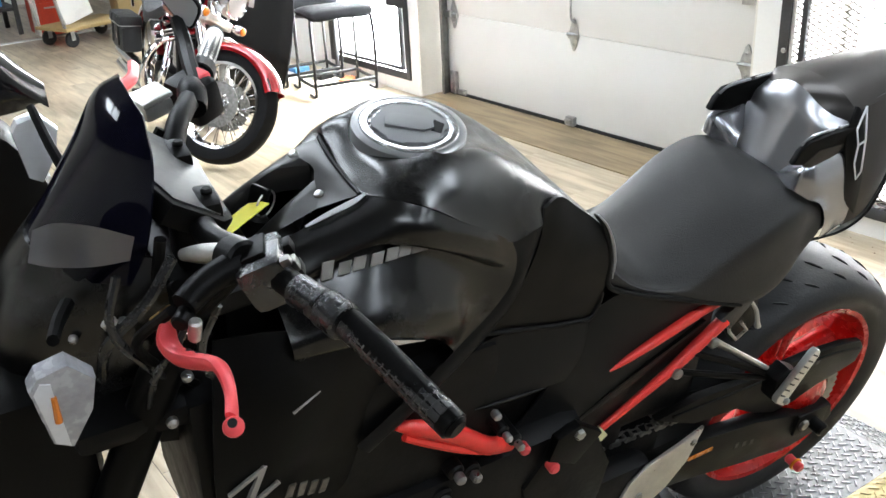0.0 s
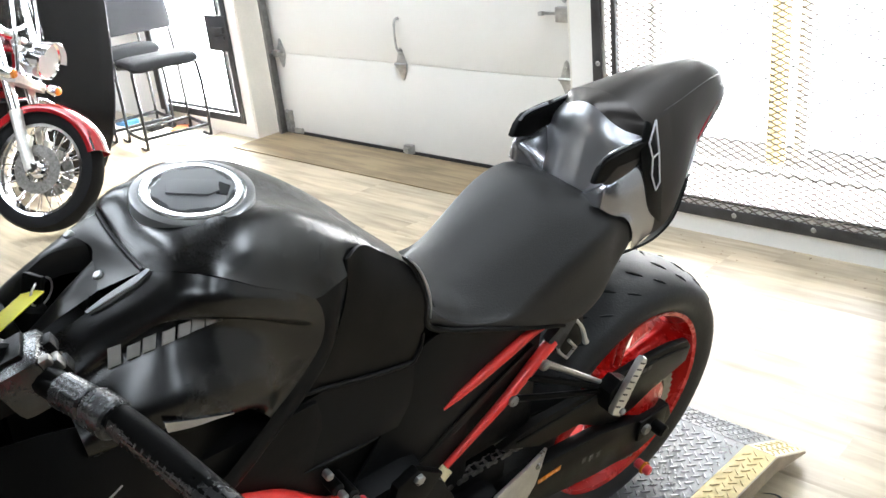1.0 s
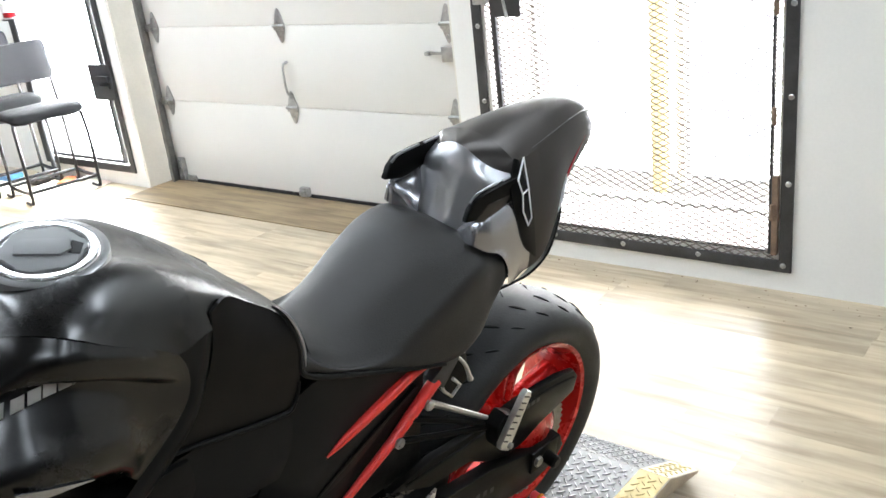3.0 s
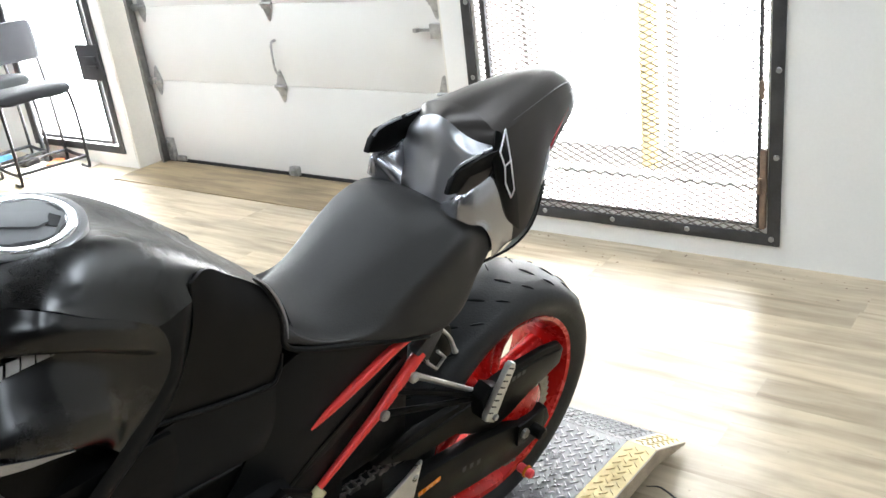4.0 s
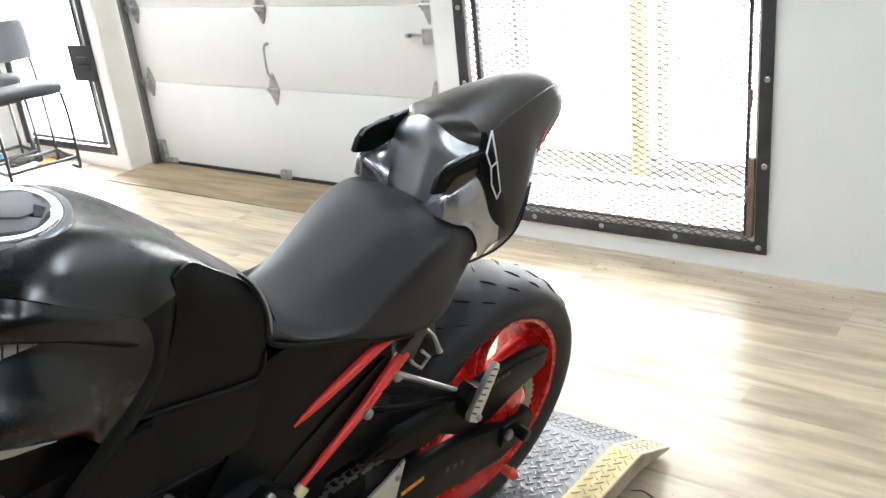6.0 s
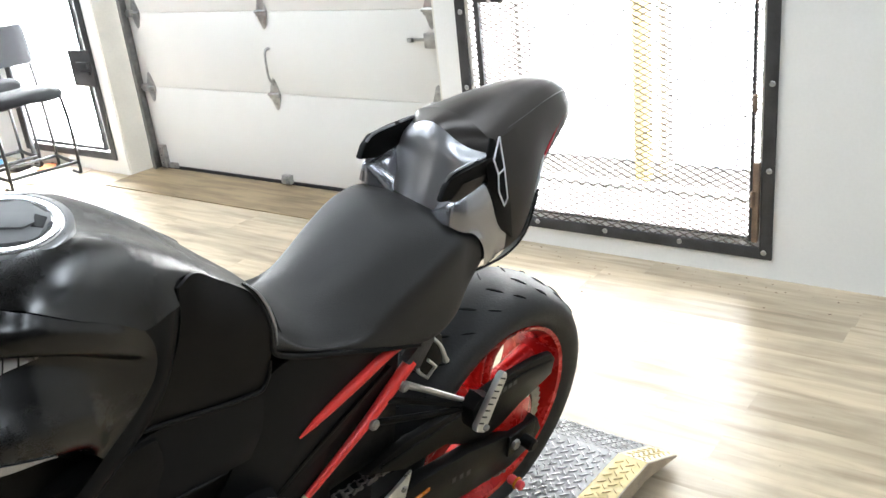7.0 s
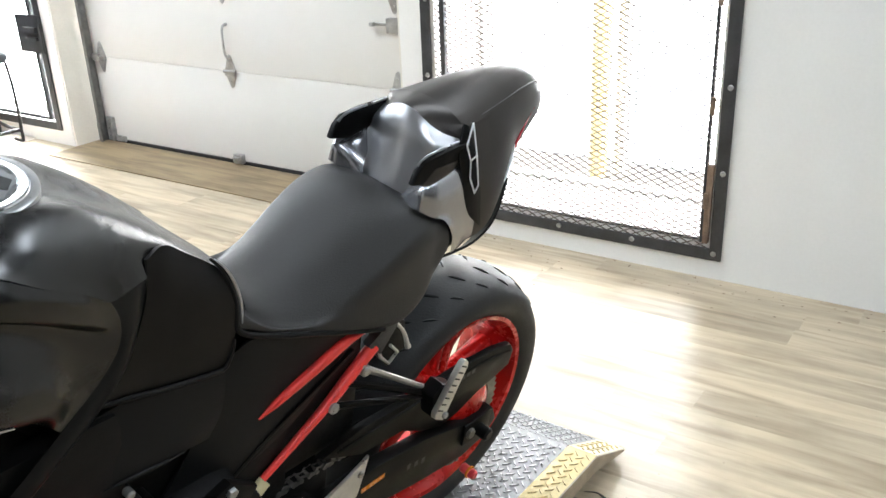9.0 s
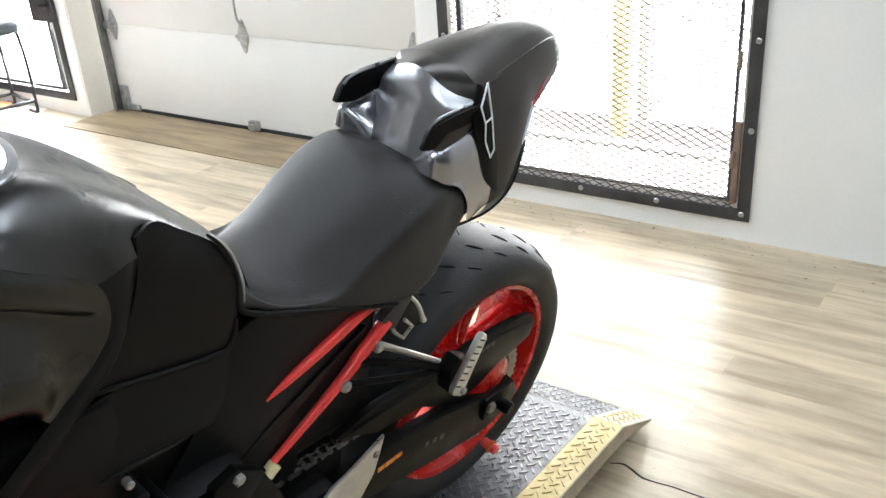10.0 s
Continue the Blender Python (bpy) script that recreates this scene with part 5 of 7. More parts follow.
def chain_run(p, q, n):
    bm = bmesh.new()
    p, q = Vector(p), Vector(q)
    d = (q - p).normalized()
    up = Vector((-d.z, 0, d.x))
    for i in range(n):
        c = p + (q - p) * ((i + 0.5) / n)
        L = (q - p).length / n
        for sy in (-0.0075, 0.0075) if i % 2 else (-0.0045, 0.0045):
            pts = []
            for s_, u_ in ((-0.62, -0.5), (-0.35, -1), (0, -0.62), (0.35, -1), (0.62, -0.5), (0.62, 0.5), (0.35, 1), (0, 0.62), (-0.35, 1), (-0.62, 0.5)):
                v = c + d * (s_ * L * 1.05) + up * (u_ * 0.0068)
                pts.append(v)
            A = [bm.verts.new((v.x, v.y + sy - 0.0009, v.z)) for v in pts]
            B = [bm.verts.new((v.x, v.y + sy + 0.0009, v.z)) for v in pts]
            bm.faces.new(A)
            bm.faces.new(B[::-1])
            for k in range(10):
                bm.faces.new((A[k], B[k], B[(k + 1) % 10], A[(k + 1) % 10]))
        cyl((c - d * L * 0.5) + Vector((0, -0.0095, 0)), (c - d * L * 0.5) + Vector((0, 0.0095, 0)), 0.0042, 8, 0, bm)
    return bm


CY = 0.093
part("chain", chain_run((0.02, CY, 0.427), (0.53, CY, 0.452), 32), "chain", bike, "dark steel drive chain", smooth=False)
part("chain", chain_run((-0.01, CY, 0.203), (0.53, CY, 0.372), 35), "chain", bike, "dark steel drive chain", smooth=False)
# swingarm, chain guard, axle end
part("swingarm", slab([(0.56, 0.47), (0.40, 0.40), (0.285, 0.405), (0.15, 0.385), (0.02, 0.345), (-0.06, 0.335), (-0.075, 0.30), (-0.05, 0.27), (0.02, 0.256), (0.15, 0.276), (0.27, 0.303), (0.40, 0.322), (0.56, 0.35)], 0.104, 0.132, "y", 0.006), "plastic", bike, "black box-section swingarm")
bm = slab([(0.56, 0.47), (0.40, 0.40), (0.285, 0.405), (0.15, 0.385), (0.02, 0.345), (-0.06, 0.335), (-0.075, 0.30), (-0.05, 0.27), (0.02, 0.256), (0.15, 0.276), (0.27, 0.303), (0.40, 0.322), (0.56, 0.35)], -0.132, -0.104, "y", 0.006)
part("swingarm", bm, "plastic", bike)
part("swingarm_bridge", bx((0.36, -0.105, 0.35), (0.52, 0.105, 0.45), 0.02), "engine", bike)
part("chain_guard", slab([(0.395, 0.487), (0.30, 0.500), (0.19, 0.490), (0.05, 0.490), (-0.05, 0.480), (-0.100, 0.466), (-0.114, 0.446), (-0.108, 0.412), (-0.06, 0.400), (-0.014, 0.392), (0.04, 0.372), (0.09, 0.366), (0.15, 0.392), (0.20, 0.425), (0.30, 0.436)], 0.100, 0.116, "y", 0.005), "plastic", bike, "black plastic chain guard")
part("guard_rib", tb([(0.36, 0.117, 0.483), (0.19, 0.117, 0.476), (0.0, 0.117, 0.470), (-0.10, 0.115, 0.450)], 0.003, 6, 3), "plastic", bike)
for x, z in ((0.060, 0.462), (0.045, 0.463), (0.030, 0.463), (0.015, 0.462), (0.19, 0.345), (0.17, 0.340), (0.15, 0.335)):
    part("lettering_bar", bx((x - 0.005, 0.1325 if z < 0.4 else 0.1163, z - 0.006), (x + 0.005, 0.1333 if z < 0.4 else 0.1170, z + 0.006)), "iron", bike, smooth=False)
part("axle_block", bx((-0.040, 0.1325, 0.300), (0.040, 0.140, 0.352), 0.004), "plastic", bike)
part("axle_nut", cyl((0.026, 0.140, 0.330), (0.026, 0.148, 0.330), 0.012, 6, 0.002), "chain", bike)
part("axle_slider", cyl((-0.004, 0.132, 0.322), (-0.004, 0.168, 0.322), 0.0135, 20, 0.004), "plastic", bike, "black rubber axle slider")
part("stand_bobbin", cyl((0.012, 0.130, 0.222), (0.012, 0.165, 0.222), 0.010, 18, 0.003), "redlever", bike, "orange-red stand bobbin")
bm = cyl((0.012, 0.148, 0.222), (0.012, 0.153, 0.222), 0.0135, 18, 0.001)
part("bobbin_flange", bm, "amber", bike)
part("warning_strip", bx((0.255, 0.1322, 0.366), (0.310, 0.1335, 0.375)), "amber", bike, "orange sticker strip", smooth=False)
part("hugger", spin([(0.312, -0.075), (0.320, -0.04), (0.322, 0), (0.320, 0.04), (0.312, 0.075), (0.308, 0.075), (0.316, 0.04), (0.318, 0), (0.316, -0.04), (0.308, -0.075)], AX, 20, start=-62, sweep=48), "plastic", bike, "black inner mudguard")

# passenger foot peg and hanger
mirrored("peg_arm", tb([(0.318, 0.106, 0.628), (0.270, 0.122, 0.596), (0.215, 0.142, 0.558), (0.178, 0.150, 0.530)], [0.009, 0.0068, 0.0066, 0.009], 8, 4, squash=0.7), "alu", "cast alloy peg bracket arm")
mirrored("peg_arm_low", tb([(0.376, 0.108, 0.583), (0.30, 0.126, 0.560), (0.23, 0.142, 0.540), (0.185, 0.150, 0.528)], [0.009, 0.008, 0.008, 0.012], 8, 4, squash=0.7), "plastic")
mirrored("peg_web", tb([(0.345, 0.108, 0.610), (0.27, 0.130, 0.575), (0.20, 0.148, 0.540)], [0.006, 0.006, 0.008], 6, 3), "plastic")
mirrored("peg_boss", slab([(0.212, 0.550), (0.190, 0.568), (0.158, 0.548), (0.158, 0.510), (0.178, 0.490), (0.203, 0.502)], 0.146, 0.176, "y", 0.006), "plastic")
mirrored("hanger_bolt", cyl((0.376, 0.106, 0.584), (0.376, 0.120, 0.584), 0.0095, 14, 0.003), "bolt")
mirrored("hanger_bolt", cyl((0.312, 0.104, 0.622), (0.312, 0.119, 0.622), 0.0095, 14, 0.003), "bolt")
bm = slab([(0.190, 0.496), (0.211, 0.511), (0.212, 0.522), (0.162, 0.603), (0.154, 0.606), (0.146, 0.600), (0.145, 0.590), (0.185, 0.504)], 0.176, 0.188, "y", 0.003)
mirrored("peg", bm, "alu", "folded bare alloy passenger peg")
for i in range(8):
    f = i / 7
    mirrored("peg_tooth", bx((-0.006, 0.1875, -0.0014), (0.008, 0.1892, 0.0014), 0.0005, pose(0.201 - 0.045 * f, 0, 0.525 + 0.070 * f, 0, -32.7, 0)), "iron")
mirrored("peg_bolt", cyl((0.190, 0.176, 0.510), (0.190, 0.194, 0.510), 0.006, 12, 0.002), "bolt")
# rider's heel guard
bm = slab([(0.335, 0.492), (0.344, 0.452), (0.352, 0.420), (0.385, 0.372), (0.440, 0.330), (0.500, 0.345), (0.470, 0.425), (0.440, 0.452), (0.380, 0.472)], 0.156, 0.162, "y", 0.0015)
mirrored("heel_guard", bm, "alu", "pale alloy heel guard plate")
for x, z in ((0.352, 0.465), (0.445, 0.385)):
    mirrored("guard_bolt", cyl((x, 0.161, z), (x, 0.166, z), 0.007, 12, 0.002), "bolt")
mirrored("peg_bracket", bx((0.42, 0.11, 0.34), (0.56, 0.156, 0.45), 0.02), "engine")
part("rider_peg", tb([(0.50, 0.16, 0.36), (0.49, 0.21, 0.35), (0.485, 0.25, 0.345)], [0.015, 0.014, 0.012], 10, 2), "alu", bike)

# engine and frame
part("inner_fender", bx((0.30, -0.095, 0.47), (0.62, 0.095, 0.715), 0.02), "engine", bike)
part("inner_frame", bx((0.56, -0.100, 0.56), (0.90, 0.100, 0.86), 0.03), "engine", bike)
part("engine_block", bx((0.56, -0.17, 0.24), (0.98, 0.15, 0.60), 0.04), "engine", bike)
part("cylinder_block", bx((0.72, -0.16, 0.52), (1.0, 0.13, 0.80), 0.03), "engine", bike)
part("gearbox", bx((0.44, -0.14, 0.30), (0.62, 0.10, 0.62), 0.03), "engine", bike)
part("sprocket_cover", slab([(0.52, 0.50), (0.55, 0.565), (0.595, 0.600), (0.64, 0.585), (0.68, 0.52), (0.66, 0.42), (0.58, 0.37), (0.53, 0.40)], 0.128, 0.158, "y", 0.012), "engine", bike, "black sprocket cover")
part("cover_plate", slab([(0.56, 0.592), (0.605, 0.628), (0.640, 0.615), (0.650, 0.575), (0.60, 0.545)], 0.150, 0.166, "y", 0.004), "plastic", bike)
part("cover_bolt", cyl((0.605, 0.164, 0.612), (0.605, 0.172, 0.612), 0.009, 6, 0.002), "bolt", bike)
part("clutch_cover", spin([(0.0001, -0.19), (0.075, -0.185), (0.095, -0.165), (0.10, -0.14)], pose(0.80, 0, 0.42, 90, 0, 0), 36, closed=False), "engine", bike)
mirrored("frame_tube", tb([(0.874, 0.134, 0.726), (0.845, 0.139, 0.712), (0.800, 0.140, 0.685), (0.740, 0.140, 0.630), (0.700, 0.135, 0.610)], [0.006, 0.012, 0.014, 0.013, 0.011], 10, 4), "red", "red tubular frame")
mirrored("frame_tube", tb([(0.868, 0.144, 0.712), (0.84, 0.146, 0.692), (0.79, 0.146, 0.655), (0.735, 0.143, 0.618)], [0.005, 0.006, 0.006, 0.005], 8, 3), "red", "red tubular frame")
for x, z, r in ((0.790, 0.610, 0.0075), (0.765, 0.600, 0.0075), (0.808, 0.570, 0.009), (0.722, 0.655, 0.0055), (0.700, 0.628, 0.006)):
    part("engine_bolt", cyl((x, 0.150, z), (x, 0.166, z), r, 12, 0.003), "bolt", bike)
    part("bolt_boss", cyl((x, 0.10, z), (x, 0.1505, z), r * 1.7, 14, 0.003), "engine", bike)
part("red_plug", cyl((0.640, 0.150, 0.560), (0.640, 0.172, 0.560), 0.009, 12, 0.003), "redlever", bike, "small red plug")
part("red_plug", cyl((0.685, 0.140, 0.606), (0.685, 0.158, 0.606), 0.008, 12, 0.003), "redlever", bike, "small red plug")
mirrored("panel_bolt", cyl((0.735, 0.138, 0.690), (0.735, 0.152, 0.690), 0.006, 10, 0.002), "bolt")

# radiator shrouds
SH = [[(1.075, 0.120, 0.930), (1.090, 0.150, 0.870), (1.100, 0.165, 0.800), (1.100, 0.160, 0.720), (1.085, 0.135, 0.640)],
      [(1.020, 0.125, 0.925), (1.025, 0.158, 0.865), (1.030, 0.172, 0.800), (1.030, 0.166, 0.715), (1.020, 0.140, 0.620)],
      [(0.950, 0.118, 0.895), (0.955, 0.142, 0.840), (0.960, 0.148, 0.780), (0.965, 0.146, 0.715), (0.960, 0.135, 0.640)],
      [(0.870, 0.100, 0.862), (0.870, 0.112, 0.815), (0.878, 0.118, 0.770), (0.888, 0.120, 0.725), (0.895, 0.118, 0.690)],
      [(0.790, 0.085, 0.828), (0.790, 0.095, 0.790), (0.800, 0.100, 0.755), (0.815, 0.102, 0.725), (0.830, 0.102, 0.700)]]
mirrored("radiator_shroud", thick(skin(SH, 4, 4), 0.004), "plastic", "matt black radiator shroud")
part("radiator", bx((1.07, -0.13, 0.52), (1.11, 0.13, 0.86), 0.006), "engine", bike)
for a, b, c in (((1.090, 0.758), (1.050, 0.787), 0.003), ((1.050, 0.787), (1.076, 0.725), 0.0045), ((1.076, 0.725), (1.036, 0.756), 0.003)):
    part("model_mark", tb([(a[0], 0.171, a[1]), (b[0], 0.174, b[1])], c, 4), "badge", bike, "silver angular model mark", smooth=False)
for k in range(4):
    part("lettering_bar", slab([(1.024 - 0.013 * k, 0.741 - 0.004 * k), (1.016 - 0.013 * k, 0.741 - 0.004 * k), (1.022 - 0.013 * k, 0.722 - 0.004 * k), (1.030 - 0.013 * k, 0.722 - 0.004 * k)], 0.1715, 0.1735, "y"), "chain", bike, smooth=False)
mirrored("shroud_line", tb([(1.012, 0.166, 0.842), (0.980, 0.163, 0.858)], [0.0018, 0.0010], 6), "badge")
# ---- front end of the black motorcycle ----
# left and right handlebar halves
BAR = [(1.060, 0.0, 1.035), (1.060, 0.06, 1.035), (1.062, 0.12, 1.050), (1.045, 0.18, 1.066), (1.026, 0.24, 1.066), (1.006, 0.30, 1.068), (0.974, 0.412, 1.045)]
part("handlebar", tb(BAR, 0.0125, 10, 4), "plastic", bike, "black tapered handlebar")
RBAR = [(1.060, 0.0, 1.030), (1.052, -0.06, 1.032), (1.030, -0.11, 1.048), (0.998, -0.17, 1.046), (0.968, -0.24, 1.036), (0.940, -0.30, 1.032), (0.905, -0.38, 1.026)]
part("handlebar", tb(RBAR, 0.0125, 10, 4), "plastic", bike, "black tapered handlebar")
# the right grip's silver colour imitates the bright reflection on it
for nm, a, b, mt in (("grip", (1.008, 0.296, 1.068), (0.976, 0.405, 1.047), "grip"), ("grip", (0.956, -0.265, 1.034), (0.907, -0.375, 1.027), "alu")):
    g = cyl(a, b, 0.0122, 24, 0.002)
    part(nm, g, mt, bike, "black ribbed rubber grip" if mt == "grip" else "ribbed grip, silvered for its bright reflection")
    d = (Vector(b) - Vector(a))
    for i in range(14):
        p = Vector(a) + d * (0.06 + 0.064 * i)
        q = p + d.normalized() * 0.003
        part("grip_rib", cyl(p, q, 0.01250, 20, 0.0006), mt, bike)
    part("bar_weight", cyl(Vector(b), Vector(b) + d.normalized() * 0.012, 0.0108, 18, 0.003), "plastic", bike, "black bar-end weight")
part("grip_collar", cyl((1.016, 0.272, 1.068), (1.009, 0.297, 1.068), 0.0165, 20, 0.002), "grip", bike)
part("grip_collar", cyl((0.968, -0.240, 1.036), (0.956, -0.266, 1.034), 0.0175, 20, 0.002), "plastic", bike)
# switch cluster, left
part("grip_sleeve", cyl((1.027, 0.238, 1.066), (1.017, 0.270, 1.068), 0.0145, 20, 0.002), "grip", bike)
SWM = Matrix.Translation((1.038, 0.198, 1.062)) @ pose(0, 0, 0, 0, 25, -20)
sw = part("switch_block", bx((-0.022, -0.024, -0.026), (0.022, 0.026, 0.022), 0.010, SWM), "grip", bike, "black left switch cluster")
for lo, hi, mt in (((-0.028, -0.016, 0.002), (-0.020, -0.002, 0.014), "plastic"), ((-0.030, 0.004, -0.004), (-0.020, 0.016, 0.008), "chain"), ((-0.027, -0.012, -0.020), (-0.020, 0.004, -0.008), "plastic"), ((-0.010, -0.018, 0.020), (0.012, 0.012, 0.026), "plastic"), ((-0.029, 0.016, 0.010), (-0.020, 0.024, 0.018), "chain")):
    part("switch_button", bx(lo, hi, 0.002, SWM), mt, sw)
part("clutch_perch", tb([(1.060, 0.190, 1.070), (1.090, 0.200, 1.068), (1.115, 0.215, 1.062)], [0.014, 0.013, 0.012], 10, 3), "plastic", bike)
part("clamp", cyl((1.062, 0.170, 1.066), (1.055, 0.196, 1.074), 0.0185, 18, 0.003), "plastic", bike)
# red clutch lever
lv = [(1.128, 0.203, 1.040), (1.132, 0.214, 1.028), (1.128, 0.232, 1.026), (1.117, 0.256, 1.036), (1.108, 0.277, 1.046), (1.106, 0.290, 1.043), (1.109, 0.310, 1.040), (1.115, 0.330, 1.042)]
lever = part("clutch_lever", tb(lv, [0.009, 0.0130, 0.0130, 0.0110, 0.0095, 0.0080, 0.0064, 0.0064], 12, 4, squash=0.6), "redlever", bike, "red anodised adjustable clutch lever")
part("lever_ball", spin([(0.0001, -0.006), (0.005, -0.006), (0.0078, -0.004), (0.0078, 0.004), (0.005, 0.006), (0.0001, 0.006)], Matrix.Translation((1.117, 0.340, 1.043)) @ look((0, 0, 0), (-0.05, -0.45, -0.5)), 20, closed=False), "redlever", bike)
for x, y, z, r in ((1.1225, 0.246, 1.0395, 0.0033), (1.1175, 0.255, 1.0435, 0.0026), (1.1130, 0.264, 1.0480, 0.0019), (1.1180, 0.3425, 1.0500, 0.0036)):
    part("lever_hole", spin([(0.0001, -0.0008), (r, -0.0008), (r, 0.0008), (0.0001, 0.0008)], Matrix.Translation((x, y, z)) @ look((0, 0, 0), (-0.05, -0.45, -0.5)), 12, closed=False), "engine", lever)
part("lever_pivot", cyl((1.118, 0.214, 1.040), (1.118, 0.217, 1.052), 0.006, 12, 0.002), "bolt", bike)
part("lever_bolt", cyl((1.113, 0.229, 1.036), (1.111, 0.232, 1.058), 0.0058, 12, 0.002), "alu", bike)
part("lever_adjuster", cyl((1.112, 0.215, 1.056), (1.124, 0.228, 1.054), 0.008, 12, 0.002), "plastic", bike)
# right master cylinder, reservoir, switch, brake lever
part("switch_block", bx((-0.022, -0.030, -0.030), (0.022, 0.026, 0.022), 0.010, Matrix.Translation((0.985, -0.205, 1.030)) @ pose(0, 0, 0, 0, 10, 25)), "plastic", bike, "black right switch cluster")
part("stop_switch", bx((-0.008, -0.012, 0.0), (0.010, 0.012, 0.008), 0.003, Matrix.Translation((0.974, -0.212, 1.048)) @ pose(0, 0, 0, 0, 15, 25)), "redlever", bike, "red engine stop switch")
RSM = Matrix.Translation((1.045, -0.165, 1.050)) @ pose(0, 0, 0, 0, 8, 18)
part("reservoir", bx((-0.020, -0.017, -0.014), (0.018, 0.017, 0.006), 0.007, RSM), "alu", bike, "silver brake fluid reservoir")
part("reservoir_cap", bx((-0.021, -0.018, 0.0065), (0.019, 0.018, 0.013), 0.003, RSM), "alu", bike)
part("master_cylinder", tb([(1.000, -0.150, 1.040), (0.995, -0.175, 1.045), (0.990, -0.200, 1.045)], [0.014, 0.018, 0.014], 12, 3), "plastic", bike)
part("brake_lever", tb([(1.085, -0.20, 1.032), (1.070, -0.26, 1.022), (1.035, -0.32, 1.010), (1.020, -0.38, 1.000)], [0.010, 0.009, 0.008, 0.009], 8, 4, squash=0.65), "redlever", bike, "red anodised brake lever")
# mirrors
def mirror_head(c, turn, lean, size):
    m = Matrix.Translation(c) @ pose(0, 0, 0, 0, lean, turn)
    out = [(size * a * 0.70, size * b) for a, b in [(-0.064, 0.019), (-0.035, -0.010), (0.004, -0.0375), (0.029, -0.0475), (0.050, -0.028), (0.064, 0.0025), (0.042, 0.025), (0.010, 0.0375), (-0.029, 0.034)]]
    shell = skin([[m @ Vector((h, a * s, b * s)) for a, b in out + [out[0]]] for h, s in ((0.0, 1.0), (0.006, 1.05), (0.011, 1.0), (0.012, 0.90))], 3, 2, caps=False)
    hd = part("mirror", shell, "plastic", bike, "rear-view mirror in a black housing")
    # flat pale face painted as the bright reflection in the mirror
    fb = slab([(a * 0.93, b * 0.93) for a, b in out], 0.0095, 0.0118, "x")
    bmesh.ops.transform(fb, matrix=m, verts=fb.verts)
    part("mirror_back", fb, "mirrorpale", hd, "pale grey face for the mirror's bright reflection", smooth=False)
    gb = slab([(a * 0.92, b * 0.92) for a, b in out], 0.0015, 0.004, "x")
    bmesh.ops.transform(gb, matrix=m, verts=gb.verts)
    part("mirror_glass", gb, "chrome", hd, "mirror glass", smooth=False)
    return hd


mirror_head((0.955, -0.335, 1.090), 60, -8, 0.55)
part("mirror_stalk", tb([(0.985, -0.190, 1.045), (0.978, -0.240, 1.052), (0.968, -0.300, 1.062), (0.966, -0.330, 1.075)], [0.009, 0.010, 0.010, 0.009], 8, 4), "plastic", bike)
# top yoke, bar clamps, ignition, key
part("top_yoke", slab([(1.030, -0.115), (1.085, -0.120), (1.105, -0.05), (1.105, 0.05), (1.085, 0.120), (1.030, 0.115), (1.005, 0.03), (1.005, -0.03)], 0.955, 0.980, "z", 0.006), "plastic", bike, "black cast top yoke")
for y in (0.05, -0.05):
    part("bar_clamp", bx((1.035, y - 0.022, 0.980), (1.085, y + 0.022, 1.055), 0.010), "plastic", bike)
    for dx in (-0.014, 0.014):
        part("clamp_bolt", cyl((1.060 + dx, y, 1.054), (1.060 + dx, y, 1.061), 0.006, 10, 0.002), "plastic", bike)
for y in (0.103, -0.103):
    part("fork_tube", cyl((1.345, y, 0.40), (1.085, y, 0.985), 0.0225, 20, 0.003), "plastic", bike, "dark upside-down fork leg")
    part("fork_leg", cyl((1.435, y, 0.20), (1.320, y, 0.46), 0.030, 20, 0.004), "plastic", bike)
part("ignition", cyl((1.000, 0.0, 0.950), (0.985, 0.0, 0.985), 0.017, 20, 0.004), "plastic", bike)
part("key_head", bx((-0.004, -0.012, 0), (0.004, 0.012, 0.030), 0.003, Matrix.Translation((0.984, 0.0, 0.984)) @ pose(0, 0, 0, 0, -25, 30)), "plastic", bike)
part("key_ring", tb([(0.972 + 0.014 * math.cos(a), 0.010 * math.cos(a), 0.992 + 0.014 * math.sin(a)) for a in [2 * math.pi * i / 16 for i in range(16)]], 0.0012, 6, closed=True), "alu", bike, "steel key ring")
tg = slab([(0.0, -0.016), (0.074, -0.016), (0.074, 0.016), (0.0, 0.016)], 0.0, 0.0012, "z")
bmesh.ops.transform(tg, matrix=Matrix.Translation((0.978, 0.004, 0.998)) @ pose(0, 0, 0, 20, 12, 22), verts=tg.verts)
part("key_tag", tg, "tag", bike, "yellow card key tag", smooth=False)
# dash
DM = Matrix.Translation((1.066, 0.0, 1.052)) @ pose(0, 0, 0, 0, -38, 0)
ds = part("dash", slab([(-0.048, -0.062), (-0.030, -0.080), (0.030, -0.086), (0.050, -0.060), (0.050, 0.060), (0.030, 0.086), (-0.030, 0.080), (-0.048, 0.062)], -0.020, 0.006, "z", 0.005), "plastic", bike, "black instrument housing")
ds.data.transform(DM)
sc = slab([(-0.040, -0.056), (-0.026, -0.072), (0.028, -0.078), (0.042, -0.054), (0.042, 0.054), (0.028, 0.078), (-0.026, 0.072), (-0.040, 0.056)], 0.0062, 0.0080, "z", 0.0006)
bmesh.ops.transform(sc, matrix=DM, verts=sc.verts)
part("screen", sc, "screen", ds, "grey reflective dash screen")
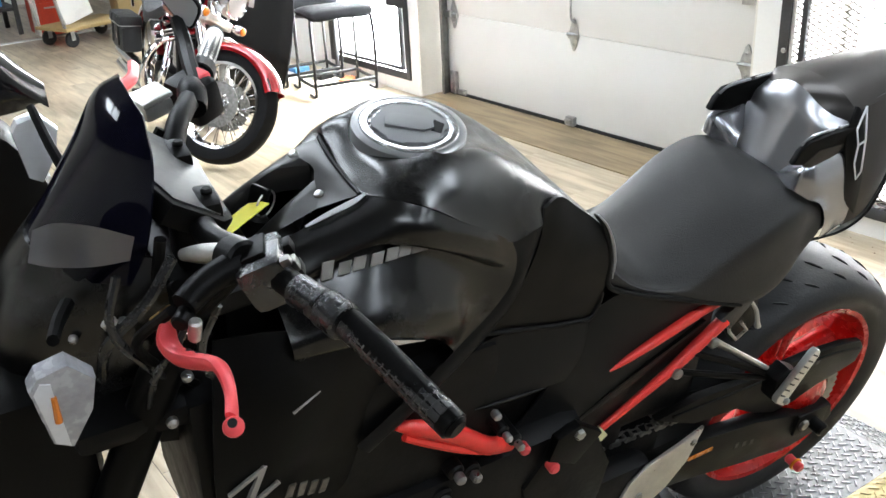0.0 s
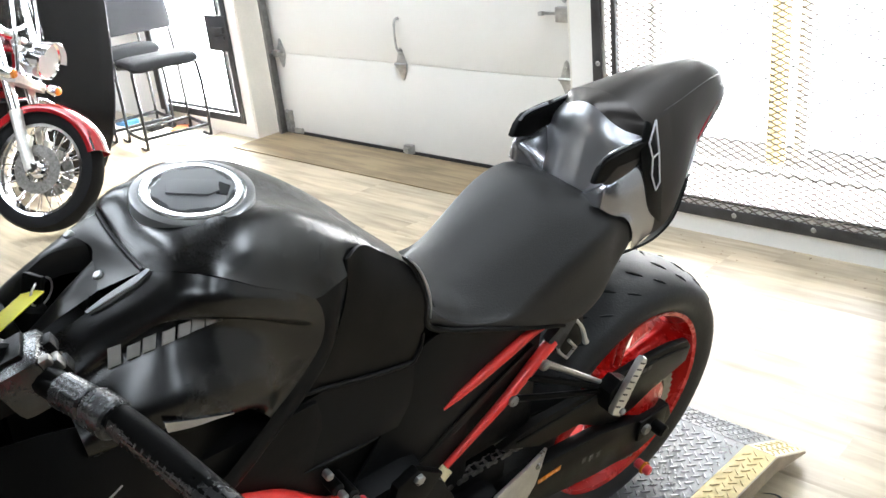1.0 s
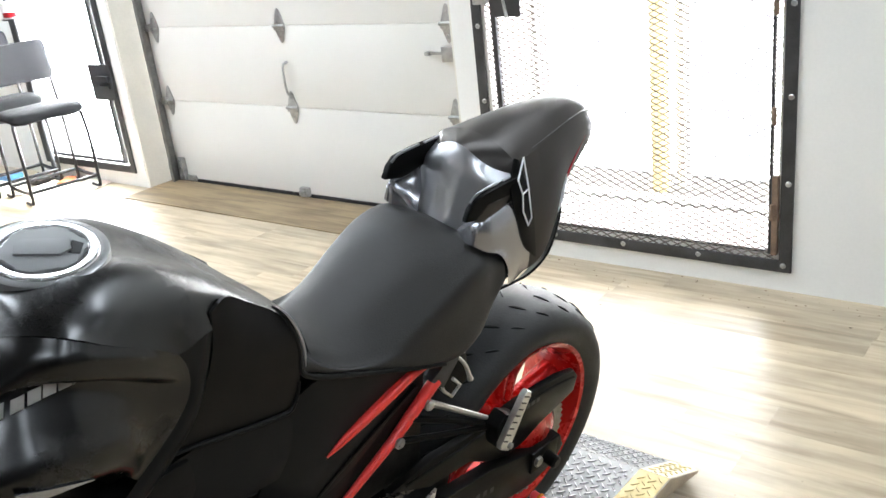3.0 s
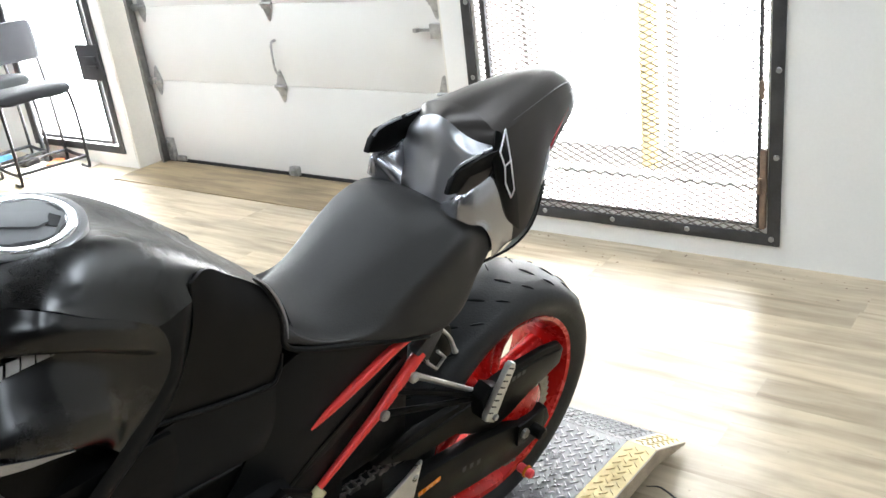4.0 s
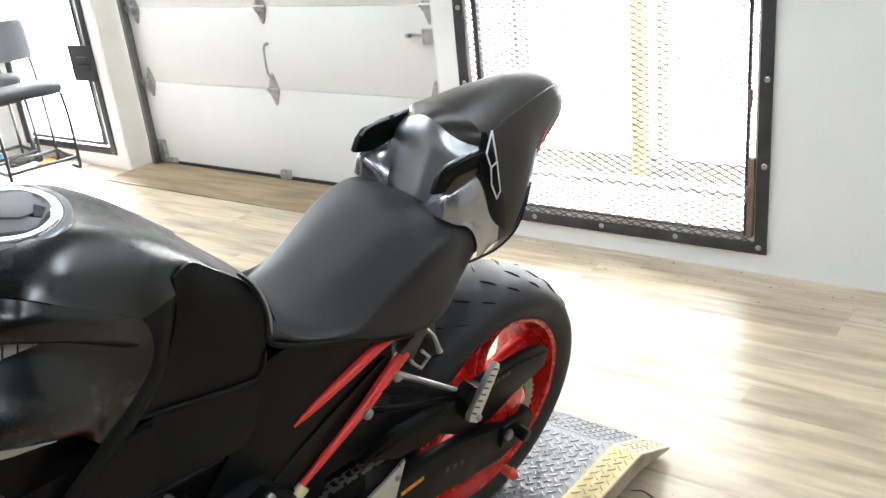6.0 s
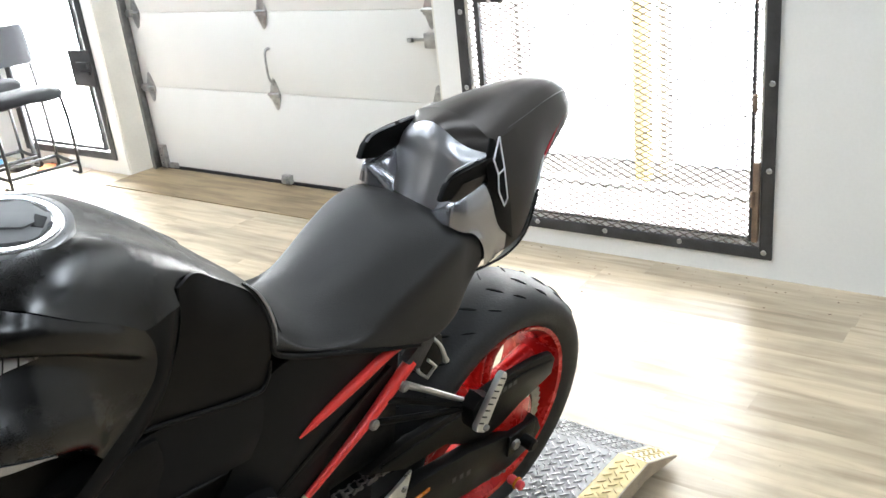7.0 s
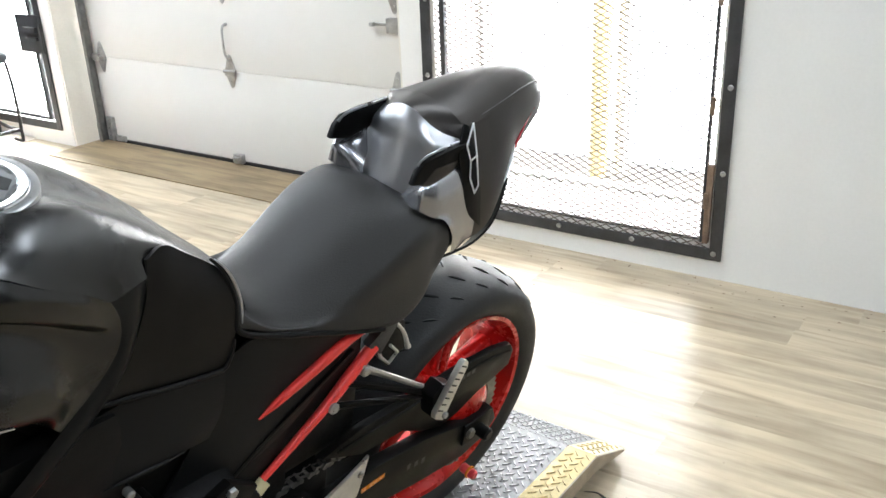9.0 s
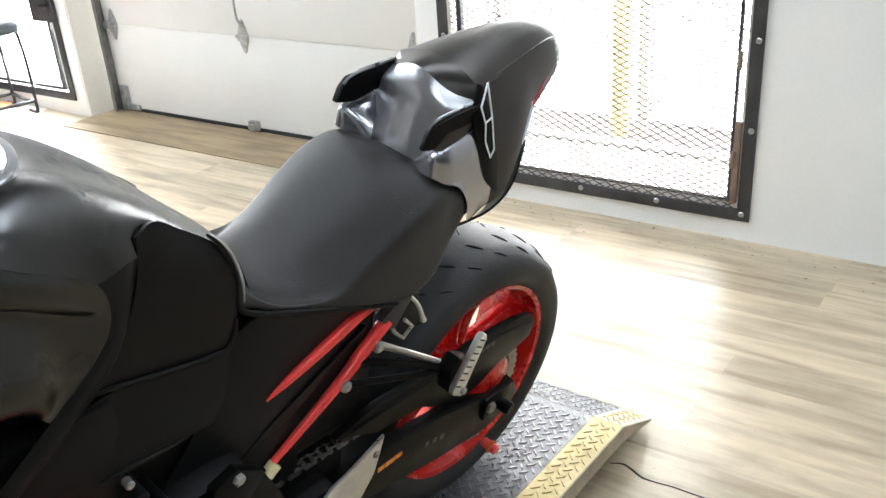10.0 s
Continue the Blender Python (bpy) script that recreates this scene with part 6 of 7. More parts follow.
# flyscreen, headlight cowl
VIS = [[(1.094, -0.046, 1.148), (1.097, -0.025, 1.154), (1.098, 0.0, 1.156), (1.097, 0.025, 1.154), (1.094, 0.046, 1.148)],
       [(1.098, -0.080, 1.125), (1.118, -0.045, 1.136), (1.122, 0.0, 1.139), (1.118, 0.045, 1.136), (1.098, 0.080, 1.125)],
       [(1.108, -0.095, 1.080), (1.140, -0.055, 1.094), (1.150, 0.0, 1.098), (1.140, 0.055, 1.094), (1.108, 0.095, 1.080)],
       [(1.120, -0.100, 1.040), (1.165, -0.060, 1.050), (1.182, 0.0, 1.054), (1.165, 0.060, 1.050), (1.120, 0.100, 1.040)],
       [(1.138, -0.098, 1.005), (1.192, -0.062, 1.008), (1.215, 0.0, 1.010), (1.192, 0.062, 1.008), (1.138, 0.098, 1.005)]]
part("flyscreen", thick(skin(VIS, 4, 4), 0.0035), "smoke", bike, "smoked black flyscreen")
COWL = [[(1.110, -0.102, 1.030), (1.165, -0.066, 1.035), (1.205, -0.03, 1.020), (1.212, 0, 1.018), (1.205, 0.03, 1.020), (1.165, 0.066, 1.035), (1.110, 0.102, 1.030)],
        [(1.108, -0.112, 0.985), (1.180, -0.085, 0.985), (1.235, -0.045, 0.975), (1.245, 0, 0.972), (1.235, 0.045, 0.975), (1.180, 0.085, 0.985), (1.108, 0.112, 0.985)],
        [(1.115, -0.112, 0.935), (1.190, -0.090, 0.925), (1.255, -0.050, 0.910), (1.270, 0, 0.905), (1.255, 0.050, 0.910), (1.190, 0.090, 0.925), (1.115, 0.112, 0.935)],
        [(1.135, -0.090, 0.880), (1.195, -0.075, 0.860), (1.245, -0.040, 0.845), (1.255, 0, 0.842), (1.245, 0.040, 0.845), (1.195, 0.075, 0.860), (1.135, 0.090, 0.880)]]
part("headlight_cowl", thick(skin(COWL, 4, 3), 0.004), "matt", bike, "matt black headlight cowl")
part("headlight", bx((1.195, -0.070, 0.862), (1.236, 0.060, 0.925), 0.018), "lens_clear", bike, "clear headlight lens")
part("cowl_panel", skin([[(1.128, 0.110, 1.066), (1.136, 0.113, 1.044)], [(1.160, 0.106, 1.084), (1.168, 0.111, 1.046)], [(1.188, 0.094, 1.088), (1.200, 0.102, 1.050)], [(1.206, 0.082, 1.078), (1.216, 0.088, 1.050)]], 4, 3), "graphite", bike, "grey cowl side panel")
for x, y, z in ((1.150, 0.1005, 0.972), (1.195, 0.086, 0.955), (1.118, 0.1135, 0.958)):
    part("cowl_bolt", cyl((x, y, z), (x + 0.002, y + 0.008, z), 0.0045, 12, 0.002), "bolt", bike)
part("headstock", bx((1.00, -0.05, 0.72), (1.14, 0.05, 0.96), 0.03), "engine", bike)
part("lower_cowl", bx((1.195, -0.10, 0.62), (1.34, 0.10, 0.90), 0.03), "plastic", bike)
part("lower_yoke", bx((1.10, -0.125, 0.83), (1.22, 0.125, 0.86), 0.012), "engine", bike)
for pts, r in ((((1.105, 0.10, 1.05), (1.12, 0.10, 0.96), (1.10, 0.08, 0.86), (1.06, 0.07, 0.80)), 0.006), (((1.125, 0.215, 1.06), (1.15, 0.17, 1.00), (1.13, 0.12, 0.92), (1.08, 0.09, 0.84)), 0.005), (((1.06, 0.19, 1.06), (1.09, 0.15, 0.99), (1.09, 0.10, 0.92)), 0.006), (((1.05, -0.10, 1.05), (1.10, -0.08, 0.98), (1.08, 0.02, 0.93), (1.07, 0.08, 0.90)), 0.007)):
    part("cable", tb(pts, r, 8, 5), "plastic", bike, "black control cable")
for pts, r in ((((1.150, 0.112, 1.030), (1.165, 0.125, 0.985), (1.140, 0.128, 0.930), (1.110, 0.110, 0.880)), 0.0045), (((1.100, 0.118, 1.040), (1.130, 0.128, 1.005), (1.170, 0.118, 0.960), (1.180, 0.100, 0.905)), 0.0055), (((1.085, 0.130, 1.020), (1.100, 0.135, 0.970), (1.135, 0.138, 0.925), (1.145, 0.120, 0.870)), 0.004), (((1.070, 0.140, 0.990), (1.090, 0.142, 0.950), (1.085, 0.135, 0.905), (1.060, 0.120, 0.870)), 0.005)):
    part("cable", tb(pts, r, 8, 5), "grip", bike, "glossy black control cable")
part("cable_tie", cyl((1.166, 0.119, 0.990), (1.163, 0.121, 0.984), 0.0075, 12, 0.001), "alu", bike)
part("hose_union", bx((-0.012, -0.006, -0.007), (0.012, 0.006, 0.007), 0.003, Matrix.Translation((1.118, 0.132, 0.985)) @ pose(0, 0, 0, 0, 20, 10)), "gold", bike, "brass cable union")
part("chrome_line", tb([(1.090, 0.118, 1.040), (1.080, 0.140, 1.053), (1.066, 0.166, 1.066)], [0.006, 0.009, 0.010], 10, 4), "alu", bike, "polished clutch cable fitting")
for x, y, z, r in ((1.120, 0.085, 0.935, 0.009), (1.085, 0.10, 0.935, 0.008), (1.140, 0.09, 0.915, 0.008), (1.128, 0.13, 0.855, 0.006), (1.105, 0.12, 0.90, 0.006)):
    part("hose_bolt", cyl((x, y, z), (x, y + 0.012, z), r, 10, 0.003), "bolt", bike)
# front indicators
for sgn in (1, -1):
    stalk = part("indicator_stalk", tb([(1.185, 0.090 * sgn, 1.010), (1.198, 0.150 * sgn, 1.040), (1.206, 0.205 * sgn, 1.068)], [0.007, 0.006, 0.005], 8, 3), "plastic", bike)
    y0, y1 = (0.204, 0.224) if sgn > 0 else (-0.224, -0.204)
    solid = slab([(1.201, 1.056), (1.225, 1.050), (1.233, 1.038), (1.226, 0.977), (1.211, 0.967), (1.190, 1.002), (1.183, 1.033)], y0, y1, "y", 0.004)
    ind = part("indicator", solid, "indicator_grey" if sgn > 0 else "lens_clear", bike, "smoky grey front indicator with a clear lens")
    f0, f1 = (0.2242, 0.2262) if sgn > 0 else (-0.2262, -0.2242)
    part("lens", slab([(1.224, 1.046), (1.230, 1.037), (1.224, 0.980), (1.213, 0.972), (1.216, 1.043)], f0, f1, "y", 0.0008), "lens_clear", ind, "clear lens")
    bulb = part("bulb", tb([(1.2165, 0.2268 * sgn, 1.030), (1.2175, 0.2272 * sgn, 1.004)], [0.0022, 0.0032], 8), "amber", ind, "amber bulb")
    # the bars are turned, so the right-hand lamp sits further back
    for ob in (stalk, ind, *ind.children):
        ob.data.transform(Matrix.Translation((0.009, 0.0, -0.013) if sgn > 0 else (-0.040, -0.022, -0.028)))
# front wheel
FAX = pose(1.455, 0, 0.355, 90, 0, 0)
fw = part("front_wheel", spin([(0.198, -0.048), (0.226, -0.050), (0.226, -0.044), (0.205, -0.036), (0.192, 0.0), (0.205, 0.036), (0.226, 0.044), (0.226, 0.050), (0.198, 0.048), (0.184, 0.0)], FAX, 56), "redwheel", bike, "glossy red cast wheel")
part("tyre", spin([(0.222, -0.049), (0.25, -0.060), (0.280, -0.050), (0.296, -0.022), (0.300, 0), (0.296, 0.022), (0.280, 0.050), (0.25, 0.060), (0.222, 0.049), (0.205, 0.036), (0.205, -0.036)], FAX, 64), "rubber", fw)
for k in range(5):
    a = 72 * k
    p0, p1 = ((FAX @ Vector((r * math.cos(radians(a)), r * math.sin(radians(a)), 0))) for r in (0.03, 0.195))
    part("spoke", tb([p0, p1], [0.018, 0.014], 8), "redwheel", fw)
part("front_mudguard", spin([(0.312, -0.065), (0.322, 0), (0.312, 0.065), (0.307, 0.065), (0.317, 0), (0.307, -0.065)], FAX, 20, start=20, sweep=-150), "matt", bike, "matt black front mudguard")
part("exhaust_header", tb([(1.00, 0.05, 0.62), (1.06, 0.06, 0.48), (1.02, 0.06, 0.30), (0.85, 0.03, 0.22)], 0.022, 10, 4), "chain", bike)
part("side_stand", tb([(0.62, 0.14, 0.34), (0.60, 0.20, 0.22), (0.585, 0.265, 0.102)], [0.014, 0.012, 0.012], 10, 2), "plastic", bike, "black side stand")
part("stand_foot", bx((0.555, 0.235, 0.0975), (0.615, 0.290, 0.1045), 0.002), "plastic", bike)
# ---- red cruiser behind ----
cr = thing("motorcycle", "red and chrome cruiser motorcycle with windscreen and black saddlebags", "motorcycle", pose(2.432, 5.863, 0.0, -7, 0, -99) @ Matrix.Scale(0.9, 4))


def cpart(name, bm, mt, label="", parent=None, smooth=True):
    return part(name, bm, mt, parent or cr, label, smooth)


def spoked(ax, r, w, parent_label, m=None):
    hubm = ax
    rim = spin([(r * 0.70, -w * 0.42), (r * 0.745, -w * 0.45), (r * 0.745, -w * 0.38), (r * 0.69, -w * 0.2), (r * 0.68, 0), (r * 0.69, w * 0.2), (r * 0.745, w * 0.38), (r * 0.745, w * 0.45), (r * 0.70, w * 0.42), (r * 0.655, 0)], hubm, 56)
    wh = cpart("wheel", rim, "chrome", parent_label)
    cpart("tyre", spin([(r * 0.735, -w * 0.44), (r * 0.82, -w * 0.52), (r * 0.93, -w * 0.47), (r * 0.985, -w * 0.25), (r, 0), (r * 0.985, w * 0.25), (r * 0.93, w * 0.47), (r * 0.82, w * 0.52), (r * 0.735, w * 0.44), (r * 0.69, 0)], hubm, 64), "tyredark", "black tyre", wh)
    cpart("hub", spin([(0.020, -0.075), (0.045, -0.060), (0.035, 0.0), (0.045, 0.060), (0.020, 0.075)], hubm, 24, closed=False), "chrome", "", wh)
    for k in range(20):
        for sgn in (1, -1):
            a = 2 * math.pi * (k + (0.5 if sgn > 0 else 0)) / 20
            b = a + sgn * 0.55 * (1 if k % 2 else -1)
            p = hubm @ Vector((0.042 * math.cos(b), 0.042 * math.sin(b), 0.045 * sgn))
            q = hubm @ Vector((r * 0.68 * math.cos(a), r * 0.68 * math.sin(a), 0.010 * sgn))
            cpart("spoke", tb([p, q], 0.0028, 5), "chrome", "", wh)
    return wh


spoked(pose(0, 0, 0.325, 90, 0, 0), 0.325, 0.15, "chrome spoked wheel")
# steering turned to the left about its raked axis
SA, SD = Vector((1.245, 0, 0.93)), Vector((-math.sin(radians(30)), 0, math.cos(radians(30))))
TURNED = Matrix.Translation(SA) @ Matrix.Rotation(radians(47), 4, SD) @ Matrix.Translation(-SA)


def fpart(name, bm, mt, label="", parent=None, smooth=True):
    bmesh.ops.transform(bm, matrix=TURNED, verts=bm.verts)
    return cpart(name, bm, mt, label, parent, smooth)


spoked(TURNED @ pose(1.60, 0, 0.325, 90, 0, 0), 0.325, 0.125, "chrome spoked wheel")
FA = pose(1.60, 0, 0.325, 90, 0, 0)
for sgn in (1, -1):
    fpart("brake_disc", spin([(0.070, -0.002), (0.128, -0.002), (0.128, 0.002), (0.070, 0.002)], FA @ Matrix.Translation((0, 0, 0.066 * sgn)), 40), "chain", "drilled brake disc")
    fpart("axle_cap", cyl((1.60, -0.075 * sgn, 0.325), (1.60, -0.118 * sgn, 0.325), 0.030, 20, 0.006), "chrome")
    fpart("fork_slider", tb([(1.585, -0.095 * sgn, 0.315), (1.50, -0.098 * sgn, 0.47), (1.432, -0.098 * sgn, 0.60)], [0.030, 0.030, 0.033], 14, 2), "alu", "polished fork slider")
    fpart("fork_tube", cyl((1.435, -0.098 * sgn, 0.595), (1.20, -0.098 * sgn, 1.00), 0.027, 16, 0.003), "chrome", "chrome fork tube")
    fpart("brake_caliper", bx((1.48, -0.085 * sgn - 0.02, 0.40), (1.55, -0.085 * sgn + 0.02, 0.49), 0.012), "alu")
    fpart("indicator", spin([(0.0001, 0.035), (0.026, 0.030), (0.032, 0.010), (0.030, -0.02), (0.012, -0.05), (0.0001, -0.052)], Matrix.Translation((1.42, -0.20 * sgn, 0.775)) @ pose(0, 0, 0, 0, 90, 0), 22, closed=False), "chrome", "chrome front indicator")
    fpart("indicator_lens", spin([(0.0001, 0.046), (0.018, 0.042), (0.025, 0.033), (0.0001, 0.030)], Matrix.Translation((1.42, -0.20 * sgn, 0.775)) @ pose(0, 0, 0, 0, 90, 0), 20, closed=False), "amber", "amber lens")
    fpart("indicator_arm", tb([(1.36, -0.09 * sgn, 0.765), (1.40, -0.15 * sgn, 0.77), (1.41, -0.185 * sgn, 0.775)], 0.010, 8), "chrome")
    fpart("passing_lamp_bracket", bx((1.30, -0.12 * sgn - 0.012, 0.74), (1.42, -0.12 * sgn + 0.012, 0.79), 0.006), "alu")
fpart("lower_yoke", bx((1.29, -0.13, 0.745), (1.42, 0.13, 0.795), 0.015), "alu", "polished yoke")
fpart("top_yoke", bx((1.14, -0.13, 0.985), (1.26, 0.13, 1.015), 0.012), "chrome")
fend = []
for a in range(27, 153, 15):
    c, s = math.cos(radians(a)), math.sin(radians(a))
    fend.append([(1.60 + rr * c, y, 0.325 + rr * s) for y, rr in ((-0.082, 0.300), (-0.080, 0.336), (-0.050, 0.352), (0, 0.358), (0.050, 0.352), (0.080, 0.336), (0.082, 0.300))])
fpart("front_fender", thick(skin(fend, 3, 3), 0.004), "cruiser_red", "glossy red deep front fender")
fpart("fender_trim", tb([(1.60 + 0.338 * math.cos(radians(a)), -0.0835, 0.325 + 0.332 * math.sin(radians(a))) for a in range(28, 43, 3)], 0.004, 6), "chrome")
HL = Matrix.Translation((1.47, 0, 0.90)) @ pose(0, 0, 0, 0, 90, 0)
fpart("headlight", spin([(0.0001, -0.14), (0.05, -0.13), (0.085, -0.08), (0.098, -0.02), (0.100, 0.02), (0.094, 0.028), (0.088, 0.02)], HL, 36, closed=False), "chrome", "chrome headlight with visor")
fpart("headlight_lens", spin([(0.0001, 0.034), (0.05, 0.030), (0.088, 0.020), (0.088, 0.012), (0.0001, 0.012)], HL, 32, closed=False), "lens_clear", "clear headlight lens")
fpart("headlight_visor", spin([(0.099, 0.015), (0.104, 0.06), (0.101, 0.062), (0.096, 0.015)], HL, 18, start=95, sweep=170), "chrome")
fpart("bar", tb([(1.02, -0.44, 1.06), (1.10, -0.34, 1.10), (1.19, -0.18, 1.10), (1.20, -0.06, 1.03), (1.20, 0.06, 1.03), (1.19, 0.18, 1.10), (1.10, 0.34, 1.10), (1.02, 0.44, 1.06)], 0.013, 10, 4), "chrome", "chrome handlebar")
ws = [[(1.40 - 0.30 * f - 0.02 * (y / 0.2) ** 2 * 2, y * (1 - 0.15 * f), 0.92 + 0.62 * f) for y in (-0.24, -0.12, 0, 0.12, 0.24)] for f in (0, 0.35, 0.7, 1.0)]
fpart("windscreen", thick(skin(ws, 3, 4), 0.004), "glass", "clear touring windscreen")
for sgn in (1, -1):
    fpart("screen_brace", tb([(1.40, 0.10 * sgn, 0.80), (1.345, 0.11 * sgn, 1.0), (1.25, 0.11 * sgn, 1.25)], 0.010, 8, 2), "chrome", "chrome screen brace")
# body
TK = []
for x, w, zt, zb in ((0.62, 0.05, 0.80, 0.72), (0.70, 0.11, 0.86, 0.68), (0.85, 0.150, 0.915, 0.66), (1.00, 0.155, 0.94, 0.67), (1.12, 0.135, 0.93, 0.70), (1.19, 0.08, 0.90, 0.76)):
    TK.append([(x, w * math.sin(radians(a)), 0.5 * (zt + zb) + 0.5 * (zt - zb) * math.cos(radians(a))) for a in range(0, 361, 30)])
cpart("tank", skin(TK, 4, 3, caps=True), "cruiser_red", "glossy red teardrop tank with pale stripes")
for sgn in (1, -1):
    cpart("tank_stripe", tb([(0.70, 0.093 * sgn, 0.832), (0.85, 0.130 * sgn, 0.862), (1.00, 0.136 * sgn, 0.878), (1.12, 0.118 * sgn, 0.874)], 0.0035, 6, 3), "alu")
cpart("dash_console", tb([(0.80, 0, 0.905), (0.95, 0, 0.942), (1.08, 0, 0.942)], [0.03, 0.045, 0.03], 10, 3, squash=0.4), "chrome")
SEATC = [[(x, -w, z - 0.07), (x, -w * 0.95, z), (x, 0, z + 0.02), (x, w * 0.95, z), (x, w, z - 0.07)] for x, w, z in ((-0.18, 0.10, 0.84), (0.02, 0.13, 0.83), (0.20, 0.14, 0.79), (0.38, 0.17, 0.70), (0.52, 0.15, 0.71), (0.64, 0.09, 0.77))]
cpart("seat", skin(SEATC, 3, 3, caps=True), "leather", "black leather two-up seat")
cpart("back_pad", bx((-0.26, -0.13, 0.98), (-0.20, 0.13, 1.13), 0.025), "leather", "black sissy bar pad")
cpart("sissy_bar", tb([(-0.15, -0.14, 0.66), (-0.21, -0.14, 0.95), (-0.24, -0.12, 1.10), (-0.25, 0, 1.16), (-0.24, 0.12, 1.10), (-0.21, 0.14, 0.95), (-0.15, 0.14, 0.66)], 0.010, 8, 3), "chrome", "chrome sissy bar")
rf = []
for a in range(20, 171, 25):
    c, s = math.cos(radians(a)), math.sin(radians(a))
    rf.append([(rr * c, y, 0.325 + rr * s) for y, rr in ((-0.095, 0.33), (-0.085, 0.375), (0, 0.395), (0.085, 0.375), (0.095, 0.33))])
cpart("rear_fender", thick(skin(rf, 3, 3), 0.004), "cruiser_red", "glossy red rear fender")
for sgn in (1, -1):
    bag = cpart("saddlebag", bx((-0.32, min(0.13 * sgn, 0.27 * sgn), 0.38), (0.10, max(0.13 * sgn, 0.27 * sgn), 0.61), 0.035), "leather", "black leather saddlebag")
    cpart("bag_lid", bx((-0.325, min(0.125 * sgn, 0.277 * sgn), 0.54), (0.105, max(0.125 * sgn, 0.277 * sgn), 0.625), 0.025), "leather", "", bag)
    cpart("piping", tb([(0.107, 0.14 * sgn, 0.560), (0.107, 0.265 * sgn, 0.560), (0.080, 0.279 * sgn, 0.560), (-0.30, 0.279 * sgn, 0.560)], 0.003, 6), "alu", "", bag)
    for x in (-0.20, 0.0):
        cpart("bag_strap", bx((x - 0.018, min(0.27 * sgn, 0.281 * sgn), 0.42), (x + 0.018, max(0.27 * sgn, 0.281 * sgn), 0.61), 0.003), "leather", "", bag)
        cpart("buckle", bx((x - 0.015, min(0.28 * sgn, 0.287 * sgn), 0.47), (x + 0.015, max(0.28 * sgn, 0.287 * sgn), 0.505), 0.003), "chrome", "", bag)
for a, x in ((24, 0.74), (-24, 0.60)):
    m = Matrix.Translation((x + 0.02, 0, 0.36)) @ pose(0, 0, 0, 0, a, 0)
    cpart("cylinder", spin([(0.062, 0.0), (0.062, 0.26), (0.05, 0.30), (0.0001, 0.31)], m, 24, closed=False), "engine", "black engine cylinder")
    for k in range(8):
        cpart("cooling_fin", spin([(0.05, 0.07 + 0.024 * k), (0.088, 0.07 + 0.024 * k), (0.088, 0.076 + 0.024 * k), (0.05, 0.076 + 0.024 * k)], m, 20), "alu")
    cpart("rocker_cover", bx((-0.08, -0.085, 0.27), (0.08, 0.085, 0.33), 0.02, m), "chrome", "chrome rocker cover")
cpart("crankcase", bx((0.44, -0.14, 0.16), (0.94, 0.14, 0.40), 0.05), "engine")
for sgn in (1, -1):
    cpart("engine_cover", spin([(0.0001, -0.17 * sgn), (0.09, -0.165 * sgn), (0.11, -0.14 * sgn)], pose(0.78, 0, 0.29, 90, 0, 0), 28, closed=False), "chrome", "chrome engine cover")
cpart("air_cleaner", cyl((0.69, -0.13, 0.60), (0.69, -0.20, 0.60), 0.085, 28, 0.015), "chrome", "round chrome air cleaner")
cpart("exhaust", tb([(0.80, -0.10, 0.55), (0.92, -0.17, 0.40), (0.80, -0.19, 0.24), (0.30, -0.20, 0.22), (-0.35, -0.20, 0.24)], [0.022, 0.024, 0.028, 0.042, 0.046], 14, 4), "chrome", "chrome exhaust pipe")
cpart("exhaust", tb([(0.55, -0.10, 0.55), (0.50, -0.18, 0.42), (0.42, -0.19, 0.34), (0.10, -0.20, 0.33), (-0.35, -0.20, 0.34)], [0.022, 0.024, 0.026, 0.040, 0.046], 14, 4), "chrome", "chrome exhaust pipe")
for sgn in (1, -1):
    cpart("engine_guard", tb([(1.02, 0.03 * sgn, 0.62), (1.04, 0.20 * sgn, 0.60), (1.06, 0.31 * sgn, 0.48), (1.04, 0.31 * sgn, 0.32), (1.00, 0.18 * sgn, 0.20), (0.96, 0.03 * sgn, 0.18)], 0.015, 10, 3), "chrome", "chrome engine guard bar")
    cpart("footboard", bx((0.72, min(0.20 * sgn, 0.33 * sgn), 0.245), (1.02, max(0.20 * sgn, 0.33 * sgn), 0.27), 0.01), "plastic")
cpart("frame", tb([(1.20, 0, 0.90), (1.12, 0, 0.62), (1.02, 0, 0.30), (0.95, 0, 0.16), (0.40, 0, 0.15), (0.30, 0, 0.40), (0.50, 0, 0.68), (1.20, 0, 0.85)], 0.022, 10, 3), "engine")
cpart("side_cover", bx((0.28, -0.13, 0.42), (0.50, 0.13, 0.64), 0.04), "cruiser_red", "red side cover")
cpart("radiator", bx((1.02, -0.12, 0.28), (1.08, 0.12, 0.62), 0.015), "engine")
cpart("kick_stand", tb([(0.75, 0.12, 0.20), (0.76, 0.22, 0.09), (0.765, 0.29, 0.045)], 0.013, 8), "plastic")
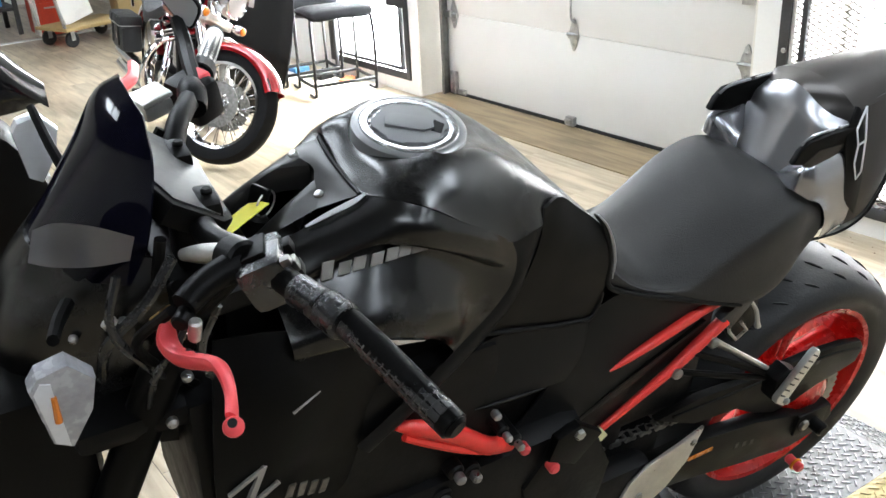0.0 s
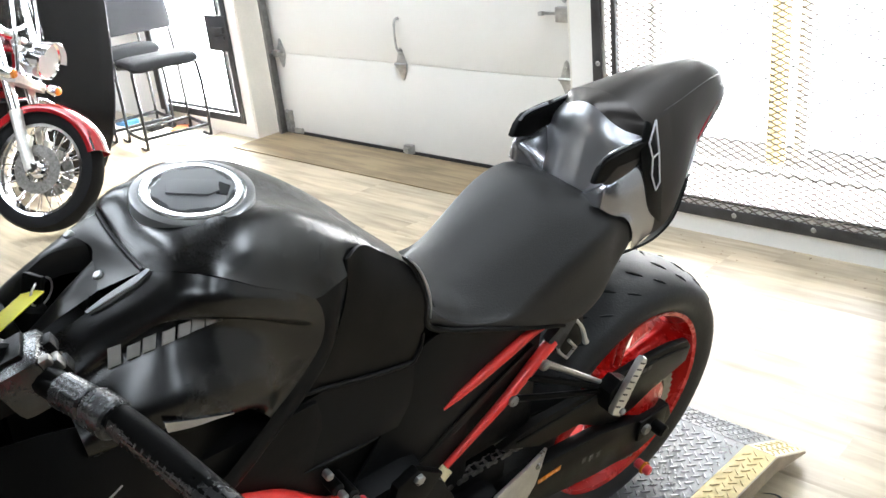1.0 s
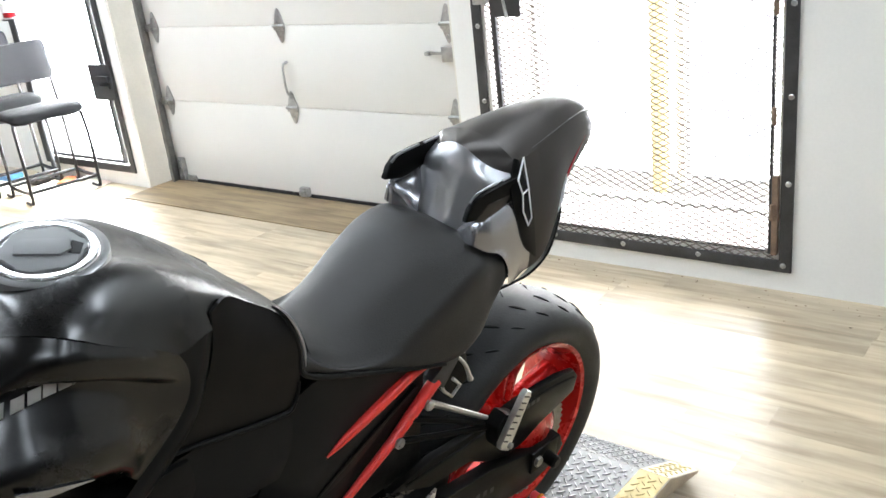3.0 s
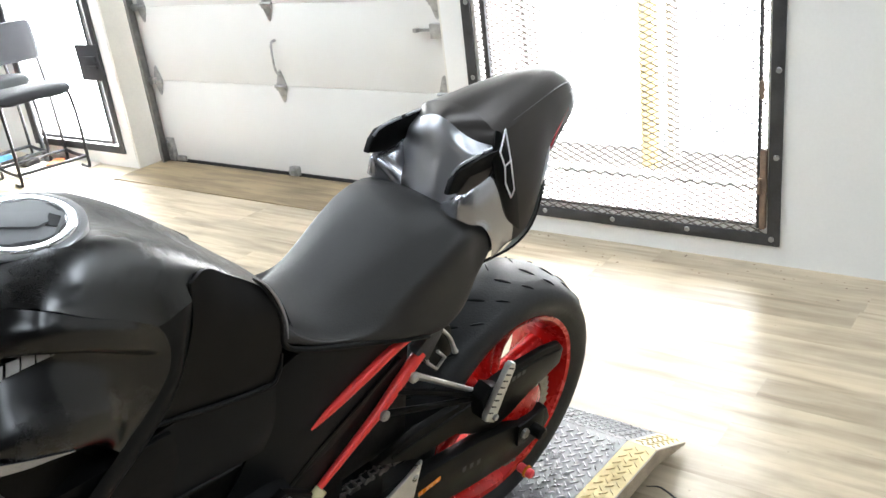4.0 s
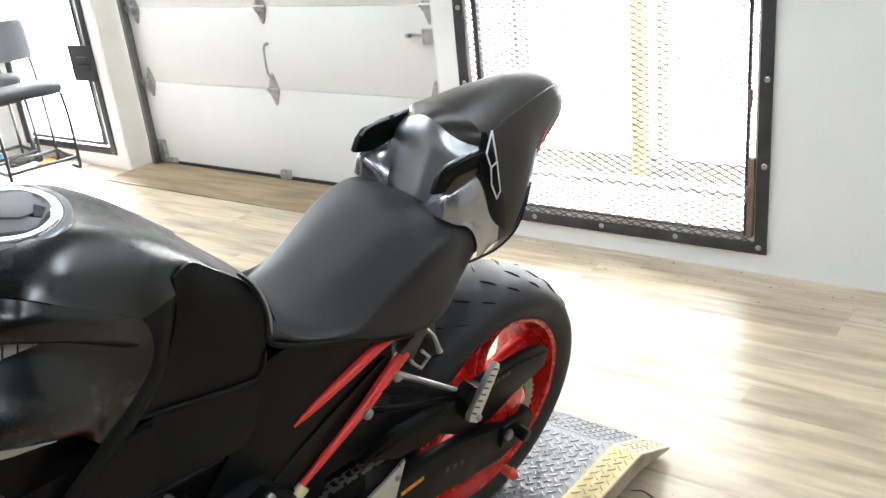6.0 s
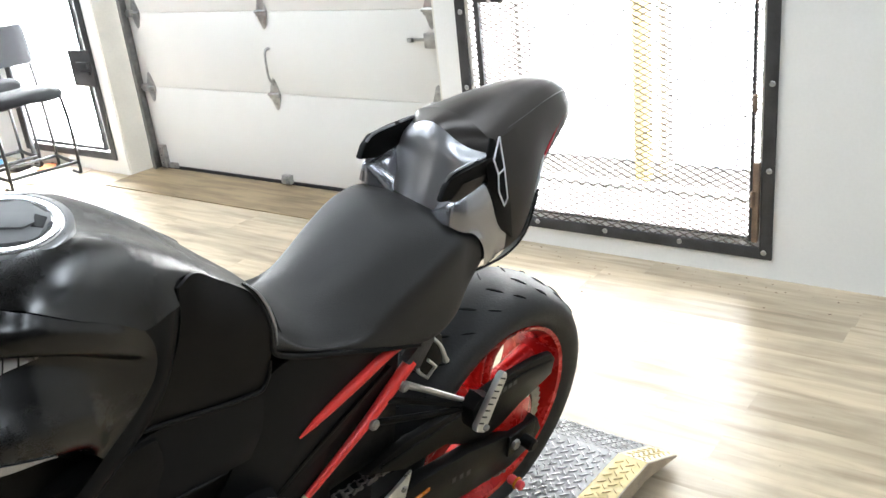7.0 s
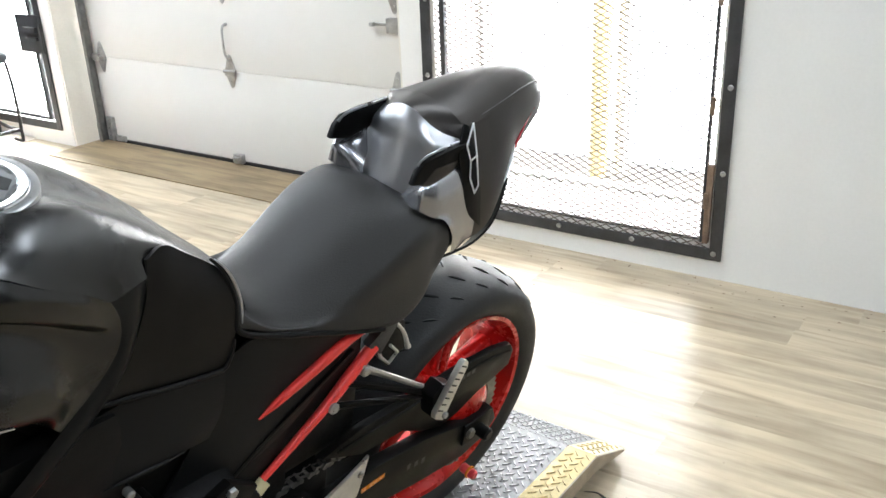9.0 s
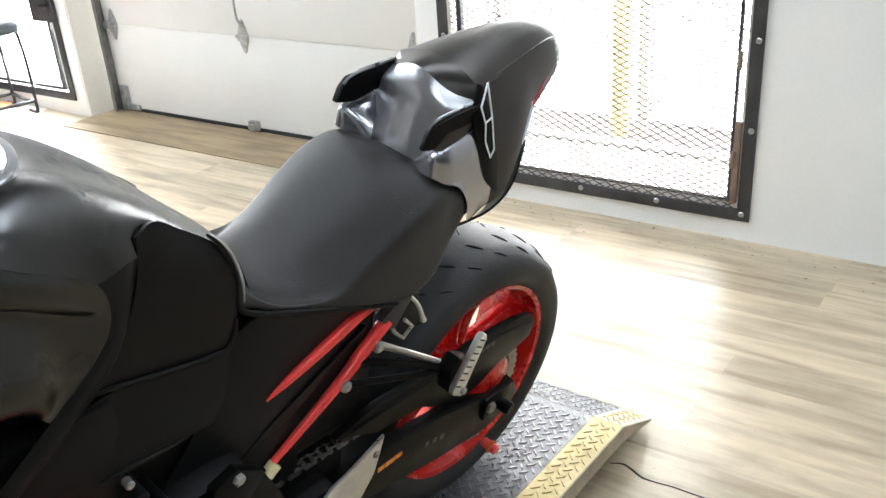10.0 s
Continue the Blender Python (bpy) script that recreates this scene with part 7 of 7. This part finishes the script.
# ---- chairs by the window ----
def chair(m):
    """Faces -y: sled legs of bent tube, padded seat and back."""
    c = thing("chair", "black padded stacking chair with a black tube frame", "chair", m, "chairs by the window")
    for sx in (-0.215, 0.215):
        part("side_frame", tb([(sx * 0.93, 0.235, 0.83), (sx * 0.97, 0.205, 0.60), (sx * 0.98, 0.185, 0.47), (sx, 0.190, 0.10), (sx, 0.195, 0.085), (sx, 0.165, 0.075), (sx, -0.150, 0.075), (sx, -0.180, 0.085), (sx * 0.98, -0.175, 0.44), (sx * 0.93, -0.155, 0.468), (sx * 0.93, 0.150, 0.455)], 0.0105, 8, 3), "tubeblack", c)
        for y in (-0.178, 0.19):
            part("foot", tb([(sx, y, 0.085), (sx, y + 0.004, 0.018), (sx, y + 0.13, 0.0095)], [0.010, 0.010, 0.009], 8, 2), "tubeblack", c)
    part("cross_bar", tb([(-0.20, -0.150, 0.462), (0.20, -0.150, 0.462)], 0.0095, 8), "tubeblack", c)
    part("cross_bar", tb([(-0.20, 0.150, 0.450), (0.20, 0.150, 0.450)], 0.0095, 8), "tubeblack", c)
    for y in (-0.170, 0.182):
        part("floor_bar", tb([(-0.212, y, 0.078), (0.212, y, 0.078)], 0.0095, 8), "tubeblack", c)
    S_ = []
    for y, hw, zt, zb in ((-0.225, 0.19, 0.478, 0.465), (-0.20, 0.222, 0.512, 0.458), (-0.05, 0.226, 0.520, 0.468), (0.10, 0.222, 0.512, 0.462), (0.185, 0.20, 0.50, 0.460), (0.205, 0.17, 0.485, 0.468)):
        S_.append([(-hw, y, 0.5 * (zt + zb)), (-hw * 0.9, y, zt - 0.006), (0, y, zt), (hw * 0.9, y, zt - 0.006), (hw, y, 0.5 * (zt + zb)), (hw * 0.9, y, zb), (0, y, zb), (-hw * 0.9, y, zb), (-hw, y, 0.5 * (zt + zb))])
    part("seat", skin(S_, 4, 3, caps=True), "fabric", c, "black upholstered seat")
    B_ = []
    for z, hw, yo in ((0.630, 0.205, 0.205), (0.640, 0.225, 0.208), (0.735, 0.228, 0.222), (0.835, 0.222, 0.236), (0.848, 0.205, 0.238)):
        B_.append([(-hw, yo - 0.005, z), (-hw * 0.9, yo - 0.022, z), (0, yo - 0.012, z), (hw * 0.9, yo - 0.022, z), (hw, yo - 0.005, z), (hw * 0.9, yo + 0.018, z), (0, yo + 0.026, z), (-hw * 0.9, yo + 0.018, z), (-hw, yo - 0.005, z)])
    part("backrest", skin(B_, 4, 3, caps=True), "fabric", c, "black upholstered backrest")
    return c


CH = Matrix.Diagonal((0.96, 0.87, 1.06, 1))
ch = chair(pose(3.414, 5.315, 0, 0, 0, -9.7) @ CH)
copy_thing(ch, pose(3.404, 5.695, 0, 0, 0, -8) @ CH)
# clutter under the chairs
single("cardboard_sheet", bx((-0.17, -0.24, 0.0), (0.17, 0.26, 0.006), 0.001, pose(3.50, 5.36, 0.001, 0, 0, 12)), "paper", "pale cardboard sheet lying on the floor", "cardboard", smooth=False)
single("cardboard_sheet", bx((-0.15, -0.2, 0.0), (0.15, 0.2, 0.006), 0.001, pose(3.40, 5.92, 0.001, 0, 0, 12)), "paper", "pale cardboard sheet lying on the floor", "cardboard", smooth=False)
single("orange_mat", bx((-0.07, -0.045, 0.0), (0.07, 0.045, 0.010), 0.004, pose(3.60, 5.50, 0.0075, 0, 0, 30)), "orangecloth", "crumpled orange mat on the floor", "mat")
single("rubber_pad", bx((3.46, 5.62, 0.001), (3.56, 5.74, 0.045), 0.018), "tubeblack", "small black rubber pad on the floor", "pad")
single("blue_cloth", bx((3.44, 5.95, 0.001), (3.56, 6.08, 0.04), 0.016), "blue", "small blue plastic bag on the floor", "bag")
# post with a tin can beside the window
pst = thing("post", "slim black post with a flat foot beside the window", "post", pose(3.62, 5.66, 0.0))
part("shaft", cyl((0, 0, 0.01), (0, 0, 1.02), 0.014, 12, 0.002), "iron", pst)
part("base", cyl((0, 0, 0.0), (0, 0, 0.012), 0.04, 20, 0.003), "iron", pst)
part("tray", cyl((0, 0, 1.02), (0, 0, 1.028), 0.065, 24, 0.002), "iron", pst)
can = thing("tin_can", "red and white tin can on the post", "tin can", pose(3.62, 5.66, 1.028))
part("body", cyl((0, 0, 0.0), (0, 0, 0.10), 0.055, 24, 0.004), "white", can)
part("band", cyl((0, 0, 0.008), (0, 0, 0.040), 0.0556, 24, 0.001), "cruiser_red", can, "red printed band")

# tall black panel behind the cruiser
out = [(2.35, 0.0), (2.84, 0.0), (2.93, 0.15), (3.01, 0.38), (3.055, 0.60), (3.085, 0.85), (3.10, 1.02), (3.085, 1.05), (2.35, 1.08)]
pn = skin([[(x, 5.25 - 0.05 * math.sin(math.pi * (x - 2.3) / 0.85) + d, z) for x, z in out + [out[0]]] for d in (0.0, 0.012, 0.03)], 2, 1, caps=True)
pnl = thing("panel", "tall glossy black panel with a curved edge standing upright", "panel", pose(0.055, 0, 0))
part("sheet", pn, "glossblack", pnl, smooth=False)
part("edge_trim", tb([(x + 0.004, 5.265 - 0.05 * math.sin(math.pi * (x - 2.3) / 0.85), max(z, 0.012)) for x, z in out[1:8]], 0.011, 8, 4), "tubeblack", pnl, "black rubber edge trim")
part("foot", bx((2.42, 5.13, 0.0), (2.48, 5.37, 0.02), 0.005), "tubeblack", pnl)
part("foot", bx((2.72, 5.13, 0.0), (2.78, 5.37, 0.02), 0.005), "tubeblack", pnl)
# far end of the workshop
tc = thing("tool_chest", "red metal tool chest with two drawers", "tool chest", pose(2.69, 9.24, 0))
part("body", bx((-0.16, -0.20, 0.02), (0.16, 0.20, 0.95), 0.012), "red_tool", tc)
for z in (0.06, 0.33, 0.60):
    part("drawer", bx((-0.145, -0.212, z), (0.145, -0.200, z + 0.25), 0.005), "red_tool", tc)
    part("pull", bx((-0.10, -0.224, z + 0.20), (0.10, -0.212, z + 0.215), 0.003), "galv", tc)
part("side_strip", bx((-0.172, -0.21, 0.02), (-0.161, 0.0, 0.95), 0.003), "white", tc)
for x in (-0.1, 0.1):
    part("caster", cyl((x - 0.01, 0, 0.021), (x + 0.01, 0, 0.021), 0.021, 14, 0.003), "rubber", tc)
ct = thing("hand_cart", "grey hand cart with a white board on rubber casters", "cart", pose(2.76, 8.60, 0, 0, 0, 20))
part("deck", bx((-0.30, -0.22, 0.14), (0.38, 0.22, 0.17), 0.006), "beige", ct)
part("upright_board", bx((-0.05, -0.02, 0.0), (0.25, 0.02, 0.95), 0.006, pose(-0.10, 0, 0.17, 0, -14, 0)), "white", ct, "leaning white board")
part("rail", tb([(-0.28, -0.18, 0.16), (-0.40, -0.18, 0.85), (-0.40, 0.18, 0.85), (-0.28, 0.18, 0.16)], 0.014, 8), "galv", ct)
for x in (-0.22, 0.32):
    for y in (-0.16, 0.16):
        part("caster", cyl((x, y - 0.016, 0.065), (x, y + 0.016, 0.065), 0.065, 22, 0.006), "rubber", ct)
        part("caster_fork", bx((x - 0.02, y - 0.026, 0.06), (x + 0.02, y - 0.020, 0.139), 0.002), "galv", ct)
bn = thing("workbench", "dark steel workbench with shelves of parts", "workbench", pose(2.05, 9.75, 0))
part("top", bx((-0.75, -0.30, 0.80), (0.45, 0.30, 0.85), 0.008), "bench", bn)
part("shelf", bx((-0.72, -0.27, 0.22), (0.42, 0.27, 0.25), 0.004), "bench", bn)
for x in (-0.70, 0.40):
    for y in (-0.26, 0.26):
        part("leg", bx((x - 0.02, y - 0.02, 0.0), (x + 0.02, y + 0.02, 0.80), 0.003), "bench", bn)
for i, (x, w, h, mt) in enumerate(((-0.5, 0.2, 0.16, "beige"), (-0.15, 0.18, 0.12, "white"), (0.2, 0.24, 0.2, "blue"))):
    single("storage_box", bx((2.05 + x - w / 2, 9.62, 0.251), (2.05 + x + w / 2, 9.88, 0.251 + h), 0.008), mt, "small storage box on the bench shelf", "box", "boxes on the shelf")
cbx = thing("cardboard_box", "large tan cardboard box standing on the floor", "box", pose(3.42, 9.00, 0, 0, 0, -6))
part("carton", bx((-0.21, -0.18, 0.0), (0.21, 0.18, 0.74), 0.006), "beige", cbx)
part("tape", bx((-0.025, -0.183, 0.40), (0.025, 0.183, 0.7425), 0.001), "cream", cbx, "pale packing tape")
single("floor_strip", bx((1.9, 9.02, 0.0005), (3.4, 9.10, 0.006), 0.002), "white", "white strip taped across the floor", "floor strip", smooth=False)

# black motorcycle parked beyond
nb = thing("motorcycle", "black sport motorcycle parked alongside, seen at its tail", "motorcycle", pose(0.62, 2.62, 0, -6, 0, 168))
TL = []
for x, w, zt, zb in ((0.30, 0.12, 1.20, 0.90), (0.05, 0.12, 1.20, 0.92), (-0.15, 0.10, 1.18, 0.93), (-0.28, 0.075, 1.13, 0.93), (-0.36, 0.055, 1.03, 0.935), (-0.41, 0.03, 0.975, 0.945)):
    TL.append([(x, 0, zt), (x, w * 0.6, zt - 0.01), (x, w, zt - 0.05), (x, w * 0.8, zb), (x, 0, zb - 0.01), (x, -w * 0.8, zb), (x, -w, zt - 0.05), (x, -w * 0.6, zt - 0.01), (x, 0, zt)])
part("tail", skin(TL, 3, 2, caps=True), "glossblack", nb, "gloss black tail unit")
part("body", bx((0.25, -0.14, 0.55), (1.15, 0.14, 0.98), 0.06), "plastic", nb)
UT = []
for x, w, zt, zb in ((0.34, 0.10, 0.94, 0.62), (0.10, 0.10, 0.94, 0.66), (-0.12, 0.085, 0.935, 0.64), (-0.27, 0.070, 0.925, 0.52), (-0.36, 0.060, 0.80, 0.42), (-0.40, 0.055, 0.62, 0.38)):
    UT.append([(x, 0, zt), (x, w, zt - 0.02), (x, w, zb + 0.02), (x, 0, zb), (x, -w, zb + 0.02), (x, -w, zt - 0.02), (x, 0, zt)])
part("undertail", skin(UT, 3, 2, caps=True), "plastic", nb, "black plastic undertail and mudguard")
part("engine", bx((0.45, -0.18, 0.22), (1.05, 0.18, 0.60), 0.05), "engine", nb)
for x in (0.0, 1.42):
    ax = pose(x, 0, 0.312, 90, 0, 0)
    part("wheel", spin([(0.19, -0.05), (0.225, -0.06), (0.225, -0.05), (0.19, 0.0), (0.225, 0.05), (0.225, 0.06), (0.19, 0.05), (0.17, 0.0)], ax, 40), "plastic", nb)
    part("tyre", spin([(0.222, -0.06), (0.26, -0.085), (0.30, -0.06), (0.312, 0), (0.30, 0.06), (0.26, 0.085), (0.222, 0.06), (0.20, 0)], ax, 48), "rubber", nb)
part("swingarm", bx((-0.05, -0.13, 0.28), (0.55, 0.13, 0.36), 0.02), "engine", nb)
part("fork", tb([(1.42, 0, 0.31), (1.15, 0, 0.95)], 0.06, 10), "engine", nb)
part("prop_stand", tb([(0.60, 0.15, 0.28), (0.60, 0.30, 0.045)], 0.012, 8), "plastic", nb)
# ---- floor planks, last ----
PW, PL = 0.125, 0.92
floor_ob = bpy.data.objects["floor"]
pb = bx((0.0001, 0.0001, -0.004), (PW - 0.0001, PL - 0.0001, 0.0), 0.00012)
plank_me = bpy.data.meshes.new("plank")
bmesh.ops.recalc_face_normals(pb, faces=pb.faces)
pb.to_mesh(plank_me)
pb.free()
plank_me.materials.append(M["plank"])
rest = bmesh.new()
rng = random.Random(5)
for i in range(-50, 34):
    x = 0.012 + i * PW
    if x + PW > OUT - 0.02 or x < X0:
        continue
    y = Y0 + rng.random() * -PL
    while y < Y1:
        near = 1.6 < x < 3.9 and -0.6 < y < 7.2
        if near:
            ob = new("plank", plank_me)
            ob.location = (x, y, 0)
            ob.parent = floor_ob
        else:
            vs = [rest.verts.new((x + a, y + b, -0.0002)) for a, b in ((0.0008, 0.0006), (PW - 0.0008, 0.0006), (PW - 0.0008, PL - 0.0006), (0.0008, PL - 0.0006))]
            rest.faces.new(vs)
        y += PL
tagged(part("planks", rest, "plank", floor_ob, smooth=False), kind="stuff")
